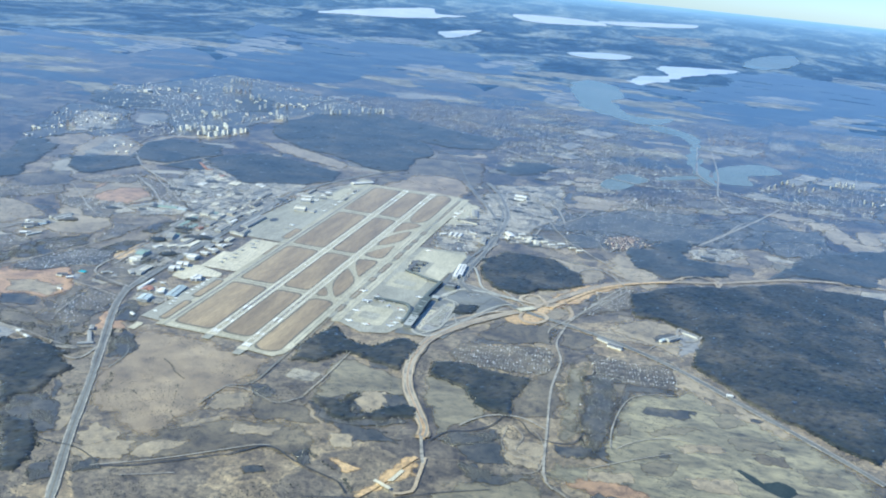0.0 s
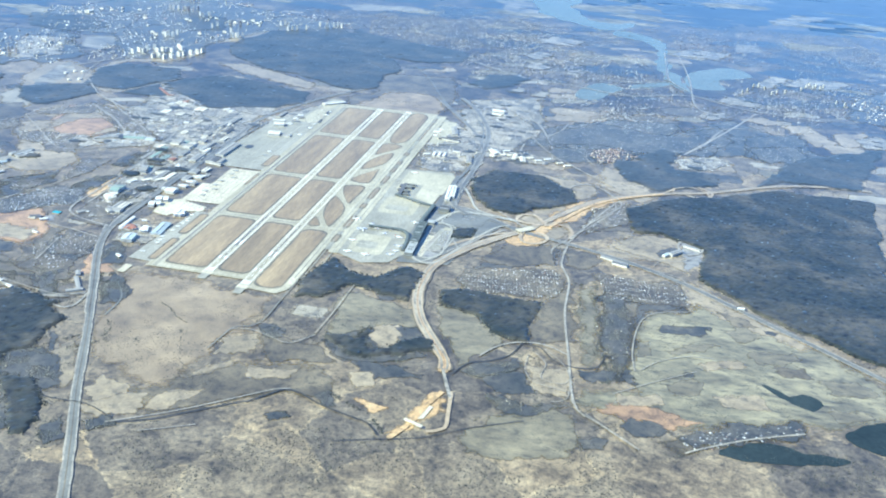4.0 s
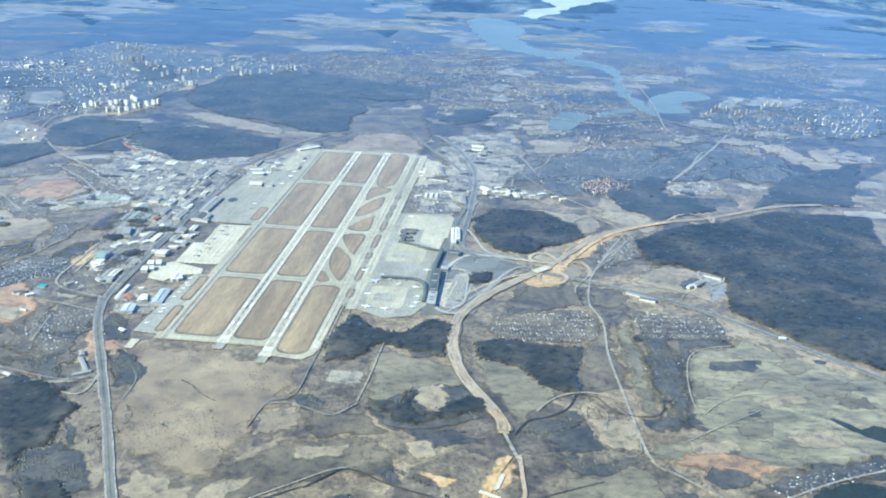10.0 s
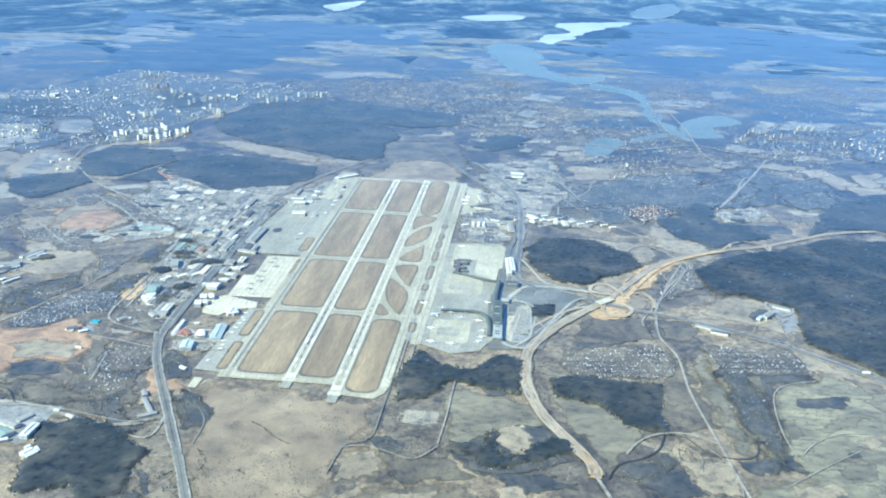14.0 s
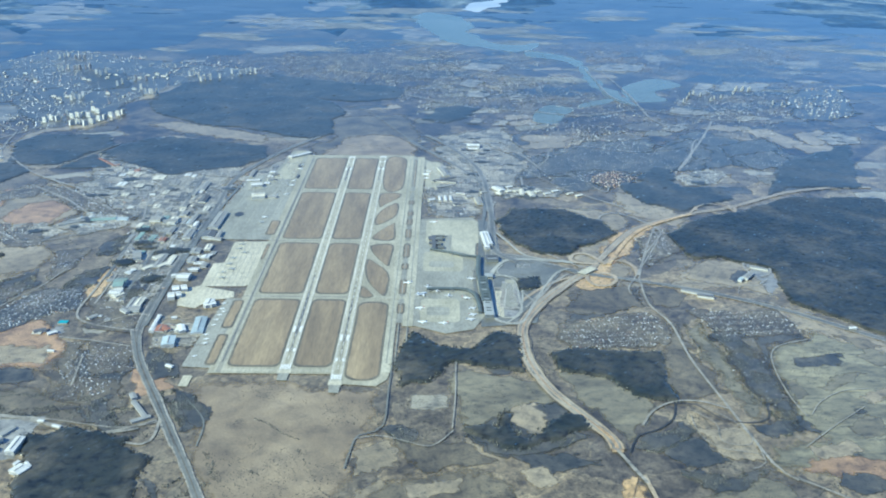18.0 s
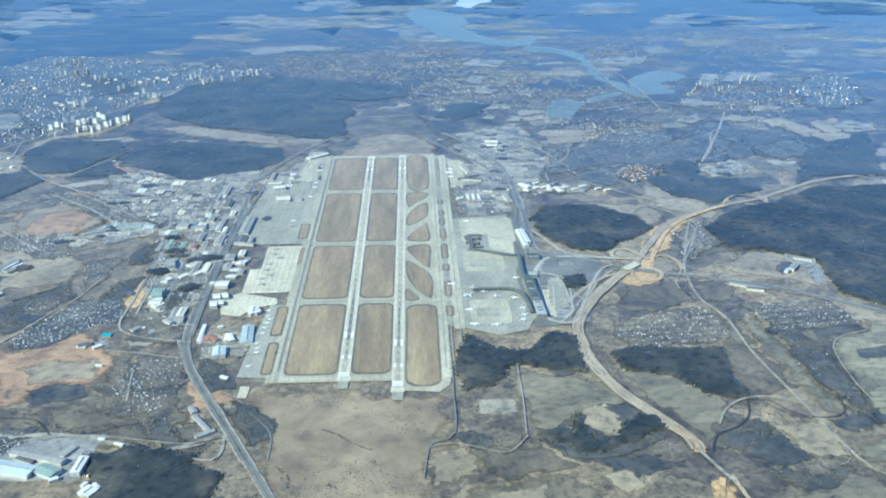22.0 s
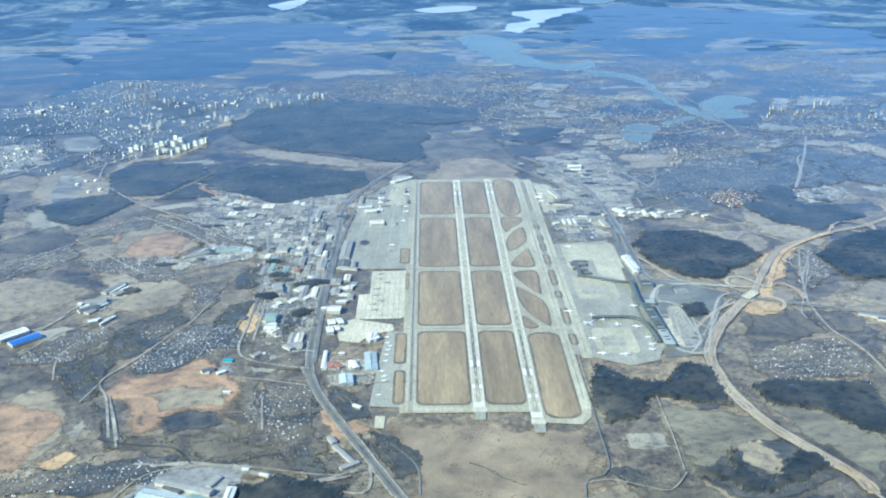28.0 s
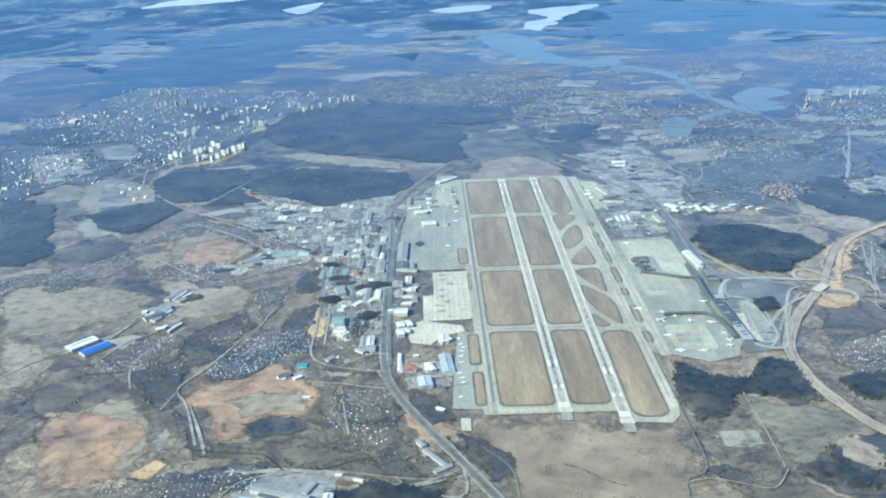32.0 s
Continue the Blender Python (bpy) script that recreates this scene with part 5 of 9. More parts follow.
road("paleroad", 0.3, [(132.9, -26.5), (132.7, -36.9), (135.8, -43.8), (141.8, -45.9), (148.7, -47.7)])
road("paleroad", 0.3, [(134.7, -23.9), (139.5, -30.9), (138.5, -41.1), (146.4, -42.7), (148.9, -36.3)])
road("paleroad", 0.3, [(138.5, -20.6), (145.4, -29.2), (148, -38.5), (147.6, -51.6), (142.6, -54.7)])
road("darkwater", 0.6, [(93, -87.8), (88.8, -82.7), (80.7, -80.1), (71.1, -76.7), (64, -72.8), (59, -72.4), (55.5, -75.9), (49.7, -82.6)])
road("darkwater", 0.48, [(17.7, -102.8), (27.3, -98.4), (36.7, -91.4), (49.4, -82)])
road("paleroad", 0.45, [(15.3, -103.5), (31.8, -92.7), (45.5, -81.7), (55.5, -73.4), (60.5, -71.3)])
road("paleroad", 0.35, [(26.2, -104.7), (32.7, -101.5), (40.6, -97.3)])
road("darkwater", 0.42, [(-12.3, -96.2), (-4.2, -96.7), (5.5, -96.7), (15.7, -100.9)])
road("darkwater", 0.3, [(80.8, -94), (92.7, -89.9), (105.7, -85.3), (118.2, -77), (134.8, -68)])
road("paleroad", 0.5, [(148.9, -51.2), (152.1, -58), (157.8, -62.4), (163.3, -66.7), (170.2, -73.1)])
road("paleroad", 0.7, [(183.9, -71), (191, -66.1), (205.5, -57.6), (223.1, -49.7)])
road("paleroad", 0.5, [(170.3, -26.3), (169.9, -13.8), (171.7, 2.6), (175.3, 16.1), (181.8, 23.1), (193.3, 27.6)])
road("paleroad", 0.35, [(172.3, -25.7), (178.5, -17.8), (188.9, -10.6), (199.2, -8.9)])
road("paleroad", 0.35, [(162.7, -43.8), (176.1, -32.6), (192.3, -20.1)])
road("darkwater", 0.42, [(-115.9, -16.5), (-103.2, -19), (-92.6, -20.8), (-83.9, -29.9), (-72.7, -28.5), (-66.6, -25.5), (-58.6, -23.7)])
road("paleroad", 0.9, [(-121.6, 6.6), (-116.9, -3.4), (-111.6, -16)])
road("paleroad", 0.8, [(-102.1, -28.8), (-88.8, -29.7), (-72.4, -30.2), (-65.4, -34), (-49, -38), (-34.2, -31.3)])
road("paleroad", 0.7, [(-130.4, 19.1), (-131, 15.2), (-132.2, 7.7)])
road("paleroad", 0.7, [(-191.1, 46.3), (-178.7, 56.4)])
road("paleroad", 0.5, [(-168.1, 41.7), (-161.9, 60.8), (-152.2, 70.9)])
road("paleroad", 1, [(-162.2, 317.6), (-171.5, 285.6), (-179.7, 259.3)])
road("paleroad", 1.4, [(-218.4, 278.5), (-189, 242.3), (-145.8, 207.8), (-125.9, 185.4)])
thicket([(-151.8, 34.5), (-146.2, 38.7), (-138.1, 45.2), (-139.4, 64), (-135.8, 73), (-127, 52), (-126.3, 41.1), (-131.6, 38.1), (-130, 28.1), (-129.4, 13.3), (-131.4, 9.2), (-138.6, 12.4), (-144.7, 21.6)])
thicket([(-128.3, 9.1), (-122.3, 2), (-115.4, -9.5), (-107.6, -16.7), (-110.5, -20.3), (-115.3, -15.9), (-122.2, -3.9)])
thicket([(-135.1, 54.3), (-137.9, 70.1), (-130.7, 78.3), (-120.8, 86.8), (-115.2, 72.8), (-118.5, 62.6), (-121.9, 47.6), (-127.2, 38.4)])
thicket([(-146.4, 32.2), (-137.4, 49.5), (-131.8, 41.7), (-130.3, 23.2), (-127.5, 11.2), (-137, 11.4)])
thicket([(-104.2, 72.5), (-101, 87.5), (-93, 93.4), (-90.7, 76.6), (-92.9, 65.6), (-100.5, 62.6)])
thicket([(-75.3, 54.6), (-75.4, 69.4), (-72.9, 79.6), (-63.7, 84.6), (-61, 61.5), (-70.4, 56.6)])
thicket([(-103.7, 106.6), (-102.1, 127.6), (-96, 141.2), (-91.5, 114.4), (-96.1, 106.4)])
thicket([(-49.4, 16.3), (-43.8, 12.3), (-34.3, -4.4), (-41, -5.8), (-46.4, -0.5), (-50.3, 10.6)])
thicket([(-29.4, -22.2), (-23.5, -20.8), (-18.6, -26.9), (-19.7, -35.3), (-23.7, -33.8)])
thicket([(-57.3, -19.8), (-53.4, -16.8), (-48, -30.3), (-41.2, -36.1), (-49.2, -35.8), (-56.3, -28.7)])
thicket([(62.5, -36.7), (69.5, -31.6), (76.1, -31.9), (80.1, -38.6), (86.3, -38.5), (95.5, -28.5), (97, -39.6), (90.1, -44.9), (80.3, -46.8), (71.1, -47)])
thicket([(37.3, -36.4), (41.3, -33.9), (46.9, -38.6), (45.4, -43), (40.7, -43)])
thicket([(68.9, -73.2), (72.2, -68.8), (76.6, -76.2), (74.4, -77.9)])
thicket([(57.3, -87.1), (63.2, -83.2), (65.7, -85.8), (60.1, -89.5)])
thicket([(8.5, -104.4), (14.8, -99.5), (19.2, -103.6), (12.8, -108.3)])
thicket([(-1.6, -111.6), (1.7, -104.1), (8.7, -113.3), (5, -118.5)])
thicket([(-24.7, -95.6), (-18.3, -92), (-8.9, -101.2), (-6.3, -112.9), (-10, -115.4)])
thicket([(110.3, -45.1), (114.1, -38.1), (121, -36.9), (130.3, -30.2), (132, -36.3), (123.9, -43.3), (117.6, -47)])
thicket([(120, -55.6), (127.8, -57), (139.1, -57.4), (149.1, -53.3), (141.4, -61.9), (130.9, -65.8), (124.8, -62)])
thicket([(159.1, 35.6), (170, 36.1), (169.3, 6.8), (168.7, -18.5), (165.4, -32.4), (161.3, -24.7), (159.1, 1.4)])
hedge([(-4.6, -29.6), (0.6, -33), (6.2, -38.5), (11.6, -41.1)], 0.5)
hedge([(11.5, -47), (15.7, -49.3)], 0.5)
hedge([(-0.8, -56.7), (1.9, -58.4)], 0.7)
hedge([(13.4, -50.9), (19.7, -64.8), (22.9, -68.5), (23.4, -76.6)], 0.3)
hedge([(150.2, 21.8), (152.7, -0.5), (154.5, -22.5)], 0.9)
hedge([(155.9, 43.5), (156.6, 10.5), (159.5, -12.4), (159.5, -25.2)], 1.6)
forest([(-227.7, 302.7), (-231.9, 322.5), (-227.7, 340.1), (-180.9, 347.3), (-169.7, 324.1), (-163.2, 313), (-174.5, 287), (-181, 263.1), (-202.1, 259.8), (-215.7, 270.5)])
forest([(-159.8, 309.9), (-149.7, 333.2), (-133.9, 341.1), (-96.1, 327), (-61.9, 315.1), (-55.2, 282.6), (-72, 262.9), (-109.2, 241.4), (-134.5, 263.2), (-167.8, 292.5)])
forest([(-179.3, 253), (-168.7, 288.3), (-150.1, 264.9), (-149.1, 255.9)])
forest([(-247.9, 241.5), (-228, 256.7), (-214.2, 266.5), (-193, 246), (-200, 219.9), (-208.1, 198.3), (-228, 212.1)])
road("sand", 2.2, [(132.8, 102.5), (142.1, 122.4), (151.6, 140.4), (163.5, 155.8), (182.6, 171.0), (193.1, 177.9)])
road("sandroad", 1.3, [(192.8, 178.8), (202.1, 192.8), (210.8, 196.7), (217.6, 190.9), (218.5, 180.1), (213.6, 174.3)])
road("sandroad", 1.8, [(128.2, 103), (119.8, 103.7), (116, 107.3), (118.5, 114.5), (124.1, 116.2), (127.9, 110.8), (131.5, 102.5)])
road("sandroad", 1.8, [(121, 91.8), (119.8, 82.8), (123, 77.3), (128.9, 78.4), (132.7, 85.1), (131.3, 90.4), (126.4, 91.9)])
road("sandroad", 1.8, [(137, 107.2), (141.4, 105.4), (144.1, 98.6), (143, 89.4)])
road("sandroad", 1, [(130.1, 102), (135.6, 108.3), (139.7, 112.7)])
road("paleroad", 0.8, [(143, 89.4), (153.8, 116.9), (167.9, 144.9), (167.6, 155.8)])
road("paleroad", 0.9, [(167, 157.5), (158.4, 172.3), (150.6, 177.9), (142.6, 172.3), (140.1, 164.4)])
road("asphalt", 2.4, [(49.1, 356.6), (62.9, 328.4), (73, 299.5), (81, 267.8), (84.2, 232.1), (83.9, 198.6), (83.4, 164.5), (81.5, 130.7), (82.5, 115.5), (91.2, 104.4)])
road("asphalt", 1, [(48, 349.5), (70, 295.2), (79.1, 257.2), (81.4, 204), (77.9, 151.5), (76.1, 127.1)])
road("paleroad", 1, [(92.8, 220.5), (106.8, 213), (125.6, 223), (137.3, 229.2)])
road("paleroad", 0.8, [(110, 271), (117, 251), (124.2, 234.7), (137.2, 209.1)])
road("paleroad", 1.2, [(225.4, 688.8), (221.3, 578), (220.7, 522.7), (233, 483.2)])
road("paleroad", 1.2, [(171.1, 488.7), (199.5, 502.2), (220.7, 522.7)])
road("paleroad", 1, [(88.8, 316.2), (103.1, 312.1), (96.8, 300.3)])
road("paleroad", 1, [(133.7, 313.1), (129.5, 290.7), (120.5, 270.3)])
road("paleroad", 0.8, [(146.4, 236.9), (154.1, 216.9), (158.9, 230.3)])
road("asphalt", 0.5, [(37, 11.1), (36.3, -11.6), (35.3, -33.7), (28.4, -39), (26.9, -44), (25.5, -55.9)])
road("paleroad", 0.4, [(27.2, -40.9), (34.2, -39), (42.3, -41.7), (50.2, -44.3), (57.1, -36)])
road("paleroad", 0.45, [(59.5, 10), (59, 0.2), (58.3, -16.2), (56.8, -34.7)])
road("paleroad", 0.9, [(94.4, 345.5), (104.1, 334.6), (118.8, 314.1), (133.7, 313.1)])
road("paleroad", 0.9, [(265.4, 472.6), (286.3, 448.5), (315.5, 441.3)])
road("asphalt", 1.2, [(224.7, 629.9), (218.3, 531.7), (230.4, 475.7), (262.9, 448.1)])
forest([(47.4, 410.1), (58.7, 458.4), (80.3, 471.2), (93.9, 460.2), (79.5, 418.1), (63.2, 396.5)])
forest([(176.9, 247.3), (198.6, 276.2), (207.3, 271.5), (203.2, 245.7), (186.6, 238.1)])
hedge([(-114.1, -34.7), (-115.4, -24.8), (-112.1, -24.8), (-109.2, -30.7), (-102.4, -26.5)], 0.6)
hedge([(-95.4, -22.2), (-89.9, -23.8), (-85.4, -28.3), (-75.4, -29), (-69.6, -25.1), (-59.2, -27.3)], 0.7)
hedge([(-96, -14.4), (-89.9, -17.7), (-81.7, -16.3), (-74.1, -19.5)], 0.7)
hedge([(-139.6, -31.5), (-130.4, -30.3), (-119.5, -33.3)], 0.8)
hedge([(-95.2, -16.2), (-87.5, -21.3), (-83.3, -26.1), (-72.6, -28.7), (-62.7, -28.6), (-49.6, -27.8)], 1.2)
hedge([(-109.9, -13.9), (-100.4, -16), (-94.6, -17.9)], 1.4)
hedge([(-69.9, -23.5), (-56.9, -20.8), (-49.8, -24), (-43.1, -24.1)], 1.2)
hedge([(-90.1, -23), (-82.8, -25.5), (-72.9, -25.2), (-62.7, -26.6)], 1.2)
hedge([(-97.3, -15.1), (-87.1, -14.4), (-77.9, -17.2)], 0.8)
hedge([(-35.9, -80.5), (-27.8, -80.1), (-26.4, -69.8), (-18.2, -59.1)], 1.2)
hedge([(156.5, 26.4), (158.8, -8.1), (160.3, -25), (162.4, -28.5)], 1.0)
hedge([(-93.8, -24.3), (-86.1, -28.2), (-81.3, -28.4), (-75.1, -28.7), (-73.6, -25.2), (-69.7, -23.5), (-65.8, -27.3), (-60.8, -29.3)], 1.6)
hedge([(-61, -18.9), (-56.4, -25.3), (-52, -29.1), (-50.5, -32.7)], 2.4)
hedge([(-50, -14.3), (-46, -28.2)], 1.0)
hedge([(-38.5, -13.5), (-35, -18.9), (-31.6, -24), (-27.7, -30.2)], 1.2)
hedge([(71.8, -68.7), (77.2, -72), (87.5, -78.3), (94.3, -85.5)], 1.4)
hedge([(154.8, 33.1), (157, -3.1), (161.7, -31.7), (159.3, -37.5)], 1.2)
hedge([(-165.5, 4.5), (-163.5, 13.1), (-162.9, 18.4)], 1.6)
hedge([(-119.3, -7.7), (-113.1, -17.5), (-111.8, -21.2)], 2.2)
hedge([(-143.7, 63.6), (-159.1, 69.9), (-168.8, 65.4)], 1.0)
hedge([(-88, 141), (-84.1, 105.2), (-81.2, 59.1)], 0.9)
hedge([(-77.5, -16.3), (-63.5, -20.2), (-52.7, -35)], 1.6)
hedge([(-18.4, -69.1), (-10.6, -60.8), (-14.9, -47.8)], 1.8)
hedge([(26.6, 115.6), (28.1, 111.2)], 0.5)
hedge([(150, 40.5), (150, 16.6), (152.4, -11.6)], 1.4)
hedge([(156.9, 41.4), (158, -3.3), (156.5, -18.4)], 1.4)
hedge([(76.5, 21.1), (79.1, 3.4), (87.2, -23.1)], 0.8)
hedge([(-123.9, 83.9), (-105.6, 60.8), (-104, 41.5), (-114.6, 25)], 1.6)
hedge([(-160.3, 111.4), (-137.9, 123.2), (-121.9, 108.3)], 0.8)

# ---- districts of small buildings ----
PALETTE = {
    "bright": assorted("bright_roofs", [(0, (0.27, 0.265, 0.25)), (0.2, (0.36, 0.365, 0.365)), (0.36, (0.18, 0.175, 0.165)), (0.52, (0.45, 0.43, 0.38)), (0.7, (0.17, 0.17, 0.165)), (0.84, (0.6, 0.59, 0.565)), (0.95, (0.3, 0.17, 0.12))]),
    "garden": assorted("garden_roofs", [(0, (0.2, 0.195, 0.18)), (0.25, (0.3, 0.29, 0.27)), (0.45, (0.13, 0.125, 0.12)), (0.6, (0.42, 0.41, 0.39)), (0.74, (0.74, 0.74, 0.73)), (0.92, (0.26, 0.15, 0.11))]),
    "distant": assorted("distant_roofs", [(0, (0.13, 0.135, 0.14)), (0.3, (0.24, 0.24, 0.235)), (0.55, (0.17, 0.16, 0.15)), (0.62, (0.42, 0.41, 0.39)), (0.83, (0.8, 0.79, 0.77)), (0.96, (0.33, 0.17, 0.12))]),
    "mixed": assorted("mixed_roofs", [(0, (0.22, 0.21, 0.2)), (0.25, (0.13, 0.125, 0.12)), (0.45, (0.32, 0.31, 0.29)), (0.62, (0.17, 0.16, 0.15)), (0.78, (0.24, 0.14, 0.1)), (0.84, (0.46, 0.45, 0.43)), (0.93, (0.7, 0.7, 0.69))]),
    "dark": assorted("dark_roofs", [(0, (0.12, 0.115, 0.11)), (0.3, (0.19, 0.18, 0.17)), (0.55, (0.09, 0.09, 0.085)), (0.75, (0.3, 0.29, 0.27)), (0.88, (0.18, 0.11, 0.08)), (0.95, (0.62, 0.62, 0.61))]),
    "red": assorted("red_roofs", [(0, (0.21, 0.14, 0.125)), (0.35, (0.28, 0.195, 0.17)), (0.6, (0.16, 0.115, 0.105)), (0.8, (0.34, 0.31, 0.28)), (0.95, (0.13, 0.12, 0.11))]),
    "blue": assorted("blue_roofs", [(0, (0.36, 0.46, 0.53)), (0.3, (0.5, 0.54, 0.56)), (0.5, (0.25, 0.34, 0.42)), (0.75, (0.6, 0.6, 0.58))]),
}
SORTS = {"small": (0.45, 0.85, 0.14, 0.26), "works": (0.5, 2.3, 0.1, 0.26), "city": (0.7, 2.4, 0.25, 0.8), "far": (0.6, 1.5, 0.1, 0.2)}
TOWN_LABEL = {
    "small": "rows of small gabled cottages among garden plots", "works": "low works sheds and stores with flat roofs",
    "city": "pale apartment blocks and houses of a town", "far": "scattered suburb houses far off",
}


def town(name, step, sort, palette, pts):
    LEVEL[0] += 1
    rng = np.random.default_rng(LEVEL[0] + 500)
    lean = 0.12 if "allot" in name else (0.25 + abs(pts[0][0]) * 0.01) % 1.5
    if sort == "works" and abs(pts[0][0]) < 200:
        lean = 0.03
    mx, my = sum(p[0] for p in pts) / len(pts), sum(p[1] for p in pts) / len(pts)
    far = max(math.dist((mx, my), p) for p in pts)
    iu, iv = np.meshgrid(np.arange(-far, far, step), np.arange(-far, far, step * 0.9))
    row = np.round(iv / (step * 0.9)).astype(int)
    spot = 0.22 if "row" in name or "allot" in name else 0.42
    u, v = iu + rng.uniform(-spot, spot, iu.shape) * step, iv + rng.uniform(-spot, spot, iu.shape) * step
    px, py = (mx + u * math.cos(lean) - v * math.sin(lean)).ravel(), (my + u * math.sin(lean) + v * math.cos(lean)).ravel()
    rows = "row" in name or "allot" in name or sort in ("works", "city")
    lane = ((row % 4 != 0) | (not rows)).ravel()
    ragged = [(x + far * 0.12 * noise.noise(Vector((x, y, 1)) * (5 / far)) + 1.5 * noise.noise(Vector((x, y, 1)) * 0.2), y + far * 0.12 * noise.noise(Vector((x, y, 6)) * (5 / far)) + 1.5 * noise.noise(Vector((x, y, 6)) * 0.2)) for x, y in straight(pts, 3.0)]
    keep = inside(px, py, ragged) & lane
    for pool in WET:
        keep &= ~inside(px, py, pool)
    px, py = px[keep], py[keep]
    grain = 0.024 if sort == "city" else 0.05 if sort == "far" else 0.09
    clump = np.array([noise.fractal(Vector((x * grain, y * grain, LEVEL[0] * 2.3)), 0.8, 2.0, 3) for x, y in zip(px, py)])
    base = {"small": 0.74 if my < 200 else 0.62, "works": 0.52, "city": 0.5, "far": 0.3}[sort]
    keep = rng.uniform(0, 1, len(px)) < np.clip(base + 0.75 * clump, 0.03, 0.95)
    px, py = px[keep], py[keep]
    n = len(px)
    lo, hi, h0, h1 = SORTS[sort]
    le, wi = lo + (hi - lo) * rng.uniform(0, 1, n) ** 1.6, rng.uniform(lo * 0.8, lo * 0.6 + hi * 0.3, n)
    he = h0 + (h1 - h0) * rng.uniform(0, 1, n) ** 2
    turn = lean + rng.choice([0, math.pi / 2], n, p=[0.75, 0.25]) + rng.normal(0, 0.1 if sort == "small" else 0.03, n)
    ridge = np.where((sort == "small") | (rng.uniform(0, 1, n) < 0.15), wi * 0.2, 0.03)
    c, s = np.cos(turn), np.sin(turn)
    verts = np.zeros((n, 10, 3))
    for k, (a, b) in enumerate(((-1, -1), (1, -1), (1, 1), (-1, 1))):
        u, v = a * le / 2, b * wi / 2
        for j, z in ((0, np.zeros(n)), (4, he)):
            verts[:, k + j] = np.stack([px + u * c - v * s, py + u * s + v * c, z + 0.05], 1)
    for k, a in ((8, -1), (9, 1)):
        verts[:, k] = np.stack([px + a * le / 2 * c, py + a * le / 2 * s, he + ridge + 0.05], 1)
    quad = [(0, 1, 5), (0, 5, 4), (2, 3, 7), (2, 7, 6), (1, 2, 6), (1, 6, 5), (3, 0, 4), (3, 4, 7), (4, 5, 9), (4, 9, 8), (6, 7, 8), (6, 8, 9), (5, 6, 9), (7, 4, 8)]
    tris = (np.array(quad)[None] + 10 * np.arange(n)[:, None, None]).reshape(-1, 3)
    if sort != "far":
        tagged(soft_sheet("ground", pts, COVER["darkscrub"] if name in ("road_hamlet", "garden_houses", "south_rows", "low_hamlet", "near_hamlet") else (COVER["brown"] if my < 200 else COVER["suburb"]) if sort == "small" else COVER["suburb"] if sort == "city" else TOWN_GROUND, 0.03 + 0.0004 * LEVEL[0]), "mottled yards and plots between houses", "ground", kind="structure")
    ob = raw("houses", verts.reshape(-1, 3), tris, PALETTE["distant" if sort in ("far", "city") and palette != "red" else palette])
    tagged(ob, TOWN_LABEL[sort], "houses", kind="stuff")
    if sort in ("works", "city"):
        for k in range(max(2, int(far / 9))):
            a, q, w = rng.uniform(0, math.tau), far * 0.75 * math.sqrt(rng.uniform()), rng.uniform(2, 5)
            x, y = mx + q * math.cos(a), my + q * math.sin(a)
            ring = [(x + w * (1.5 * math.cos(math.tau * c / 9)) * rng.uniform(0.6, 1.2), y + w * math.sin(math.tau * c / 9) * rng.uniform(0.6, 1.2)) for c in range(9)]
            if inside(np.array([x]), np.array([y]), ragged)[0] and not (-45 < x < 76 and -5 < y < 300):
                forest(ring, "small bare grove between buildings")
    # trees and hedges between the houses
    tx, ty = sown(pts, step * 1.1, rng)
    few = rng.uniform(0, 1, len(tx)) < ((0.4 if my < 200 else 0.2) if sort == "small" else 0.15 if sort == "far" else 0.3)
    tagged(crowns("garden_trees", tx[few], ty[few], 0.5 if sort != "far" else 1.0, BUSH if sort != "far" else TREES, rng, 0.3), "bare garden trees and hedges between houses", "trees", kind="stuff")


town("garden_houses", 1.2, "small", "garden", [(-124.3, 30.8), (-116.4, 55.3), (-110.2, 68.7), (-92.9, 68.9), (-87.9, 45.9), (-96.6, 45.2), (-102.6, 36.1), (-110.3, 27.5)])
town("west_hamlet", 1.35, "small", "garden", [(-169.1, 37.5), (-164.9, 47.6), (-158.2, 62.4), (-144.5, 68.4), (-138.6, 56.8), (-146.3, 37.9), (-163.3, 34.7)])
town("road_hamlet", 1.35, "small", "garden", [(-76.9, 13.9), (-57.1, 17.3), (-54, -1.3), (-55.2, -17.6), (-67.7, -12.2), (-75.9, -1.7)])
town("low_hamlet", 1.35, "small", "garden", [(-106.2, -30.1), (-98, -24.2), (-89.4, -30.4), (-95.7, -38.7), (-103.1, -37.2)])
town("ridge_hamlet", 3.2, "small", "dark", [(-82.5, 0.4), (-54, -8.1), (-46.6, -24.1), (-53, -29.5), (-70.3, -19.8)])
town("mid_town", 1.7, "works", "bright", [(-160.9, 267.9), (-116.2, 269.1), (-69.3, 245), (-65.3, 131.4), (-88, 141), (-111.1, 167.7), (-145.6, 208.9)])
town("south_works", 1.7, "works", "mixed", [(-91.2, 133.7), (-65.8, 131.4), (-61.4, 57.7), (-77.8, 48.1), (-87.2, 81.1)])
town("gate_works", 1.7, "works", "mixed", [(-55.1, 38.2), (-35.7, 36.9), (-36, 16), (-51.3, 17)])
town("hangar_row", 1.7, "works", "bright", [(-64, 238.5), (-35.2, 300.8), (-27.1, 295.4), (-33, 202.3), (-57.8, 204.9)])
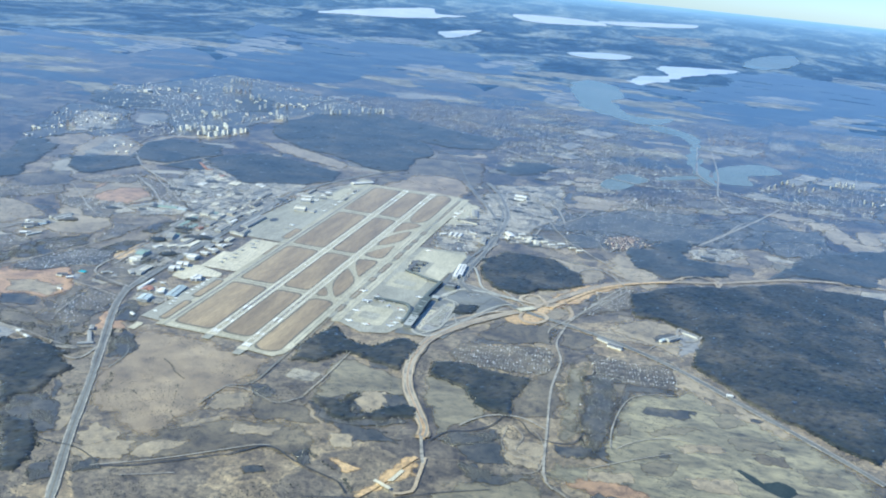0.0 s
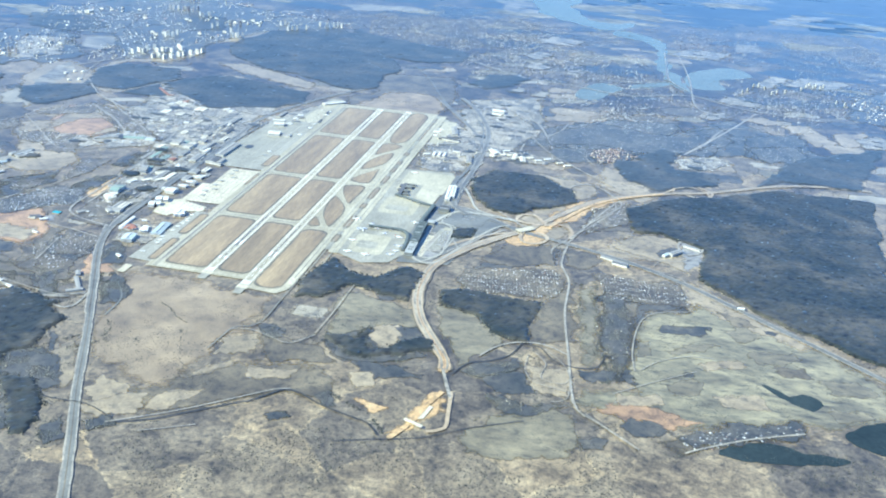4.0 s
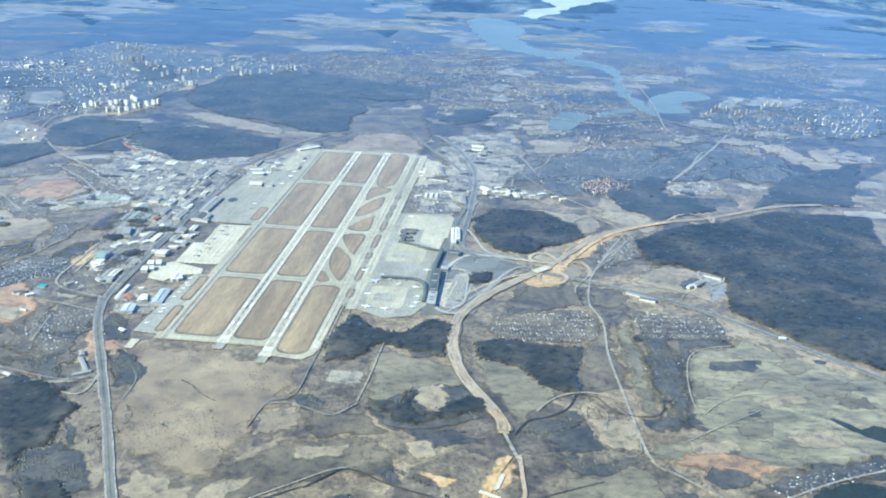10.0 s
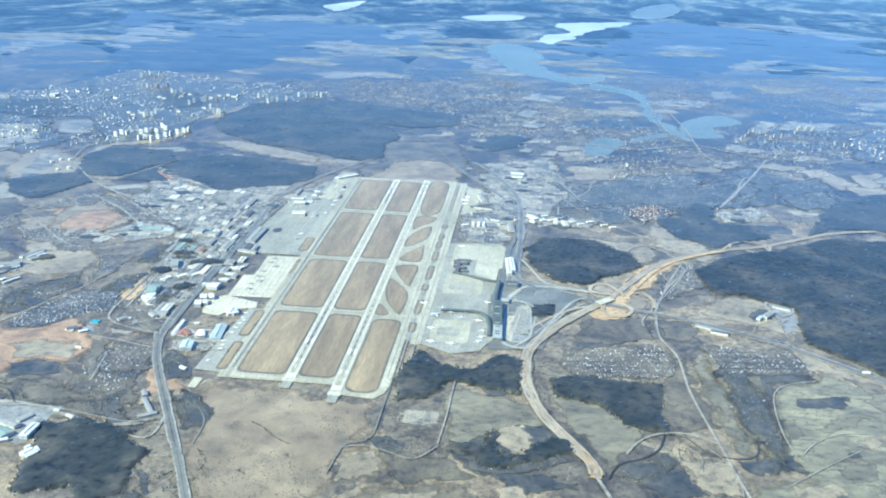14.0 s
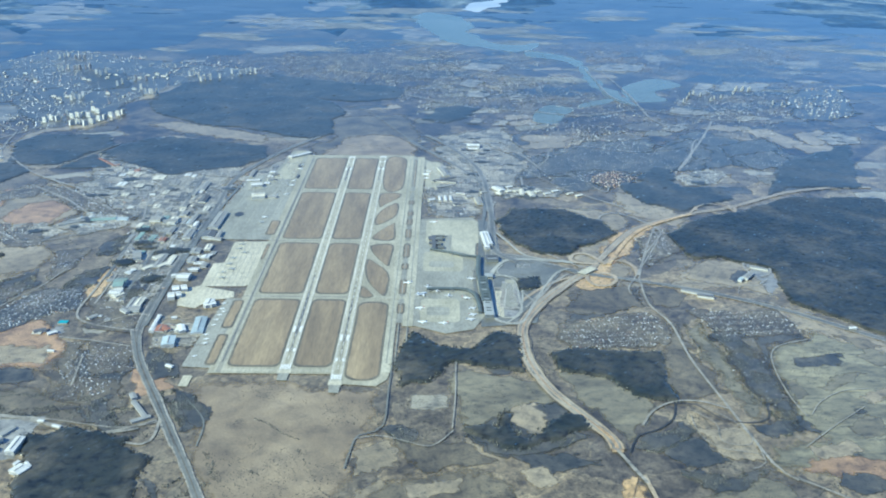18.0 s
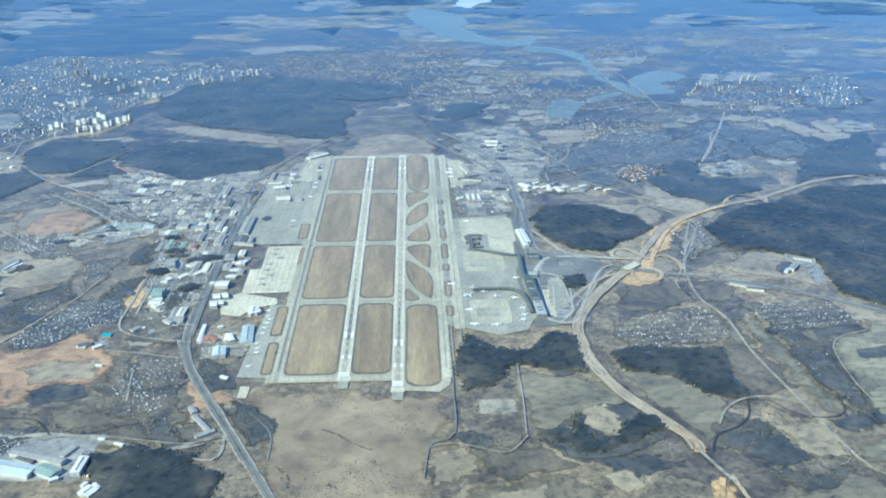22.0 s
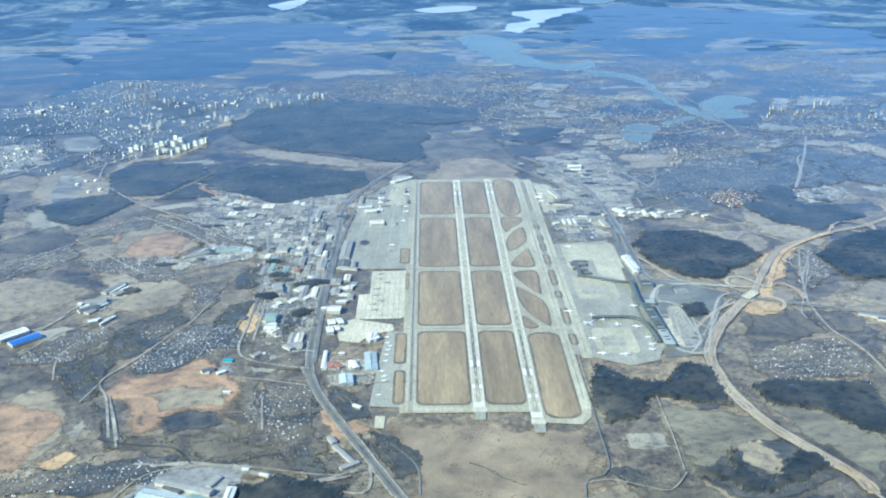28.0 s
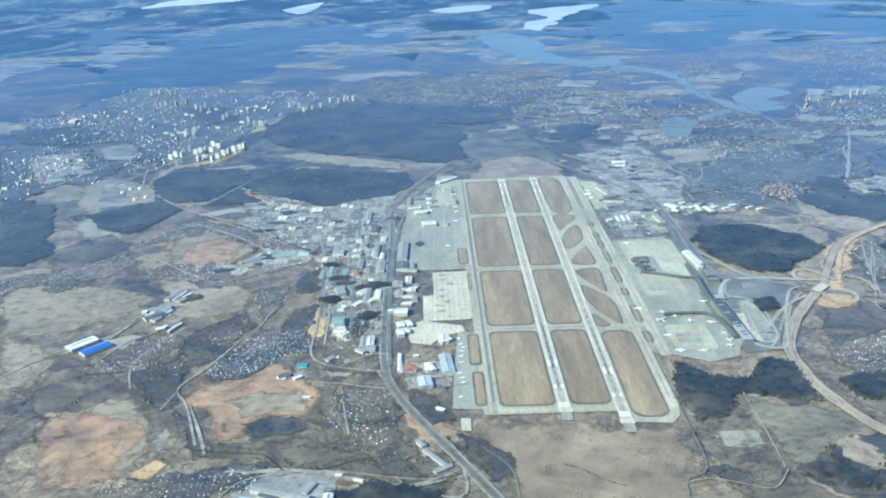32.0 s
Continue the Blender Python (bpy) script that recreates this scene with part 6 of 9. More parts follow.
town("row_houses", 1.25, "small", "garden", [(-233.1, 138.6), (-198.6, 167.3), (-187.9, 149.9), (-213.3, 114.4)])
town("row_houses_west", 1.25, "small", "garden", [(-246.3, 132.4), (-234.9, 142.5), (-226.9, 130.7), (-237.4, 114.4)])
town("field_houses", 1.25, "small", "garden", [(-184.3, 145.7), (-162.9, 147.7), (-141.4, 138.1), (-151.2, 124.3), (-173.7, 129.8)])
town("works_south", 1.7, "works", "mixed", [(-160.1, 147.4), (-144.2, 150), (-127.7, 136.9), (-137.9, 123.2), (-152.1, 128)])
town("lane_houses", 1.35, "small", "garden", [(-182.7, 217.9), (-145.6, 208.9), (-101.2, 158.2), (-104.5, 142.5), (-131.6, 169.6)])
town("city", 3.8, "city", "bright", [(-419.7, 563.2), (-392, 772), (-262, 702), (-138, 650), (-128, 603), (-186.3, 551.5), (-204.2, 463.5), (-198.7, 380.1), (-234.4, 358.4), (-301.2, 455.7), (-346.7, 440.8)])
town("city_edge", 3.8, "city", "mixed", [(-390.4, 426.4), (-351.5, 452.3), (-265.6, 354), (-276.1, 308.7), (-319.2, 328.9), (-325.3, 293.6)])
town("city_north", 4.2, "far", "mixed", [(-256, 701), (-141, 739), (-51, 764), (-26, 654), (-116, 601), (-213, 636)])
town("allotments", 1.25, "small", "garden", [(101.7, 39.9), (139.6, 51.9), (143.6, 38.9), (139.4, 22.4), (104.4, 16.7), (98, 26)])
town("allotments_dark", 1.3, "small", "garden", [(156.8, 53.7), (177.3, 52.7), (194, 54.5), (194.5, 34.5), (159.9, 28.7)])
town("strip_allotments", 2.2, "small", "dark", [(159.3, 27.7), (174.2, 30.1), (170.9, 11.7), (168.2, -18.1), (159.8, -20.5), (158, 9.6)])
town("suburb_a", 1.7, "small", "garden", [(104.3, 279.1), (165.3, 345.1), (216.2, 353.3), (207.2, 300.1), (176.2, 240.3), (139.4, 242.7), (109.7, 253.6)])
town("brick_suburb", 2.4, "small", "red", [(140.5, 252.1), (172, 260.1), (176.9, 240.7), (149.1, 221.2)])
town("works_north", 1.7, "works", "mixed", [(57.9, 351.3), (108.3, 388.3), (118.9, 292.3), (87.6, 234.9), (74, 265.8)])
town("works_road", 1.7, "works", "bright", [(82.4, 231.6), (111.2, 228), (122.9, 208), (93.1, 203)])
town("town_east", 2.8, "far", "mixed", [(272.3, 503.8), (370, 609), (366.7, 481.9), (295.9, 394.8), (269.9, 432.7)])
town("suburb_b", 2.6, "far", "mixed", [(87.4, 562.1), (196, 649), (231.2, 453.4), (274.3, 418.4), (212.6, 353.3), (129.6, 355.5), (87.4, 406.5)])
town("suburb_c", 3.6, "far", "mixed", [(252.7, 568.9), (485, 654), (400.8, 447.5), (311.8, 409.5), (271.4, 443.5)])
town("suburb_d", 2.6, "far", "mixed", [(-136, 834), (117, 826), (160.5, 564), (117.9, 511.6), (63, 444.2), (-11.1, 564.9), (-95, 613)])
town("suburb_e", 4.0, "small", "garden", [(215.4, 333.3), (256.6, 387.6), (302.2, 331.5), (280.8, 289.6), (227.8, 271.5)])
town("suburb_f", 4.6, "far", "mixed", [(152, 820), (332, 982), (491, 956), (516, 778), (339, 595.5), (291, 639), (216, 759)])
town("suburb_g", 4.6, "far", "mixed", [(462, 998), (800, 1125), (578, 694), (461, 679)])
town("suburb_h", 14, "far", "bright", [(-213, 1137), (-97, 1092), (-2, 1000), (-53, 1001), (-153, 1003)])
town("apron_works", 1.7, "works", "mixed", [(55.6, 279.3), (85.9, 249.2), (75.7, 167.3), (51.3, 169.7), (45.6, 207.5)])
town("depot", 1.7, "works", "bright", [(205.1, 251), (231.6, 273.9), (241.3, 259.4), (225.7, 237.4), (206.3, 232.3)])
town("loop_houses", 1.35, "small", "garden", [(154.5, 137.4), (172, 154.7), (174.4, 125.4), (153.9, 106), (148.8, 99.2)])
town("glass_works", 1.7, "works", "blue", [(-139.1, 145.6), (-128.6, 169.4), (-107.5, 163.1), (-100.1, 150), (-119.3, 134.6)])
town("between_works", 1.7, "works", "bright", [(-76.5, 132.4), (-63.2, 131.2), (-60.4, 57.6), (-68, 58.2)])
town("road_works", 1.7, "works", "bright", [(-117.1, 275.8), (-66.8, 263.3), (-65.6, 238.7), (-113.6, 250)])
town("hill_town", 1.7, "works", "mixed", [(-166.1, 288.4), (-133.9, 291.5), (-115.3, 262.6), (-132.3, 240.2), (-155.3, 254.7)])
town("west_works", 1.7, "works", "mixed", [(-102.4, 166.9), (-90.8, 165.8), (-85.3, 105.3), (-91.6, 105.8)])
town("stadium_side", 2.2, "small", "mixed", [(-87.8, 59.6), (-61.4, 57.7), (-59.8, 29.8), (-79.9, 31.1)])
town("farm", 1.7, "works", "mixed", [(-164.8, 87), (-153.5, 114.2), (-148.2, 104), (-154.2, 83.3)])
town("far_town_left", 4.4, "city", "mixed", [(-326.8, 284.4), (-329.4, 351.9), (-345.4, 442.5), (-316.6, 427.5), (-292.5, 316.9), (-306.4, 272.3)])
town("far_hamlet", 12, "far", "bright", [(-211, 1140), (-133, 1199), (-98, 1077), (-164, 1036)])
town("shore_houses", 2.6, "far", "mixed", [(127, 815), (192, 842), (205, 741), (154, 673)])
town("shore_town", 2.6, "far", "mixed", [(3, 641), (74, 761), (134, 697), (175.3, 517), (112.6, 440.6), (50.4, 446.4)])
town("suburb_i", 2.0, "far", "bright", [(155.9, 378.1), (194.8, 408.1), (214, 375), (201.1, 327.8), (176.7, 312.9), (151, 330.2)])
town("suburb_j", 2.3, "small", "garden", [(69.2, 307.2), (103.4, 308.6), (136.8, 292.1), (136, 251.6), (96, 241), (70.2, 267.4)])
town("suburb_k", 2.6, "far", "mixed", [(155, 555.4), (227.3, 529.8), (220.7, 432.8), (172.7, 424.4), (134.3, 456.4)])
town("suburb_l", 3.2, "far", "mixed", [(234.9, 475.1), (325.8, 462.2), (329.3, 405), (284.1, 315.6), (261.7, 368.7), (219.4, 390.4)])
town("suburb_m", 3.4, "far", "mixed", [(-74, 922), (74, 867), (87, 609), (-4.4, 581.5), (-61, 619)])
town("suburb_n", 5, "far", "mixed", [(372, 882), (592, 925), (420.7, 585.9), (327.7, 559.6), (370, 726)])
town("suburb_o", 3.6, "far", "mixed", [(246, 853), (351, 844), (313, 708), (239, 714)])
town("suburb_p", 3.4, "far", "bright", [(-209, 739), (-108, 778), (-51, 654), (-113.2, 572.8)])
town("suburb_q", 1.9, "small", "garden", [(124.2, 245.8), (151.5, 257.2), (151.6, 226.8), (128.3, 214.4)])
town("road_sheds", 2.2, "works", "bright", [(85.5, 222.8), (106.1, 227.6), (130.3, 220.9), (126.4, 208), (85.5, 207.5)])
town("brick_rows", 1.9, "small", "red", [(148.6, 253.5), (176.7, 260), (173.6, 237.6), (156.1, 221)])
town("city_west", 4.2, "city", "mixed", [(-437.7, 572), (-396, 601), (-327.2, 565), (-304, 486.7), (-357.9, 465.6), (-387.1, 467.3)])
town("tank_works", 3, "works", "mixed", [(-357, 405.1), (-322.3, 415.3), (-285, 346.6), (-306.3, 315.8), (-320.2, 328.8)])
town("lane_rows", 1.3, "small", "garden", [(-200.9, 186.8), (-181.4, 209.9), (-172.5, 222.3), (-167.5, 197.1), (-189.8, 180.8)])
town("dark_rows", 1.3, "small", "garden", [(-158, 128.7), (-151.2, 150), (-141, 135.5), (-131.7, 120.6), (-145.1, 114.1)])
town("knoll_rows", 1.3, "small", "garden", [(-131.5, 69.8), (-122.2, 75.1), (-117.5, 63.6), (-121.9, 53.5), (-127.9, 58.6)])
town("south_rows", 1.5, "small", "garden", [(-131, -36.7), (-118.1, -28.7), (-111.2, -28.9), (-93.5, -22.9), (-90.6, -27.4), (-103, -40), (-120.1, -44.3)])
town("gate_rows", 2.0, "works", "bright", [(-155.1, 217.3), (-134.7, 257.1), (-110.8, 237.9), (-103.5, 194.6), (-134.2, 195.8)])
town("yard_rows", 2.0, "works", "mixed", [(-78.3, 214.2), (-63.3, 224.5), (-60.6, 156.6), (-73.2, 157)])
town("near_hamlet", 1.6, "small", "garden", [(184.3, -62.3), (202.8, -50.9), (223.2, -44.1), (222.4, -50.9), (198, -63.6), (185.6, -69.9)])
town("far_rows", 1.9, "small", "garden", [(202.9, 314.9), (246.9, 359.4), (250.6, 320.5), (226.1, 267.1), (204.1, 264.4)])
town("far_rows_b", 2.3, "small", "garden", [(260.5, 337.3), (305.1, 364.8), (302.2, 309.7), (266.2, 271.1), (253.6, 284.3)])
town("far_rows_c", 3.2, "far", "bright", [(358, 494.8), (412, 542.2), (392.3, 469), (350.6, 441.4)])
town("far_rows_d", 2.4, "works", "mixed", [(53.9, 319.7), (85.3, 342.2), (116.2, 284.4), (100, 220.4), (75, 217.7)])
town("estate", 2.2, "works", "bright", [(83.5, 672), (99.9, 720.3), (139.1, 707.1), (125.1, 659.6)])
town("estate", 2.2, "works", "bright", [(78.5, 572.8), (91.8, 611.5), (106.5, 596.3), (95.5, 558.5)])
town("estate", 2.2, "works", "bright", [(81.3, 513.1), (96.3, 546.3), (111.5, 527.2), (100.3, 505.8)])
town("estate", 2.2, "works", "bright", [(122.5, 503.8), (135.3, 530.7), (146.8, 523.9), (134.2, 500)])
town("estate", 2.2, "works", "bright", [(228.2, 676.1), (255.1, 729), (301.5, 723.5), (282.4, 674.1)])
town("estate", 2.2, "works", "bright", [(253.9, 448.9), (267.3, 477.5), (293.4, 465), (282.2, 444.1)])
town("estate", 2.2, "works", "bright", [(328.9, 560.8), (357.7, 615.8), (403.9, 610.9), (377.9, 562.3)])
town("estate", 2.2, "works", "bright", [(296.3, 539.1), (327.3, 608.2), (342.4, 599.6), (312.8, 537.5)])
town("estate", 2.2, "works", "bright", [(232.5, 387.3), (241.6, 402.9), (254.7, 399.8), (247, 386.1)])
town("estate", 1.8, "works", "bright", [(83.1, 399), (87.8, 417.4), (94.5, 414.8), (90.4, 396.4)])
town("estate", 1.8, "works", "bright", [(100.3, 393.6), (106.7, 413.8), (115.9, 410.9), (110, 392.8)])
town("yards", 1.9, "works", "mixed", [(89.2, 211.9), (96, 227.1), (118.3, 225.7), (118, 208.1)])
town("yards", 1.7, "works", "bright", [(47, 237), (55.6, 267.8), (72.1, 247.5), (77.1, 207.2), (66.5, 200.5), (49.2, 208.8)])
town("brick_estate", 1.5, "city", "red", [(155, 257.6), (172.9, 264.3), (180, 248.3), (158, 223.4), (150, 237.9)])
town("white_rows", 1.7, "works", "bright", [(346.7, 367.5), (366.0, 386.5), (378.2, 368.4), (368.9, 349.5), (346.8, 344.2)])
town("block_town", 3.0, "city", "bright", [(386.0, 528.6), (424.6, 580.9), (461.2, 577.4), (418.5, 455.1), (381.0, 428.6), (357.1, 438.8)])
town("mid_rows", 2.2, "far", "bright", [(154.2, 343.9), (172.3, 359.3), (197.2, 354.8), (200.3, 316.8), (170.1, 292.6), (151.6, 305.0)])
town("mid_rows", 2.0, "works", "bright", [(237.9, 395.3), (255.3, 411.9), (255.3, 393.9), (239.6, 380.3)])
town("east_side", 3.0, "far", "mixed", [(260.1, 492.5), (303.9, 487.7), (326.9, 463.5), (290.6, 431.7), (257.3, 451.2)])
town("hamlet_rows", 2.0, "small", "garden", [(261.3, 308.2), (287.8, 320.6), (314.3, 305.8), (290.8, 278.1), (258.7, 281.7)])
town("east_rows", 2.5, "small", "garden", [(119.5, 278.6), (154.6, 326.3), (200.5, 313.1), (235.7, 330.1), (233.6, 298.6), (199.8, 255.9), (150.6, 265.2), (122.9, 251.5)])
town("east_rows_b", 1.9, "far", "bright", [(162.7, 350.9), (193, 366.3), (191.5, 322.1), (165.6, 306.8)])
town("east_rows_c", 2.2, "small", "garden", [(257.5, 302.8), (295, 324.8), (297.2, 285.8), (265.8, 271.4)])
town("east_town", 2.8, "far", "bright", [(274.4, 485.6), (312.4, 570.4), (395, 601), (453.9, 577.9), (408.1, 465.5), (314.3, 432.2), (273.3, 453.5)])
town("east_town_b", 3.6, "far", "bright", [(405, 1003), (509, 991), (473, 744), (395, 699), (372, 807)])
town("east_town_c", 3.0, "far", "red", [(237, 772), (309, 791), (298, 675), (247, 663)])
town("shore_rows", 3.0, "far", "bright", [(96, 766), (158, 751), (150, 691), (99, 678)])
town("shore_rows_b", 3.2, "far", "mixed", [(32, 852), (91, 797), (98, 627), (50, 640)])
town("north_rows", 2.8, "far", "bright", [(-100, 641), (-56, 680), (16, 657), (22, 573.6), (-42.9, 536.9), (-77, 561.3)])
town("north_rows_b", 4, "far", "bright", [(-245, 1129), (-198, 1212), (-122, 1142), (-85, 1051), (-163, 1025)])
town("airport_rows", 2.4, "works", "bright", [(49.4, 266.3), (81.8, 262.5), (80.3, 189.2), (54.2, 192.2)])
town("plot_rows", 1.5, "small", "dark", [(-82.8, 20.7), (-76.2, 21.2), (-65.3, -18.7), (-70.1, -19.7)])
town("yard_houses", 1.7, "small", "garden", [(-74.5, 21.1), (-57.2, 20.2), (-51.8, 0.5), (-65.3, -4.2)])
town("lane_gardens", 1.3, "small", "garden", [(-121.7, 112.1), (-108, 115.2), (-106.8, 89.3), (-113, 76.6)])
town("gully_gardens", 1.6, "small", "garden", [(-137.6, -35.7), (-129.4, -32.5), (-116.8, -31.9), (-116.2, -41.4), (-133.8, -43.6)])

# ---- airfield ----
def spread(x, y):
    return x * (1 + 0.00042 * y)


def quad_strip(name, x0, x1, y0, y1, mat, z, parent=None):
    return flat(name, [(spread(x0, y0), y0), (spread(x1, y0), y0), (spread(x1, y1), y1), (spread(x0, y1), y1)], mat, z, parent)


def rounded(x0, x1, y0, y1, r=3.0):
    out = []
    for cx, cy, a in ((x1 - r, y0 + r, -90), (x1 - r, y1 - r, 0), (x0 + r, y1 - r, 90), (x0 + r, y0 + r, 180)):
        for k in range(6):
            b = radians(a + 18 * k)
            x, y = cx + r * math.cos(b), cy + r * math.sin(b)
            out.append((spread(x, y), y))
    return out


def island(outline):
    ob = flat("grass_island", outline, TURF_EDGE, 0.318)
    xs, ys = [p[0] for p in outline], [p[1] for p in outline]
    mx, my, half, deep = (min(xs) + max(xs)) / 2, (min(ys) + max(ys)) / 2, (max(xs) - min(xs)) / 2, (max(ys) - min(ys)) / 2
    fx, fy = max(0.6, 1 - 0.75 / half), max(0.6, 1 - 1.3 / deep)
    inner = []
    for x, y in straight(outline, 0.8):
        v = noise.noise_vector(Vector((x, y, 2.0)) * 0.45) * 0.35 + noise.noise_vector(Vector((x, y, 5.0)) * 0.12) * 0.3
        inner.append((mx + (x - mx) * fx + v.x, my + (y - my) * fy + v.y))
    flat("sward", inner, TURF, 0.323, ob)
    return tagged(ob, "dry brown grass between the taxiways with a darker rank edge", "grass", kind="structure")


def setting(ob, label, category):
    return tagged(ob, label, category, kind="structure")


setting(flat("taxiway", [(-26, -1.6), (16, -1.6), (17, -8), (32, -9.6), (35.5, -5), (36.6, 2), (41, 296), (-29.5, 294)], TAXI, 0.26), "pale concrete taxiways round the runways", "taxiway")
# side aprons
setting(flat("apron", [(-46.5, 72.5), (-47.2, 98.5), (-42.5, 99.6), (-43.4, 126.7), (-25.8, 127.7), (-24.8, 104.4), (-24.9, 75.9), (-28.4, 73.1)], WHITE_APRON, 0.24), "new white concrete parking apron", "apron")
setting(flat("apron", [(-54.4, 68.9), (-46.8, 73.1), (-31.1, 67.1), (-30.2, 61.7), (-39.3, 58.2), (-43.4, 50.7), (-51.1, 52.9)], WHITE_APRON, 0.235), "new white concrete apron before the hangars", "apron")
setting(flat("apron", [(-36, 3), (-26, 2), (-25, 60), (-33, 61), (-35, 30)], GREY_APRON, 0.23), "grey concrete stands for small aircraft", "apron")
setting(flat("apron", [(-58, 130), (-27, 130), (-29, 300), (-41, 306), (-45, 250), (-57, 240), (-60, 180)], GREY_APRON, 0.22), "old grey concrete apron", "apron")
setting(flat("apron", [(-44, 236), (-31, 236), (-32, 305), (-38, 305)], CONCRETE, 0.245), "pale concrete far apron", "apron")
setting(flat("apron", [(35, 40), (45, 36), (56, 30), (67, 34), (72, 46), (72, 112), (76, 160), (73, 168), (46, 164), (45, 210), (52, 282), (41, 294), (36, 60)], GREY_APRON, 0.23), "grey concrete terminal apron", "apron")
for x0, x1, y0, y1 in ((45.5, 63, 92, 116), (45.5, 61, 40, 62), (46, 71, 128, 163), (44, 52, 222, 280)):
    setting(flat("apron", rounded(x0, x1, y0, y1, 2.5), CONCRETE, 0.262), "pale concrete aircraft stands", "apron")
for x0, x1, y0, y1 in ((48, 59, 97, 104), (48, 57, 46, 54)):
    setting(flat("apron", rounded(x0, x1, y0, y1, 1.5), GREY_APRON, 0.272), "worn grey middle of the aircraft stands", "apron")
setting(quad_strip("taxiway", 38.9, 42.9, 36, 292, CONCRETE, 0.30), "pale concrete apron taxiway", "taxiway")
setting(quad_strip("taxiway", -23.9, -21.0, -1, 291, CONCRETE, 0.30), "pale shoulders of the southern taxiway", "taxiway")
setting(quad_strip("taxiway", -23.3, -21.7, -1, 291, STRIP, 0.335), "dark asphalt southern parallel taxiway", "taxiway")
for y in (62.9, 129.1, 213):
    setting(quad_strip("taxiway", -26, 40, y - 1.35, y + 1.35, CONCRETE, 0.305), "pale shoulders of a cross taxiway", "taxiway")
    setting(quad_strip("taxiway", -26, 15.6, y - 0.75, y + 0.75, STRIP, 0.315), "grey asphalt cross taxiway", "taxiway")
setting(quad_strip("taxiway", -24, 18, -0.6, 1.6, CONCRETE, 0.305), "pale taxiway along the runway ends", "taxiway")
setting(quad_strip("taxiway", 33.2, 36.2, 0, 291, CONCRETE, 0.30), "pale northern parallel taxiway", "taxiway")

# grass between
for y0, y1 in ((3.0, 60.5), (65.5, 126.6), (131.8, 209.8), (216.4, 287)):
    island(rounded(-20.7, -2.25, y0, y1))
    island(rounded(2.15, 15.9, y0, y1))
island(rounded(20.7, 32.9, -6, 58.5, 4.5))
for pts in ([(21.6, 74.5), (27, 63.5), (21.1, 62.9)], [(21.6, 105.1), (24.3, 103.5), (32.2, 88.2), (32.2, 66.6), (30.2, 65.1), (24.2, 77.9), (21.6, 91)],
            [(22.5, 123.7), (32.6, 125.0), (32.6, 106.9), (31.6, 97.3), (27.9, 103.6), (23.9, 113.4)], [(22.4, 132.7), (25.2, 144), (32, 156.5), (32.8, 154.1), (32.8, 131.8)],
            [(22.9, 153.9), (22, 164.2), (25.4, 179.5), (33, 191), (33.2, 170.8), (27.4, 158)], [(23.1, 184), (22.9, 208), (33.6, 209), (33.4, 200.7), (26.5, 188.7)],
            [(24, 218), (23.4, 286), (35.2, 288), (36.2, 257), (34.4, 218)]):
    island(spline(pts, True, 1.5))
for y, half in ((192, 4), (173, 4), (159, 5), (141, 7), (117, 9), (97, 4), (74, 8), (52, 5)):
    island(rounded(36.1, 39.3, y - half, y + half, 1.55))
for x0, x1, y0, y1 in ((-29.4, -24.7, 137, 159), (-29.0, -24.5, 33, 59), (-28.6, -24.5, 4, 28), (-26.2, -24.6, 104, 124), (37.0, 38.6, 222, 285)):
    island(rounded(x0, x1, y0, y1, 1.6))

# runways with their paint
def runway(x, y0, y1, half, label):
    base = tagged(flat("runway", [(spread(x - half, y0), y0), (spread(x + half, y0), y0), (spread(x + half, y1), y1), (spread(x - half, y1), y1)], RUNWAY, 0.34), label, "runway", kind="structure")
    def bar(name, xa, xb, ya, yb, mat, z=0.36):
        quad_strip(name, x + xa, x + xb, ya, yb, mat, z, base)
    bar("middle_strip", -0.8, 0.8, y0 + 4, y1 - 4, TAXI, 0.345)
    worn = 0.5 if x < 5 else 0.28
    bar("rubber_streak", -worn, worn, y0 + 28, y0 + 66, RUBBER, 0.35)
    bar("rubber_streak", -worn * 0.5, worn * 0.4, y0 + 14, y0 + 86, RUBBER, 0.352)
    bar("rubber_streak", -worn * 0.8, worn * 0.8, y1 - 58, y1 - 26, RUBBER, 0.35)
    for end, way in ((y0, 1), (y1, -1)):
        for k in range(8):
            s = (k - 3.5) * 0.42
            a, b = sorted((end + way * 1.2, end + way * 4.4))
            bar("threshold_bar", s - 0.13, s + 0.13, a, b, PAINT)
        for side in (-1, 1):
            for d, deep in ((14, 2.2), (30, 4.5)):
                a, b = sorted((end + way * d, end + way * (d + deep)))
                bar("aiming_mark", side * 1.15 - 0.42, side * 1.15 + 0.42, a, b, PAINT)
    y = y0 + 8
    while y < y1 - 10:
        bar("centre_line", -0.06, 0.06, y, y + 3, PAINT)
        y += 6
    for side in (-1, 1):
        bar("edge_line", side * (half - 0.35) - 0.05, side * (half - 0.35) + 0.05, y0, y1, PAINT)
    return base


runway(0, 0.5, 292, 2.05, "pale asphalt southern runway with white markings")
runway(18.2, -6.5, 294, 2.05, "pale asphalt northern runway with white markings")
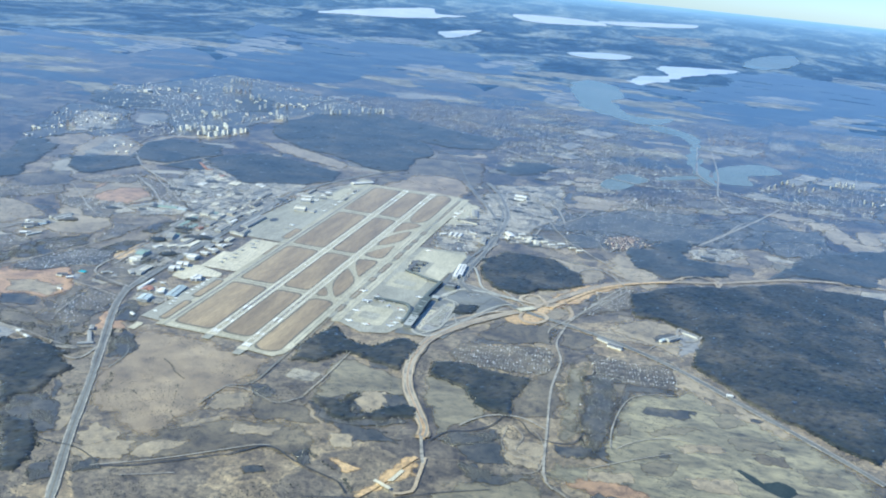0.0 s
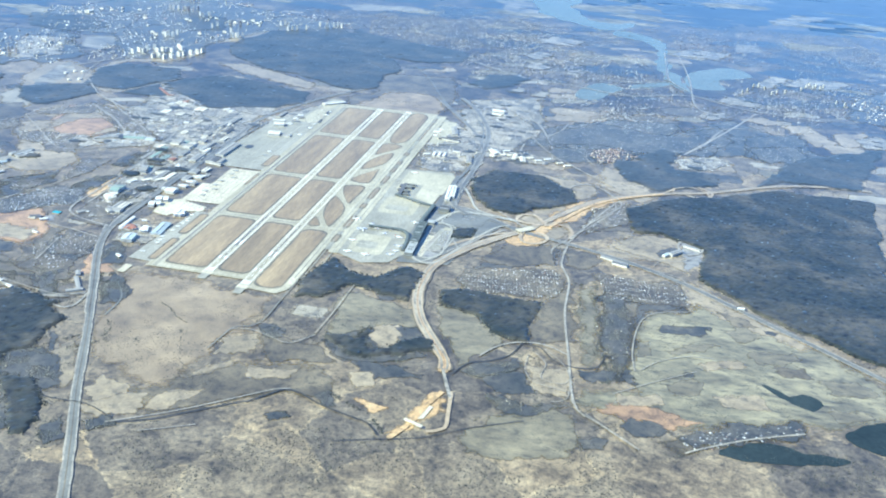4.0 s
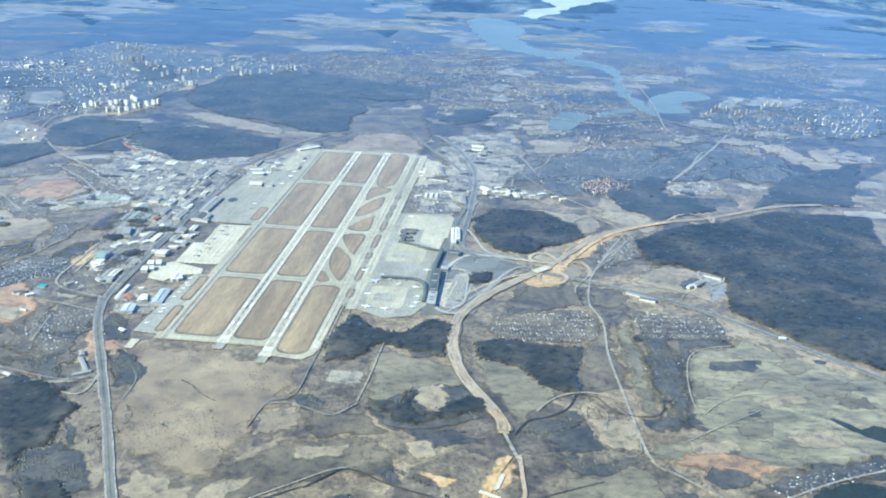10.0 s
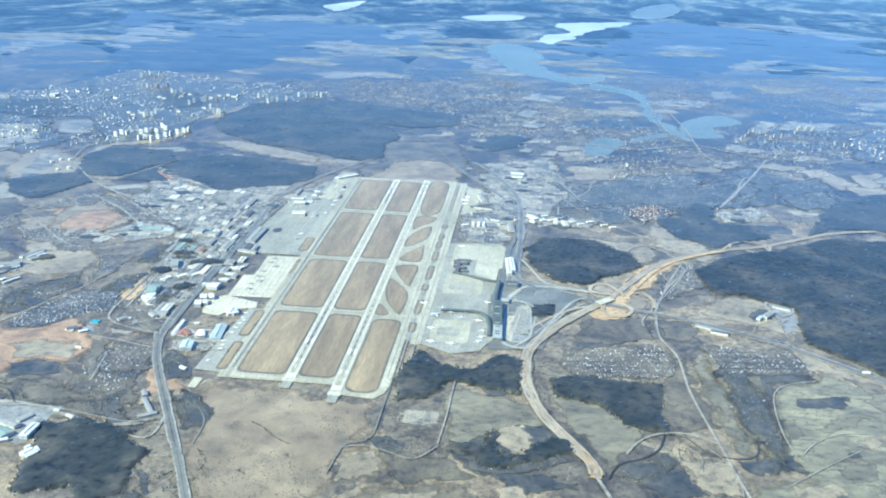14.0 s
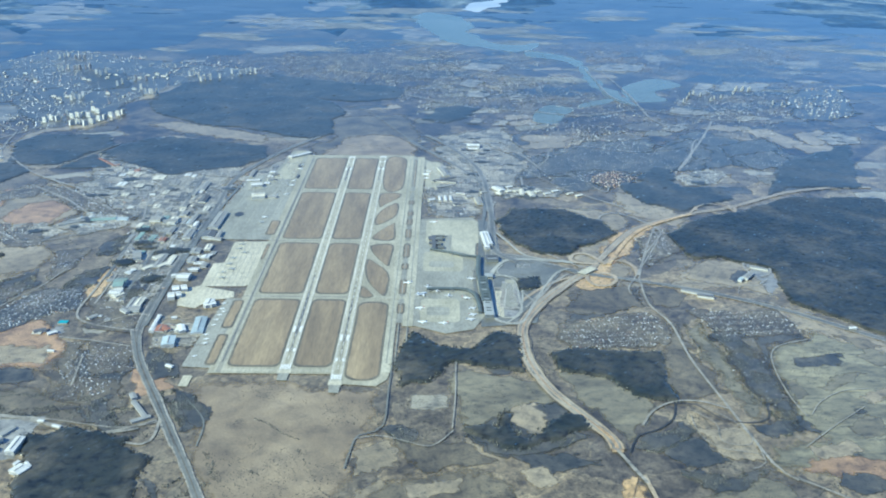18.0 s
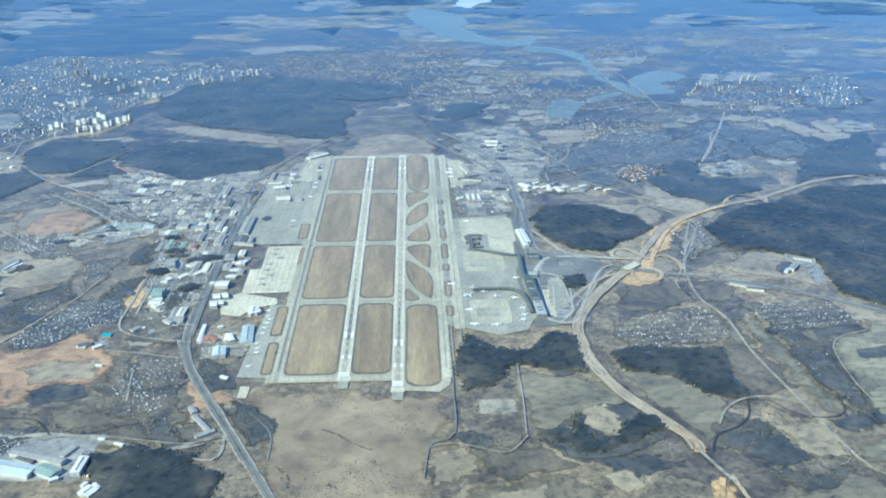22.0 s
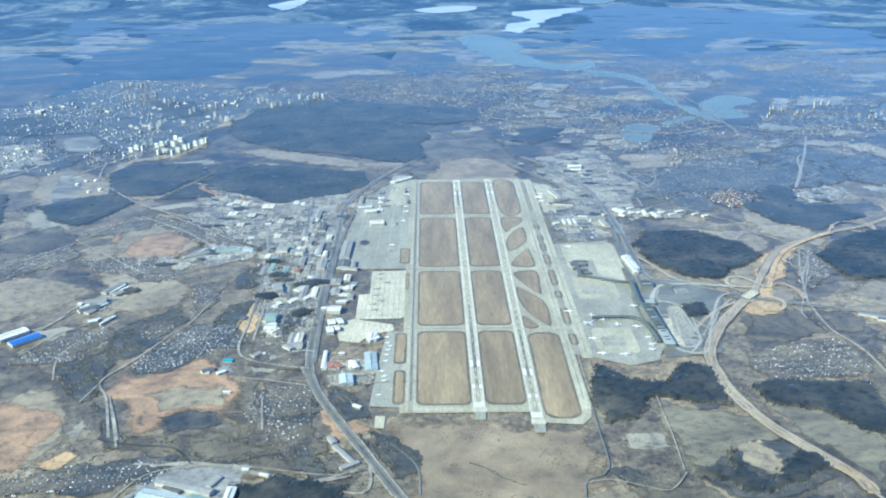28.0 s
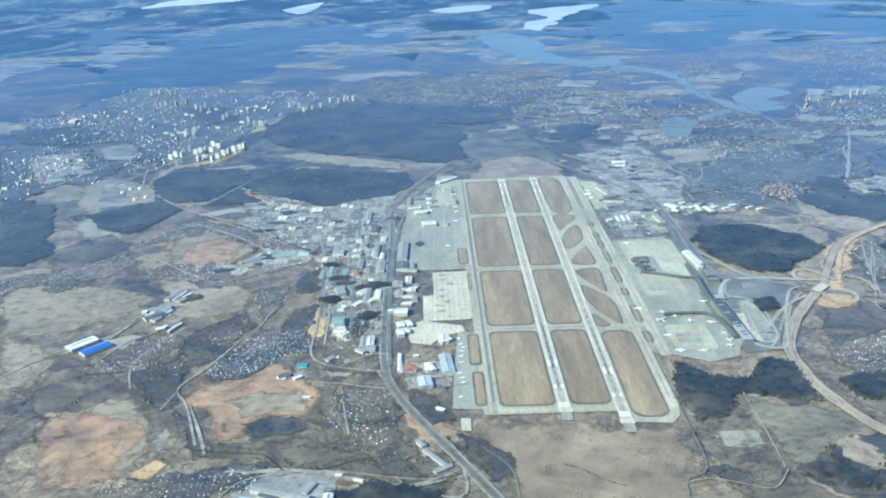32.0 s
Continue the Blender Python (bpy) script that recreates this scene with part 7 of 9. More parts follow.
for x, y in ((0, -1.3), (18.2, -9.2)):
    setting(flat("taxiway", [(x - 2.4, y), (x + 2.4, y), (x + 2.3, y + 3.2), (x - 2.3, y + 3.2)], WHITE_APRON, 0.33), "white concrete pad at the runway's end", "pad")
    setting(flat("taxiway", [(x - 1.7, y - 5), (x + 1.7, y - 5), (x + 1.9, y + 0.1), (x - 1.9, y + 0.1)], GREY_APRON, 0.325), "worn stopway beyond the runway", "pad")

# joints, stand lines and worn wheel tracks of the aprons
for k in range(9):
    setting(quad_strip("stand_line", -46 + 2.2 * k, -45.85 + 2.2 * k, 64, 126, COVER["grey"], 0.252), "grey joint of the white apron", "line") if k > 1 else None
for y in np.arange(70, 126, 6.0):
    setting(flat("stand_line", [(-42.8, y), (-28.5, y), (-28.5, y + 0.15), (-42.8, y + 0.15)], COVER["grey"], 0.2535), "grey joint of the white apron", "line")
for x in np.arange(-54, -31, 5.5):
    setting(flat("stand_line", [(x, 140), (x + 0.18, 140), (x + 0.3, 232), (x, 232)], CONCRETE, 0.226), "pale joint of the old apron", "line")
for y in np.arange(142, 234, 9.0):
    setting(flat("stand_line", [(-56, y), (-29, y), (-29, y + 0.18), (-56, y + 0.18)], CONCRETE, 0.2275), "pale joint of the old apron", "line")
for y in (44, 50, 56, 96, 102, 108, 132, 139, 146, 153, 160):
    setting(flat("stand_line", [(46.5, y), (60, y), (60, y + 0.35), (46.5, y + 0.35)], WHITE_APRON, 0.276), "pale lane between aircraft stands", "line")
for x in (37.6, 40.9, 34.7, -22.5):
    setting(quad_strip("wheel_track", x - 0.22, x + 0.22, 6, 286, GREY_APRON if x > 0 else RUBBER, 0.338), "worn grey wheel track along the taxiway", "line")

# ---- buildings ----
WALL = plain("painted_wall", (0.46, 0.455, 0.43), 0.4, 0.14)
ROOFS = {
    "white": plain("white_sheet_roof", (0.68, 0.675, 0.65), 0.35, 0.08), "whitebig": plain("white_membrane_roof", (0.8, 0.8, 0.79), 0.35, 0.06),
    "cream": plain("cream_roof", (0.66, 0.62, 0.52), 0.4, 0.1), "grey": plain("grey_roof", (0.31, 0.305, 0.29), 0.4, 0.16),
    "darkroof": plain("tar_roof", (0.12, 0.125, 0.135), 0.45, 0.2), "blue": plain("weathered_blue_roof", (0.37, 0.44, 0.47), 0.4, 0.16),
    "paleblue": plain("pale_blue_roof", (0.46, 0.53, 0.55), 0.4, 0.14), "bluebig": plain("bright_blue_roof", (0.03, 0.16, 0.55), 0.3, 0.08),
    "teal": plain("teal_roof", (0.03, 0.33, 0.40), 0.3, 0.1), "green": plain("grey_green_roof", (0.26, 0.36, 0.33), 0.4, 0.14), "red": plain("rust_red_roof", (0.33, 0.15, 0.10), 0.45, 0.15),
}
ROOF_WORDS = {"white": "white sheet-metal", "whitebig": "wide white membrane", "cream": "cream-coloured", "grey": "grey", "darkroof": "black tar", "blue": "weathered blue",
              "paleblue": "pale blue", "bluebig": "bright blue", "teal": "bright teal", "green": "grey-green", "red": "rust-red"}
GLASS = plain("dark_glazing", (0.06, 0.068, 0.072), 0.45, 0.1, sheen=0.25)
DOOR = plain("grey_door", (0.3, 0.31, 0.32), 0.4, 0.1)


def box_bm(x0, x1, y0, y1, z0, z1, bevel=0.0):
    bm = bmesh.new()
    bmesh.ops.create_cube(bm, size=1, matrix=Matrix.Translation(((x0 + x1) / 2, (y0 + y1) / 2, (z0 + z1) / 2)) @ Matrix.Diagonal((x1 - x0, y1 - y0, z1 - z0, 1)))
    if bevel:
        bmesh.ops.bevel(bm, geom=bm.edges[:], offset=bevel, segments=1, affect="EDGES")
    return bm


def prism_bm(profile, y0, y1):
    """A profile in x and z drawn out along y."""
    bm = bmesh.new()
    a, b = [bm.verts.new((x, y0, z)) for x, z in profile], [bm.verts.new((x, y1, z)) for x, z in profile]
    bm.faces.new(a)
    bm.faces.new(list(reversed(b)))
    for i in range(len(profile)):
        j = (i + 1) % len(profile)
        bm.faces.new((a[j], a[i], b[i], b[j]))
    bmesh.ops.recalc_face_normals(bm, faces=bm.faces)
    return bm


def shed(style, x, y, length, width, height, turn):
    """Works hall: walls, low gabled roof with eaves, doors, ridge vent."""
    big = width > 2.5
    ob = new("warehouse" if big else "shed")
    ob.matrix_world = pose(x, y, 0.03, 0, 0, turn - 90)
    w, l, h = width / 2, length / 2, height
    rise = min(0.5, width * 0.07) if height > 0.5 else 0.06
    part("wall", prism_bm([(-w, 0), (w, 0), (w, h), (0, h + rise * 0.9), (-w, h)], -l, l), WALL, ob)
    e = 0.08
    part("roof", prism_bm([(-w - e, h - 0.02), (0, h + rise), (w + e, h - 0.02), (w + e, h + 0.06), (0, h + rise + 0.09), (-w - e, h + 0.06)], -l - e, l + e), ROOFS[style], ob)
    if big:
        part("ridge_vent", box_bm(-0.16, 0.16, -l * 0.8, l * 0.8, h + rise + 0.06, h + rise + 0.2), ROOFS["grey"], ob)
        part("door", box_bm(-w * 0.35, w * 0.35, -l - 0.05, -l + 0.02, 0, h * 0.7), DOOR, ob)
        part("window_band", box_bm(-w - 0.03, -w + 0.02, -l * 0.8, l * 0.8, h * 0.55, h * 0.75), GLASS, ob)
    kind = "warehouse" if big else "shed"
    return tagged(ob, "%s with a %s roof and pale walls" % ("large hall" if big else "small store", ROOF_WORDS[style]), kind, group="works buildings")


for row in (
    ('white', -59.3, 82.2, 2.0, 4.0, 1.2, 93), ('white', -55.3, 81.0, 4.4, 5.5, 1.5, -3), ('white', -55.6, 68.0, 2.8, 4.6, 1.4, 16),
    ('white', -52.4, 68.8, 2.3, 5, 1.4, 21), ('white', -55.4, 60.7, 2.7, 5, 1.4, 13), ('white', -52.9, 62.3, 1.9, 4, 1.3, 20),
    ('white', -53.8, 90.2, 4.9, 1.6, 0.9, 15), ('blue', -37.6, 34.7, 14.0, 4.4, 0.7, 96), ('paleblue', -45.2, 20.5, 7.0, 4.6, 1.2, 99),
    ('white', -54.6, 35.9, 13.9, 1.3, 0.9, 92), ('white', -38.0, 53.3, 4.5, 3.0, 1.2, 32), ('grey', -43.3, 29.5, 2.4, 1.6, 0.8, 16),
    ('grey', -44.0, 33.9, 2.7, 1.4, 0.8, 4), ('white', -48.9, 41.2, 2.1, 1.2, 0.7, 11), ('white', -51.1, 107.8, 2.5, 1.6, 0.8, -3),
    ('grey', -54.2, 130.2, 8.0, 2.2, 1.0, -12), ('white', -50.4, 220.4, 6.4, 5, 1.6, 14), ('cream', -45.5, 198.8, 7.2, 7, 1.6, 11),
    ('white', -35.1, 292.1, 17.4, 4, 1.1, 48), ('grey', -43.9, 233.3, 4.6, 3, 1.0, 23), ('grey', -44.0, 243.9, 5.1, 3, 1.0, 36),
    ('grey', -158.4, 92.6, 8.9, 4, 1.0, 9),
    ('grey', -156.2, 108.2, 13.6, 2.6, 1.0, 69), ('white', -154.1, 106.6, 10.5, 0.8, 0.9, 72), ('darkroof', -158.6, 84.8, 8.4, 4.0, 1.0, 40),
    ('white', -163.9, 90.0, 2.0, 2.4, 1.0, -4), ('white', -152.1, 72.2, 3.6, 2.2, 0.9, 26), ('white', -147.1, 72.1, 6.0, 0.9, 0.8, 70),
    ('darkroof', -95.1, 28.8, 4.3, 2.4, 0.8, 29), ('white', -90.0, 27.3, 3.3, 1.6, 0.7, 40), ('white', -84.7, 13.3, 2.6, 0.8, 0.6, -10),
    ('green', -80.5, 74.8, 4.7, 5, 1.4, 2), ('white', -79.3, 64.4, 4.7, 3.6, 0.9, -4), ('grey', -65.9, 48.2, 3.5, 4, 1.0, 3),
    ('grey', -69.5, 46.7, 4.6, 2.2, 0.9, -43), ('white', -54.0, 34.6, 12.0, 0.9, 0.7, -85), ('red', -49.9, 32.0, 5.8, 2.4, 0.8, -42),
    ('white', -43.4, 31.6, 5.9, 2.4, 1.0, -68), 
    ('white', -39.9, 2.7, 3.1, 1.2, 0.7, -31), ('white', 56.5, 199.2, 7.5, 1.4, 0.9, -88),
    ('white', 59.7, 199.8, 7.9, 1.4, 0.9, -89), ('white', 62.6, 200.0, 8.2, 1.4, 0.9, -90), ('white', 68.6, 209.6, 5.1, 1.0, 0.7, -13),
    ('grey', 78.3, 196.1, 12.0, 3.4, 1.1, -84), ('white', 91.3, 218.8, 9.0, 4, 1.2, -61), ('cream', 91.1, 211.1, 4.2, 2, 0.8, -48),
    ('cream', 104.5, 213.9, 10.9, 2.4, 0.9, -93), ('cream', 109.6, 210.7, 9.3, 3.4, 0.9, -81), ('grey', 59.7, 255.9, 17.8, 4, 1.0, -78),
    ('darkroof', 60.4, 234.2, 13.5, 2.4, 1.0, -14), ('white', 79.1, 133.6, 18.1, 2.6, 1.4, -86), ('whitebig', 81.7, 321.9, 8.5, 5.0, 2.0, 3),
    
    ('white', -75.7, -51.7, 2.4, 1.4, 0.9, 29), 
    
    ('white', -66.5, -54.4, 1.8, 1.0, 0.8, 67), ('white', -63.0, -55.2, 2.9, 1.0, 0.8, -48), ('white', -69.0, -32.3, 2.0, 1.0, 0.6, -8),
    ('white', -63.1, -35.2, 3.0, 1.0, 0.6, -21), ('white', -58.7, -37.3, 2.0, 0.9, 0.5, -11), ('white', -134.6, 239.7, 5.3, 3.0, 0.4, 90),
    ('cream', -131.6, 245.0, 6.4, 3.4, 0.4, 90), ('cream', -125.7, 240.6, 7.2, 3.4, 0.4, 90), ('cream', -111.1, 235.5, 8.8, 6.6, 0.4, 90),
    ('white', -128.8, 220.8, 7.5, 4.8, 0.4, 90), ('cream', -117.4, 217.7, 6.6, 3.9, 0.4, 90), ('grey', -111.9, 213.3, 6.4, 3.5, 0.35, 90),
    ('cream', -99.0, 206.1, 7.0, 2.8, 0.4, 90), ('white', -95.9, 242.2, 5.4, 3.4, 0.4, 90), ('white', -91.7, 239.7, 5.3, 2.3, 0.4, 90),
    ('grey', -127.1, 204.2, 4.7, 3.7, 0.35, 90), ('white', -105.1, 201.1, 3.1, 2.3, 0.4, 0), ('grey', -98.8, 223.8, 6.7, 4.9, 0.35, 90),
    ('paleblue', -108.2, 158.5, 6.5, 4.5, 0.35, 0), ('white', -80.9, 209.8, 13.5, 1.3, 0.4, 90), ('white', -79.3, 211.9, 13.6, 1.3, 0.4, 90),
    ('grey', -79.9, 194.9, 10.5, 1.2, 0.35, 90), ('darkroof', -74.3, 183.1, 4.5, 4.3, 0.3, 0), ('grey', -68.2, 182.9, 4.8, 4.3, 0.35, 0),
    ('grey', -69.7, 171.0, 7.0, 4.1, 0.35, 0), ('darkroof', -66.8, 159.5, 4.8, 3.9, 0.3, 0), ('green', -86.5, 159.6, 8.4, 3.4, 0.35, 90),
    ('cream', -80.3, 153.6, 8.1, 4.5, 0.4, 90), ('grey', -91.7, 165.4, 6.6, 2.9, 0.35, 90), ('green', -92.0, 145.7, 4.2, 3.3, 0.35, 90),
    ('green', -90.8, 132.9, 11.4, 2.1, 0.35, 90), ('cream', -95.7, 148.6, 6.1, 2.5, 0.4, 90), ('grey', -80.6, 142.6, 4.8, 3.3, 0.35, 90),
    ('red', -78.2, 128.4, 3.9, 3.2, 0.35, 90), ('green', -84.0, 129.0, 11.2, 2.6, 0.35, 90), ('grey', -74.0, 132.4, 5.7, 2.7, 0.35, 90),
    ('grey', -94.4, 129.3, 11.2, 2.1, 0.35, 90), ('cream', -67.9, 148.3, 5.5, 2.8, 0.4, 90), ('cream', -67.0, 135.3, 6.9, 4.6, 0.4, 90),
    ('green', -82.7, 107.9, 10.1, 1.8, 0.35, 90), ('darkroof', -80.3, 76.9, 3.4, 2.8, 0.3, 90), ('white', -80.6, 87.8, 5.9, 1.4, 0.4, 90),
    ('white', -79.4, 69.1, 3.6, 2.5, 0.4, 0), ('white', -77.9, 64.3, 3.1, 2.4, 0.4, 0), ('cream', -120.1, 200.5, 5.3, 3.7, 0.4, 90),
    ('grey', -113.9, 195.8, 4.5, 4.3, 0.35, 90), ('red', -129.3, 249.8, 4.6, 3.4, 0.35, 90), ('grey', -101.8, 184.8, 5.7, 3.6, 0.35, 90),
    ('cream', -96.4, 179.9, 5.6, 3.3, 0.4, 90), ('darkroof', -89.5, 190.2, 6.1, 4.4, 0.3, 0), ('grey', -116.4, 178.1, 4.9, 4.4, 0.35, 90),
    ('white', -109.6, 177.5, 3.0, 2.8, 0.4, 0), ('grey', -88.7, 175.1, 5.5, 2.9, 0.35, 90), ('cream', -81.3, 174.9, 5.5, 2.9, 0.4, 90),
    ('grey', -75.2, 155.5, 7.6, 2.3, 0.35, 90), ('paleblue', -72.4, 155.5, 7.6, 2.3, 0.35, 90), ('white', -53.6, 98.6, 4.4, 2.9, 0.4, 0),
    ('cream', -55.1, 106.1, 3.5, 3.0, 0.4, 90), ('grey', -50.3, 111.1, 4.1, 2.5, 0.35, 90), ('grey', -58.7, 103.3, 3.9, 2.7, 0.35, 90),
    ('white', -71.2, 119.6, 2.7, 2.1, 0.4, 90), ('grey', -68.1, 119.9, 4.3, 2.6, 0.35, 90), ('darkroof', -92.3, 75.0, 3.4, 2.5, 0.3, 90),
    ('teal', -89.7, 36.9, 3.3, 2.4, 0.35, 0), ('cream', -95.7, 28.1, 3.2, 2.6, 0.4, 0), ('white', -78.7, 42.4, 3.1, 1.4, 0.4, 0),
    ('grey', -73.9, 39.5, 2.1, 2.1, 0.35, 0), ('grey', -86.0, 77.9, 3.0, 2.6, 0.35, 90), ('grey', -58.1, 156.6, 25.2, 4.8, 1.2, 90),
    ('darkroof', -57.4, 134.9, 9.1, 5.9, 1.4, 90), ('grey', -52.8, 134.6, 9.1, 2.1, 1.2, 90), ('grey', -67.7, 148.0, 6.5, 2.2, 0.9, 90),
    ('grey', -67.7, 136.0, 13.0, 4.0, 1.0, 90), ('cream', -80.8, 155.0, 10.8, 3.9, 1.0, 90), ('white', -68.1, 150.1, 7.3, 1.7, 1.0, 90),
    ('grey', -79.7, 217.4, 16.3, 3.2, 0.9, 90), ('grey', -81.7, 209.6, 21.1, 1.6, 0.8, 90), ('darkroof', -74.2, 192.8, 11.8, 3.7, 0.9, 90),
    ('grey', -71.2, 157.4, 16.9, 2.3, 0.9, 90), ('grey', -77.7, 140.8, 9.4, 2.7, 0.9, 90), ('red', -78.3, 127.7, 5.1, 2.9, 0.7, 90),
    ('white', -57.7, 81.4, 3.5, 2.3, 1.0, 90), ('grey', -58.7, 113.4, 5.5, 4.6, 0.8, 90), ('cream', -54.0, 118.0, 7.0, 2.8, 0.8, 90),
    ('white', -52.0, 105.7, 3.9, 3.0, 0.8, 90), ('grey', -57.5, 102.1, 6.5, 3.5, 0.8, 90), ('grey', -50.6, 95.7, 4.4, 2.4, 0.8, 90),
    ('grey', -71.4, 100.7, 16.0, 3.0, 0.6, 90), ('cream', -66.8, 101.4, 11.6, 2.5, 0.6, 90), ('white', -38.5, 54.6, 6.0, 3.5, 1.2, 90),
    ('grey', -69.1, 54.2, 9.9, 2.6, 0.8, 90),
    ('cream', -66.4, 54.3, 7.5, 2.8, 0.9, 90), ('white', -54.5, 35.3, 12.4, 0.8, 0.8, 90), ('red', -51.3, 31.6, 5.2, 3.6, 0.6, 90),
    ('cream', -44.2, 31.7, 5.2, 2.4, 0.9, 90), ('grey', -57.6, 245.9, 14.6, 2.4, 0.8, 90), ('white', -46.1, 250.4, 3.7, 3.4, 0.5, 90),
    ('white', -45.8, 240.7, 3.6, 3.3, 0.5, 90), ('white', -45.5, 226.2, 4.5, 3.2, 0.5, 90), ('darkroof', -31.7, 265.0, 7.8, 1.4, 0.6, 90),
    ('darkroof', -29.5, 240.6, 8.3, 1.3, 0.6, 90), ('grey', -38.2, 199.1, 6.1, 4.0, 0.7, 0), ('grey', -82.1, 181.4, 6.6, 3.6, 0.8, 90),
    ('cream', -68.8, 175.5, 7.3, 2.6, 0.8, 90), ('grey', -78.4, 167.6, 6.2, 3.5, 0.8, 90), ('white', -53.5, 90.3, 3.3, 3.0, 0.9, 0),
    ('green', -116.9, 157.2, 11.9, 4.5, 0.6, 11), ('grey', -131.4, 151.6, 13.4, 3, 0.5, 36), ('grey', -89.8, 157.2, 5.7, 6, 1.4, -5),
    ('grey', -81.8, 153.6, 7.0, 4, 1.4, 15), ('green', -80.7, 72.8, 4.1, 8, 1.4, 11), ('grey', -83.5, 105.8, 3.7, 9, 1.4, 16),
    ('white', -54.3, 230.5, 7.6, 3, 1.0, 11), ('grey', 192.9, 89.2, 8.3, 2.6, 1.2, 50), ('paleblue', 188.4, 85.5, 4.3, 1.6, 0.9, 53),
    ('grey', 201.5, 99.0, 8.1, 1.2, 0.7, -28), ('grey', 164.2, 70.3, 13.3, 2.0, 0.6, -31), ('darkroof', 166.7, 66.6, 6.9, 2, 0.9, -18),
    ('white', 215.7, 37.4, 2.7, 1.2, 0.8, 4), ('white', -64.3, -57.6, 3.7, 4, 1.0, 63),
    ('grey', -84.1, -41.0, 17.6, 2.4, 1.2, -19),
    ('paleblue', -89.0, -46.3, 13.5, 5, 1.1, -17),
    ('darkroof', -87.3, -42.0, 5.7, 1.6, 0.8, -24),
    ('green', -78.8, -47.9, 6.7, 4.2, 1.1, -28),
    ('white', -70.6, -45.9, 7.7, 2.6, 1.3, 89),
    ('grey', -98.2, -45.6, 2.8, 1.4, 0.7, 67),
    ('white', -94.4, -44.4, 2.6, 1.4, 0.7, -130),
    ('grey', -76.5, -38.2, 5.1, 1.6, 0.6, 65),
    ('grey', -41.5, -25.0, 11.5, 1.5, 0.5, -54),
    ('grey', -39.3, -30.7, 6.0, 1.5, 0.5, 35),
    ('grey', -45.8, -17.4, 3.8, 1.8, 0.7, -60),
    ('whitebig', -178.6, 59.8, 11.4, 4.8, 1.2, 51),
    ('bluebig', -171.6, 55.1, 11.3, 4.4, 1.2, 49),
    ('red', -154.8, 269.2, 21.5, 1.6, 0.5, -48),
    ('red', -145.8, 261.1, 4.5, 1.6, 0.5, 33),
    ('darkroof', 59.2, 238.8, 16.1, 3, 0.6, 33),
    ('grey', 59.8, 224.8, 12.5, 2.4, 0.6, 30),
    ('whitebig', 81.4, 315.5, 6.8, 3, 1, -3),
    ('cream', 93.0, 217.2, 3.7, 3, 0.7, 34),
    ('cream', 96.8, 215.9, 3.7, 3, 0.7, 33),
    ('cream', 101.5, 216.8, 3.7, 3, 0.7, 34),
    ('cream', 105.2, 213.2, 3.7, 3, 0.7, 33),
    ('cream', 109.7, 214.1, 3.7, 3, 0.7, 33),
    ('cream', 114.0, 216.0, 3.7, 3, 0.7, 33),
    ('white', 98.3, 224.8, 4.3, 2, 0.7, 29),
    ('white', 119.2, 212.4, 4.2, 2, 0.7, 28),
    ('white', 124.6, 217.6, 4.3, 2, 0.7, 28),
    ('cream', 132.6, 212.8, 4.2, 2, 0.7, 27),
    ('cream', 137.2, 209.2, 4.2, 2, 0.7, 27),
    ('white', 48.9, 250.4, 4.3, 2, 0.7, 31),
    ('white', 52.0, 197.4, 3.8, 2, 0.7, 30),
    ('grey', 73.2, 203.4, 4.0, 2, 0.7, 28),
    ('grey', 82.2, 213.5, 4.1, 2, 0.7, 29),
    ('darkroof', 65.8, 189.6, 3.8, 2, 0.7, 29),
    ('grey', -157.3, 82.8, 4.6, 3.4, 0.6, 64),
    ('paleblue', -154.9, 89.8, 4.7, 3.2, 0.6, 63),
    ('grey', -152.6, 102.3, 5.0, 3.4, 0.6, 64),
    ('white', -151.4, 107.5, 5.1, 1.2, 0.6, 64),
    ('white', -151.5, 73.5, 4.4, 1.4, 0.6, 63),
    ('white', -146.1, 75.5, 4.4, 1, 0.6, 62),
    ('white', -161.2, 87.6, 4.7, 1.6, 0.6, 65),
    ('grey', -80.4, 72.0, 4.7, 3, 0.6, 54),
    ('white', -80.7, 87.7, 5.1, 1.6, 0.6, 55),
    ('cream', -77.7, 62.6, 4.6, 3, 0.6, 54),
    ('grey', -80.2, 41.3, 4.1, 2, 0.6, 52),
    ('grey', -69.3, 49.1, 4.4, 2.6, 0.6, 51),
    ('green', -67.4, 55.5, 4.5, 2.6, 0.6, 51),
    ('cream', -73.5, 105.4, 5.5, 3.4, 0.6, 56),
    ('cream', -74.7, 92.5, 5.2, 2.4, 0.6, 54),
    ('cream', -69.2, 95.5, 5.4, 2.4, 0.6, 55),
):
    shed(*row)

BLOCK_WALL = plain("pale_panel_wall", (0.74, 0.71, 0.64), 0.5, 0.08)
BLOCK_PINK = plain("pink_brick_wall", (0.62, 0.52, 0.45), 0.5, 0.1)
BLOCK_GREY = plain("grey_panel_wall", (0.33, 0.33, 0.32), 0.5, 0.1)
STRIPE = plain("balcony_glazing", (0.22, 0.26, 0.3), 0.3, 0.15)


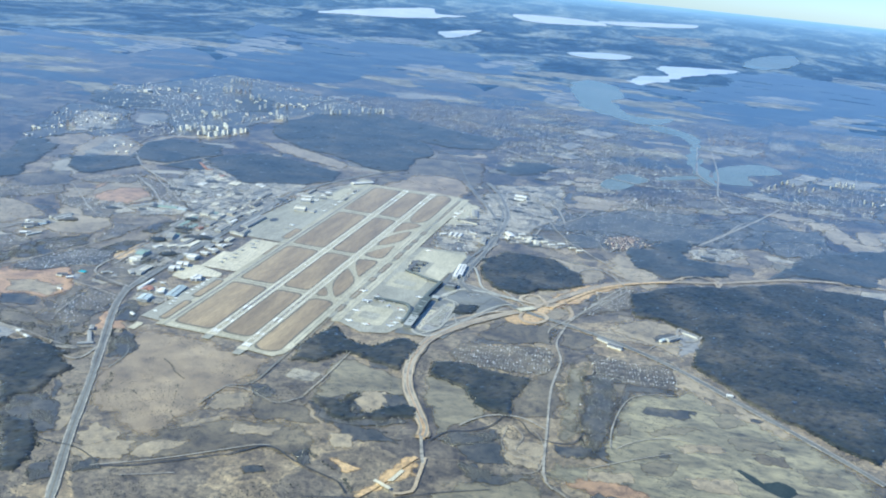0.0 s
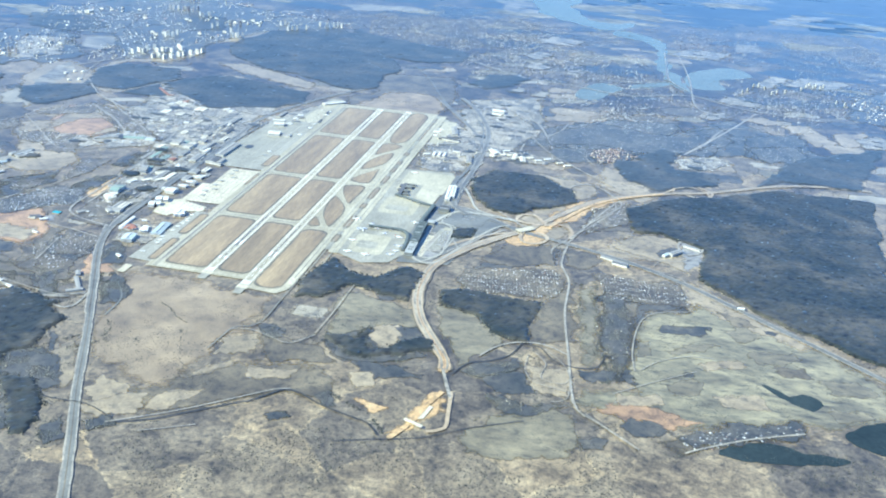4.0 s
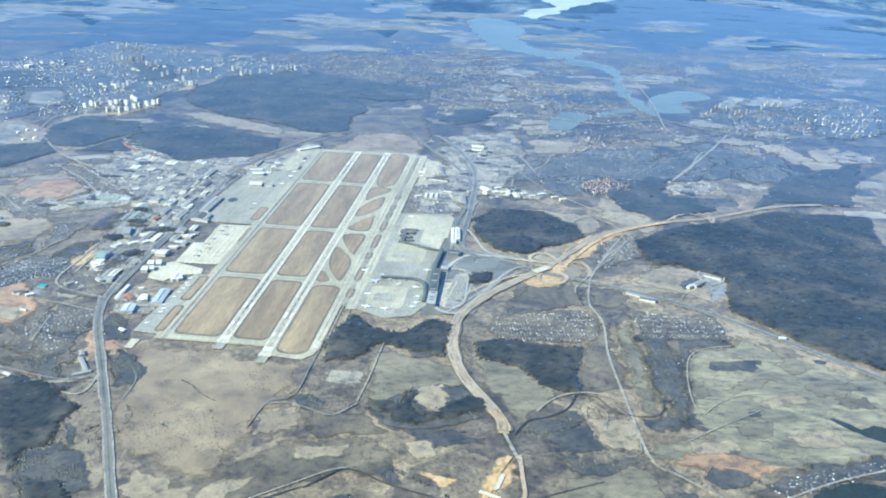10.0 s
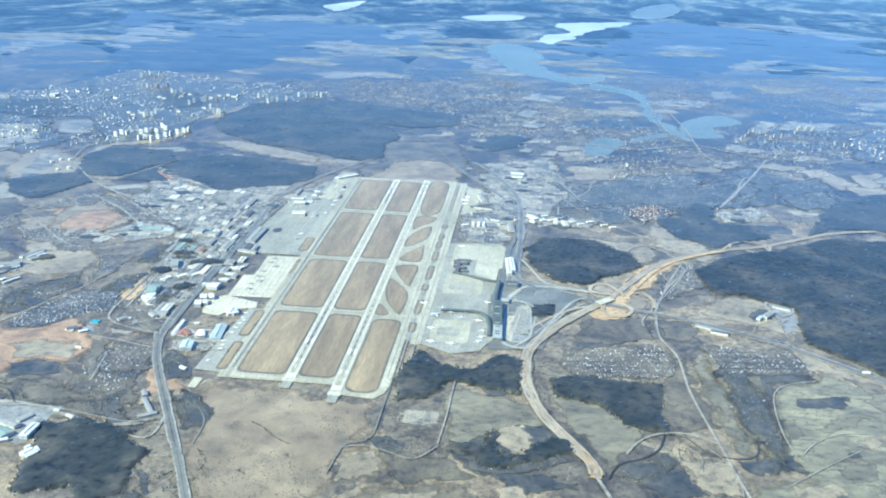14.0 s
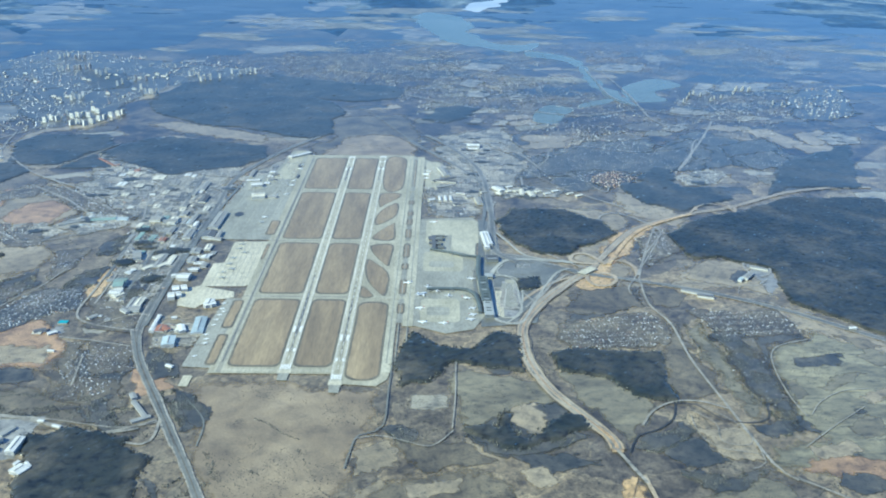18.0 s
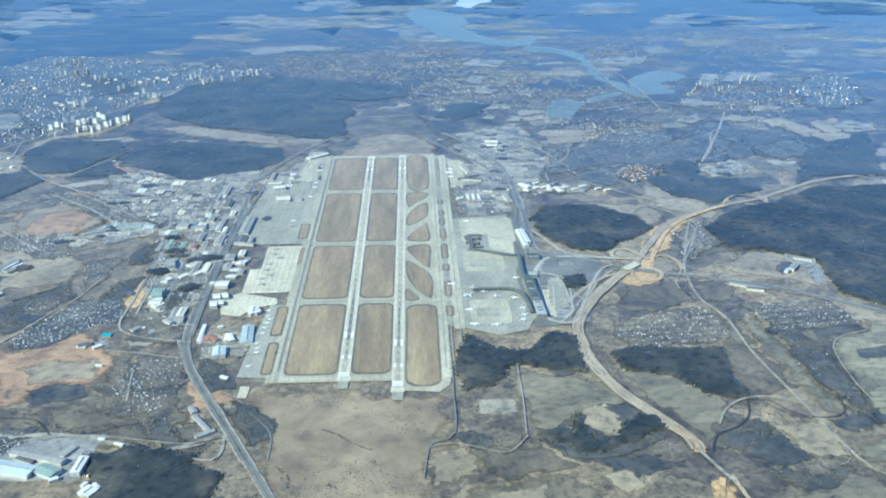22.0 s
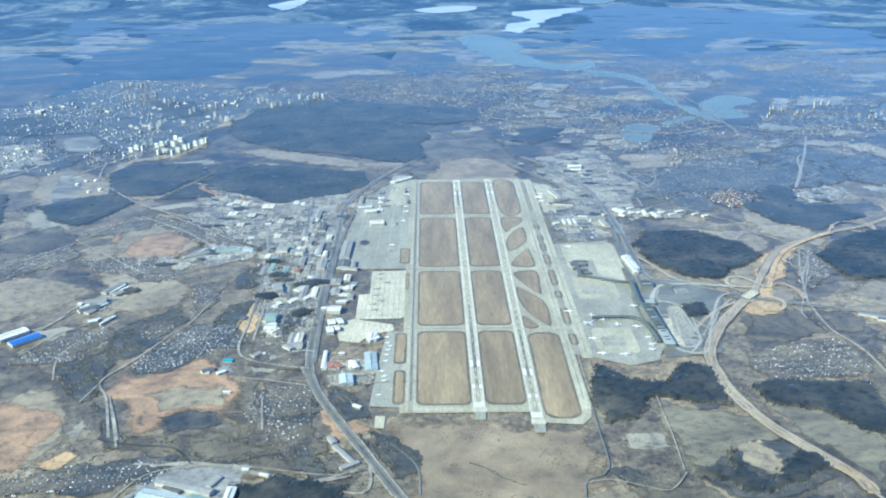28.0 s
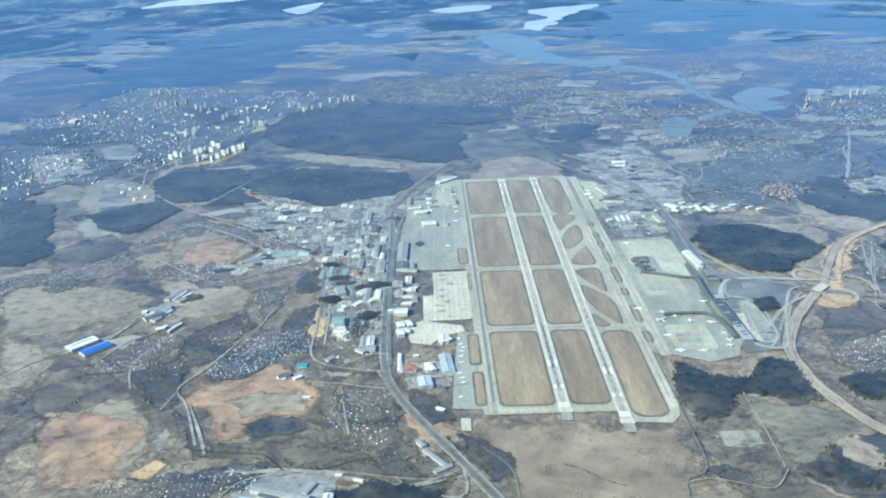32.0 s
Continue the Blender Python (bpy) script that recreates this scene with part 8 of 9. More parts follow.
def apartment_block(length, width, storeys, wall, label):
    ob = new("apartment_block")
    h = storeys * 0.3
    part("wall", box_bm(-length / 2, length / 2, -width / 2, width / 2, 0, h), wall, ob)
    part("roof", box_bm(-length / 2 - 0.05, length / 2 + 0.05, -width / 2 - 0.05, width / 2 + 0.05, h, h + 0.12), ROOFS["grey"], ob)
    part("stair_house", box_bm(-0.3, 0.3, -0.25, 0.25, h + 0.12, h + 0.42), wall, ob)
    n = max(2, int(length / 0.9))
    for k in range(n):
        x = -length / 2 + length * (k + 0.5) / n
        for side in (-1, 1):
            part("balcony", box_bm(x - 0.16, x + 0.16, side * width / 2 - 0.08, side * width / 2 + 0.08, 0.3, h - 0.15), STRIPE, ob)
    return tagged(ob, label, "apartment block", group="apartment blocks")


SLAB = apartment_block(3.7, 1.2, 13, BLOCK_WALL, "long pale panel-built apartment block of many storeys")
TOWER = apartment_block(2.2, 1.9, 16, BLOCK_WALL, "tall pale apartment tower")
PINK = apartment_block(2.4, 1.9, 16, BLOCK_PINK, "tall pinkish brick apartment tower")
HOME = apartment_block(1.5, 1.1, 9, BLOCK_GREY, "weathered grey apartment tower of nine storeys")
LOW = apartment_block(4.0, 1.2, 5, BLOCK_WALL, "five-storey pale apartment block")
SITES = (
    (TOWER, 10, [(-235, 396.5), (-232.9, 406), (-253.6, 467.4), (-254.8, 475.3), (-247.3, 469.6), (-250.3, 484.6), (-195.5, 501), (-192.1, 504.5), (-169.6, 570.4), (-167.2, 577.9), (-162.1, 578.4), (-155.8, 590.1), (-139.1, 613.1), (-135.4, 622.3), (-127.6, 625.4)]),
    (PINK, 25, [(-311.5, 625), (-307.9, 629.5), (-302.2, 630), (-300.6, 638.6), (-338.4, 698.5), (-335.6, 702.4), (-329.9, 702.2), (-321.6, 333.7), (-315.2, 332.8), (-232.1, 569.5), (-221.7, 570.4)]),
    (LOW, -15, [(-231.8, 580.7), (-228.2, 595.9), (-218.5, 584.7), (-221.3, 603.8), (-259.1, 594.8), (-266.3, 598.1), (-262.2, 579.6), (-211.1, 593), (-211, 604.2), (-334.3, 307.1), (-328.1, 306.2), (-324.9, 319.7), (-321.7, 326.4), (-329.2, 392.3), (-317.4, 383.9), (-309, 384.5), (-372.6, 580.3), (-369.8, 597.6)]),
    (HOME, 30, [(283.2, 504.3), (289.6, 516.5), (298.3, 538.5), (304.3, 545.7), (308, 535.2), (310.2, 511.4), (316.5, 520.9), (324.9, 527), (364, 502.1), (369.4, 494.7)]),
    (HOME, 40, [(351.9, 567.4), (356.5, 576.3), (357.8, 566.5), (362.6, 575.3), (364.4, 566), (369.2, 574.8), (343.4, 548)]),
    (TOWER, 12, [(-357.5, 702.5), (-355.5, 710.7), (-352.7, 714.8), (-328.3, 626.3), (-322.5, 622.7), (-319.9, 629.6), (-311.9, 629.5), (-308.5, 632.9), (-280.9, 601.5), (-274.4, 594.8), (-273.5, 608), (-239, 538.9), (-238.2, 550.5), (-232.6, 568.5), (-212.5, 524.2), (-201.9, 502.3), (-197.9, 502.2), (-187.9, 599.5), (-184.9, 606.1), (-176.6, 592.6), (-150.1, 619), (-139.9, 611.9), (-132.8, 629.2)]),
    (LOW, -10, [(-273.9, 481), (-265.6, 471), (-257.8, 456.6), (-262.3, 480.7), (-258.5, 480.7), (-294.9, 512.4), (-320, 552.3), (-348.8, 596.4), (-358.4, 577.4), (-383.2, 578), (-233.5, 497.8), (-215.2, 484.6), (-217.9, 521.5), (-212.5, 593.4), (-203.9, 580.3), (-281.4, 569.5), (-274.1, 563.3), (-261.9, 575.3)]),
    (SLAB, -24, [(-240, 381), (-239.2, 390.5), (-233.4, 388.4), (-225.4, 396), (-223.5, 401.9), (-219.8, 403.8), (-214.8, 401.7), (-213.6, 376.6), (-206.6, 372.7), (-204.8, 380.1), (-202.6, 389.6), (-200.1, 395.4), (-198.1, 403.3), (-194.6, 409.3), (-192.4, 415.5), (-213.1, 416), (-219.3, 424.5), (-217, 373)]),
)
placed = set()
for source, turn, spots in SITES:
    for i, (x, y) in enumerate(spots):
        m = pose(x, y, 0.03, 0, 0, turn + (90 if i % 3 == 2 else 0) + 5 * (i % 2))
        if source.name not in placed:
            placed.add(source.name)
            source.matrix_world = m
        else:
            copy_thing(source, m)
hall = shed("whitebig", -381.1, 549.9, 8, 6, 2.6, 80)

# ---- terminal ----
TERM_ROOF = plain("blue_grey_roof", (0.11, 0.135, 0.14), 0.5, 0.2, sheen=0.4)
TERM_WALL = plain("tinted_terminal_wall", (0.17, 0.18, 0.178), 0.5, 0.15, sheen=0.2)
TERM_PALE = plain("pale_terminal_roof", (0.36, 0.38, 0.38), 0.4, 0.12)


def sweep_bm(pts, profile, step=1.2):
    """Draw a profile (across, up) along a smooth line on the ground."""
    line, bm, rows = spline(pts, False, step), bmesh.new(), []
    for i, (x, y) in enumerate(line):
        a, b = line[max(0, i - 1)], line[min(len(line) - 1, i + 1)]
        d = Vector((b[0] - a[0], b[1] - a[1])).normalized()
        rows.append([bm.verts.new((x + d.y * u, y - d.x * u, z)) for u, z in profile])
    n = len(profile)
    for r, s in zip(rows, rows[1:]):
        for k in range(n):
            bm.faces.new((r[k], r[(k + 1) % n], s[(k + 1) % n], s[k]))
    bm.faces.new(list(reversed(rows[0])))
    bm.faces.new(rows[-1])
    bmesh.ops.recalc_face_normals(bm, faces=bm.faces)
    return bm


def pier(name, pts, half, height, owner):
    wall = part(name, sweep_bm(pts, [(-half, 0.2), (half, 0.2), (half, height), (-half, height)]), TERM_WALL, owner)
    part("glazing", sweep_bm(pts, [(-half - 0.03, height * 0.5), (half + 0.03, height * 0.5), (half + 0.03, height * 0.85), (-half - 0.03, height * 0.85)]), GLASS, wall)
    part("roof", sweep_bm(pts, [(-half - 0.12, height), (half + 0.12, height), (half + 0.1, height + 0.1), (0, height + 0.32), (-half - 0.1, height + 0.1)]), TERM_ROOF, wall, "blue-grey curved roof")
    return wall


terminal = tagged(new("terminal_building"), "long blue-grey airport terminal with two piers", "terminal")
pier("pier", [(49, 70.6), (57.7, 71.1), (65, 70.4), (68.8, 65.8), (70.2, 57), (70.4, 47.7)], 0.75, 1.3, terminal)
pier("pier", [(51, 118.3), (59.5, 114.2), (66.1, 110.5), (73.2, 108.6)], 0.6, 1.2, terminal)
pier("concourse", [(73.2, 109), (71.9, 90), (72, 82)], 0.9, 1.5, terminal)
for x0, x1, y0, y1, h, mat in ((71.2, 75.2, 66, 82, 2.2, TERM_ROOF), (71.6, 75.4, 57, 66, 2.0, TERM_ROOF), (72.0, 75.6, 44, 56.8, 1.7, TERM_PALE), (74.6, 78, 84, 88, 1.2, TERM_PALE), (76.5, 82, 103.5, 109, 1.6, ROOFS["darkroof"])):
    body = part("hall", box_bm(x0, x1, y0, y1, 0.2, h), TERM_WALL, terminal)
    part("roof", box_bm(x0 - 0.12, x1 + 0.12, y0 - 0.12, y1 + 0.12, h, h + 0.14, 0.04), mat, body)
    part("glazing", box_bm(x1 - 0.02, x1 + 0.03, y0 + 0.4, y1 - 0.4, 0.5, h * 0.8), GLASS, body)
    for k in range(int((y1 - y0) / 2.5)):
        part("roof_light", box_bm(x0 + 0.8, x1 - 0.8, y0 + 1 + 2.5 * k, y0 + 1.5 + 2.5 * k, h + 0.1, h + 0.28), GLASS if k % 3 else TERM_PALE, body)
for x, y in ((50, 69), (55, 69.3), (60, 69.5), (64.5, 72.3), (58, 72.7), (52, 72.4), (68.8, 62), (69, 54), (69, 50), (55, 117.6), (61, 112), (65, 109.4), (70.2, 92), (70.2, 86)):
    part("boarding_bridge", box_bm(x - 0.9, x + 0.2, y - 0.16, y + 0.16, 0.55, 0.95), ROOFS["grey"], terminal)
shed("white", 77.5, 130.5, 22, 2.6, 1.5, 93)
old_pier = tagged(new("old_terminal"), "dark blue roofed satellite building on the apron", "terminal")
for x0, x1, y0, y1, h in ((51.6, 53.4, 119, 137, 1.1), (53.5, 56.8, 130.5, 134, 1.3), (53.5, 56, 124.5, 127.5, 1.0), (50, 51.5, 131.5, 135.5, 1.0), (53.5, 58, 136, 137.6, 0.9), (50.2, 51.5, 126, 128.5, 0.9), (54.2, 57.4, 120, 122.4, 0.9)):
    body = part("hall", box_bm(x0, x1, y0, y1, 0.2, h), ROOFS["darkroof"], old_pier)
    part("roof", box_bm(x0 - 0.1, x1 + 0.1, y0 - 0.1, y1 + 0.1, h, h + 0.12), ROOFS["darkroof"] if x0 < 52 else TERM_WALL, body)
setting(flat("yard", [(53, 121), (60, 117), (70, 112), (72, 128), (62, 140), (53.5, 138)], GREY_APRON, 0.285), "worn grey stands beside the satellite", "yard")

# forecourt roads, car parks
def street(pts, width, kind="asphalt", z=0.33, label="grey airport access road"):
    return setting(ribbon("road", pts, width, COVER[kind], z, None, 0.05), label, "road")


setting(flat("ground", [(70, 36), (92, 40), (100, 72), (112, 98), (98, 112), (84, 116), (84, 160), (76, 165), (73, 110)], COVER["asphalt"], 0.2), "grey built-up forecourt of the airport", "forecourt")
street([(74.5, 73.2), (78.6, 74), (81.6, 70.9), (80, 60), (80.4, 54), (87, 53.6)], 1.6, "paleroad", 0.36, "curved pale ramp before the terminal")
street([(77.4, 90), (77.6, 79), (76.6, 60), (75.8, 44), (79.1, 40), (85, 40.3), (89, 46), (92.5, 57), (97, 66), (104, 80), (112, 90)], 1.2, "paleroad", 0.35, "pale airport ring road")
street([(77.8, 89.5), (83.1, 102.5), (89.2, 107), (97.6, 105), (107, 99), (120, 91)], 1.4, "asphalt", 0.352)
street([(83.2, 209), (80.5, 176), (76.2, 146), (75, 118), (76, 112)], 1.6, "asphalt", 0.354)
street([(87.5, 196), (84.5, 176), (88, 150), (96, 128), (112, 108), (120, 98)], 1.0, "paleroad", 0.356)
setting(flat("car_park", [(81.6, 81), (87.9, 80.6), (88, 57), (83, 56.5), (83, 74)], COVER["grey"], 0.31), "grey asphalt car park", "car park")
setting(flat("car_park", [(77.6, 71), (80, 70), (79.4, 46), (85, 44), (86, 51), (79.9, 52.5)], COVER["grey"], 0.312), "pale gravel car park", "car park")
setting(flat("car_park", [(89.6, 102.2), (97, 103), (96.2, 96), (89.2, 96.4)], COVER["darkwater"], 0.314), "dark tarred car park", "car park")
forest([(88.8, 80), (97.8, 83.6), (96.6, 73), (91, 71.5)], "small dark grove beside the car park")

for pts, wide in (([(77.6, 86.8), (78.0, 92.3), (82.8, 103.1), (86.4, 107.0), (95.5, 108.0), (110.5, 104.2)], 0.9),
                  ([(76.1, 43.9), (80.2, 40.0), (86.0, 48.9), (88.7, 61.6), (89.6, 76.4), (87.3, 85.9), (81.2, 87.9), (77.9, 84.4)], 0.8),
                  ([(75.9, 70.1), (78.9, 74.5), (82.4, 73.8), (82.6, 69.9), (80.7, 54.0), (84.2, 52.9)], 0.7),
                  ([(76.9, 67.3), (75.4, 49.2), (76.2, 43.4)], 0.7),
                  ([(83.8, 101.1), (80.4, 92.3), (81.8, 88.5)], 0.6)):
    street(pts, wide, "forecourt", 0.358 + 0.002 * wide, "pale loop road of the airport forecourt")
setting(flat("car_park", [(90.5, 102.2), (102.9, 103.8), (99.9, 90.4), (87.7, 88.9)], COVER["asphalt"], 0.318), "dark asphalt car park behind the terminal", "car park")
setting(flat("car_park", [(83.5, 83.6), (87.2, 82.3), (84.7, 56.0), (81.0, 55.0)], CONCRETE, 0.319), "beige concrete parking deck", "car park")


street([(118.3, 103.8), (107.2, 107.2), (95.5, 107.7), (86.2, 106.1), (80.6, 97.1), (77, 84.6), (75.1, 72.3)], 1.5, "forecourt", 0.372, "pale road of the airport forecourt")
street([(81, 148.8), (84.4, 142.9), (88.8, 130.8), (93.8, 115.6), (99.7, 109.9), (114.4, 103.8)], 1.2, "forecourt", 0.374, "pale road of the airport forecourt")
street([(76.8, 72.3), (75.4, 47.3), (78.1, 40.7), (83.3, 38.7), (87.2, 41.8), (92.2, 55.4), (99.8, 75.6), (107.2, 91.5), (113.7, 96.9)], 0.9, "forecourt", 0.376, "pale road of the airport forecourt")
street([(79.3, 88.5), (85.3, 86), (87.6, 78.5), (87.7, 65.4), (87.2, 50), (82.9, 44.3), (78.5, 45.2)], 0.9, "forecourt", 0.378, "pale road of the airport forecourt")
street([(89.6, 69.5), (93, 61), (93.5, 58.2)], 0.7, "forecourt", 0.38, "pale road of the airport forecourt")
street([(72.2, 130.5), (66.9, 132.8), (61.5, 135.9)], 0.8, "forecourt", 0.381, "pale road of the airport forecourt")
setting(flat("car_park", [(81.3, 78.4), (86, 79.7), (86.4, 52.7), (80.4, 52.1)], GREY_APRON, 0.33), "grey parking deck before the terminal", "car park")
setting(flat("car_park", [(76.9, 70.5), (81.4, 70.6), (79.7, 45.2), (76.2, 46.8)], WHITE_APRON, 0.332), "white concrete forecourt before the terminal", "car park")
setting(flat("yard", [(62, 146.7), (73.9, 142.7), (71.7, 111.6), (60.7, 118.8)], CONCRETE, 0.29), "pale concrete yard north of the pier", "yard")
forest([(89.9, 83.5), (98.6, 87.5), (95.5, 72.6), (89.1, 71.3)], "small dark grove beside the car park")


def parked_cars(spots, seed, label):
    """Rows of parked cars: body and cabin each."""
    rng = np.random.default_rng(seed)
    verts, tris = [], []
    block = [(0, 1, 5), (0, 5, 4), (1, 2, 6), (1, 6, 5), (2, 3, 7), (2, 7, 6), (3, 0, 4), (3, 4, 7), (4, 5, 6), (4, 6, 7)]
    for x, y in spots:
        if rng.uniform() < 0.25:
            continue
        for u, v, z0, z1 in ((0.09, 0.22, 0.32, 0.4), (0.075, 0.11, 0.4, 0.46)):
            k = len(verts)
            verts += [(x + a * u, y + b * v, z) for z in (z0, z1) for a, b in ((-1, -1), (1, -1), (1, 1), (-1, 1))]
            tris += [(k + a, k + b, k + c) for a, b, c in block]
    tagged(raw("parked_cars", np.array(verts), np.array(tris), PALETTE["bright"]), label, "cars", kind="stuff")


parked_cars([(x, y) for x in np.arange(83.6, 87.6, 0.6) for y in np.arange(58, 79, 0.34 * 1.6)], 3, "rows of small parked cars on grey asphalt")
parked_cars([(x, y) for x in np.arange(90, 96.4, 0.65) for y in np.arange(97, 102, 0.55)], 4, "parked cars on dark tar")
parked_cars([(x, y) for x in np.arange(77.8, 79.4, 0.5) for y in np.arange(47, 69, 0.6)], 6, "parked cars before the terminal")

# ---- aircraft ----
LIVERY = plain("white_aircraft_paint", (0.86, 0.87, 0.88), 0.25, 0.04)
TAIL_BLUE, TAIL_RED = plain("blue_tail_paint", (0.05, 0.14, 0.36), 0.25, 0.05), plain("red_tail_paint", (0.4, 0.07, 0.06), 0.25, 0.05)
GREY_PAINT = plain("grey_aircraft_paint", (0.34, 0.36, 0.37), 0.35, 0.06)
ENGINE = plain("engine_metal", (0.42, 0.43, 0.45), 0.25, 0.06)


def plate_bm(pts, z, thick):
    bm = bmesh.new()
    f = bm.faces.new([bm.verts.new((x, y, z)) for x, y in pts])
    r = bmesh.ops.extrude_face_region(bm, geom=[f])
    bmesh.ops.translate(bm, vec=(0, 0, thick), verts=[v for v in r["geom"] if isinstance(v, bmesh.types.BMVert)])
    bmesh.ops.recalc_face_normals(bm, faces=bm.faces)
    return bm


def aircraft(name, s, paint, tail, label, high_wing=False):
    """Airliner or freighter with its nose to +y, s times a forty-metre length."""
    ob = new(name)
    bm, rings = bmesh.new(), []
    for y, r, dz in ((-2.0, 0.03, 0.2), (-1.5, 0.13, 0.12), (-0.9, 0.2, 0.03), (0.9, 0.21, 0), (1.6, 0.19, -0.01), (1.88, 0.11, -0.05), (2.0, 0.02, -0.07)):
        rings.append([bm.verts.new((s * r * math.cos(math.tau * k / 10), s * y, s * (0.42 + dz + r * math.sin(math.tau * k / 10)))) for k in range(10)])
    for a, b in zip(rings, rings[1:]):
        for k in range(10):
            bm.faces.new((a[k], a[(k + 1) % 10], b[(k + 1) % 10], b[k]))
    bm.faces.new(rings[0])
    bm.faces.new(list(reversed(rings[-1])))
    bmesh.ops.recalc_face_normals(bm, faces=bm.faces)
    part("fuselage", bm, paint, ob)
    zw = s * (0.6 if high_wing else 0.32)
    for side in (-1, 1):
        part("wing", plate_bm([(side * s * 0.15, s * 0.5), (side * s * 1.8, s * -0.42), (side * s * 1.8, s * -0.6), (side * s * 0.15, s * -0.22)], zw, s * 0.05), paint, ob)
        part("tailplane", plate_bm([(side * s * 0.05, s * -1.5), (side * s * 0.66, s * -1.86), (side * s * 0.66, s * -2.0), (side * s * 0.05, s * -1.84)], s * 0.6, s * 0.03), paint, ob)
        eng = bmesh.new()
        bmesh.ops.create_cone(eng, cap_ends=True, segments=8, radius1=s * 0.1, radius2=s * 0.08, depth=s * 0.45, matrix=pose(side * s * 0.62, s * 0.26, zw - s * 0.1, 90, 0, 0))
        part("engine", eng, ENGINE, ob)
        part("main_gear", box_bm(side * s * 0.26 - 0.03, side * s * 0.26 + 0.03, -s * 0.1, 0, 0, s * 0.3), ENGINE, ob)
    fin = bmesh.new()
    f = fin.faces.new([fin.verts.new((-s * 0.02, s * y, s * z)) for y, z in ((-1.3, 0.58), (-1.72, 1.18), (-1.98, 1.18), (-1.86, 0.6))])
    r = bmesh.ops.extrude_face_region(fin, geom=[f])
    bmesh.ops.translate(fin, vec=(s * 0.04, 0, 0), verts=[v for v in r["geom"] if isinstance(v, bmesh.types.BMVert)])
    part("tail_fin", fin, tail, ob)
    part("nose_gear", box_bm(-0.03, 0.03, s * 1.4, s * 1.46, 0, s * 0.24), ENGINE, ob)
    return tagged(ob, label, "aircraft", group="parked aircraft")


def park(ob, spots, z=0.3):
    for i, (x, y, turn) in enumerate(spots):
        if i == 0:
            ob.matrix_world = pose(x, y, z, 0, 0, turn)
        else:
            copy_thing(ob, pose(x, y, z, 0, 0, turn))


park(aircraft("airliner", 0.95, LIVERY, TAIL_BLUE, "white twin-engined airliner with a blue tail, parked"), [(40.9, 78, 92), (47.3, 39.2, 80), (67.6, 52.5, -60), (66.3, 42, -75), (58.1, 65, -5), (68.6, 83.2, -80)])
park(aircraft("airliner", 0.95, LIVERY, TAIL_RED, "white twin-engined airliner with a red tail, parked"), [(46.2, 52.1, 88), (55.5, 38.5, 90), (67.4, 46.4, -70), (65.4, 62.6, -100), (53.5, 69.6, -5), (49.4, 73.7, 175), (52.6, 158.5, 90), (50.2, 256.7, 90), (49.4, 248.3, 90), (49.3, 241, 90)])
park(aircraft("wide_airliner", 1.35, LIVERY, LIVERY, "large white airliner parked at the pier's tip"), [(47, 65.9, -50)])
park(aircraft("small_aircraft", 0.5, LIVERY, LIVERY, "small white aircraft on the grey stands"), [(-32.9, 55.2, 90), (-32.5, 50, 90), (-32, 44.2, 85), (-32.3, 40, 95), (-32.4, 35.2, 90), (-33.3, 27.2, 90), (-32.3, 23.5, 88), (-32.1, 20.2, 90), (-33.4, 10.1, 95), (-31.2, 47.4, 90)])
park(aircraft("freighter", 0.85, GREY_PAINT, GREY_PAINT, "grey high-winged transport aircraft parked on new concrete", True), [(-39.2, 122.6, 100), (-39.2, 116.8, 100), (-35.9, 111.8, 100), (-39.7, 104.4, 100), (-39.8, 97.3, 100), (-37.5, 91.4, 100), (-40.6, 87.4, 100), (-39.3, 81.4, 100), (-36.2, 155.5, 60)])
park(aircraft("far_airliner", 0.8, LIVERY, TAIL_BLUE, "white airliner parked on the far apron"), [(-30.8, 266.9, 90), (-30.5, 231.7, 90), (-30.2, 222.1, 90), (-31, 204.1, 90), (-35.7, 163.5, 80), (-30.2, 258.4, 90)])
setting(flat("pad", [(-33.6, -3.2), (-30.4, -3.4), (-30.4, -10.7), (-33.5, -10.5)], WHITE_APRON, 0.25), "white concrete pad at the apron's corner", "pad")
oval = [(-49.9 + 2.4 * math.cos(math.tau * k / 20), 168.4 + 4.2 * math.sin(math.tau * k / 20)) for k in range(20)]
setting(flat("grass_island", oval, COVER["darkscrub"], 0.27), "dark round patch on the old apron", "grass")

# ---- storage tanks beside the far road ----
def storage_tank(x, y, r, h):
    ob = new("storage_tank")
    ob.matrix_world = pose(x, y, 0.03)
    for name, r1, r2, z0, z1, mat in (("shell", r, r, 0, h, ROOFS["white"]), ("roof", r * 1.03, 0.12, h, h + r * 0.22, ROOFS["cream"]), ("foundation_ring", r * 1.15, r * 1.15, 0, 0.08, GREY_APRON)):
        bm = bmesh.new()
        bmesh.ops.create_cone(bm, cap_ends=True, segments=20, radius1=r1, radius2=r2, depth=z1 - z0, matrix=Matrix.Translation((0, 0, (z0 + z1) / 2)))
        part(name, bm, mat, ob)
    return tagged(ob, "round white storage tank with a shallow cone roof", "tank", group="storage tanks")


for x, y in ((-243.4, 288.2), (-241.1, 296.6), (-235.3, 297.8), (-224.2, 275.2), (-229.4, 270.1)):
    storage_tank(x, y, 1.3, 1.0)

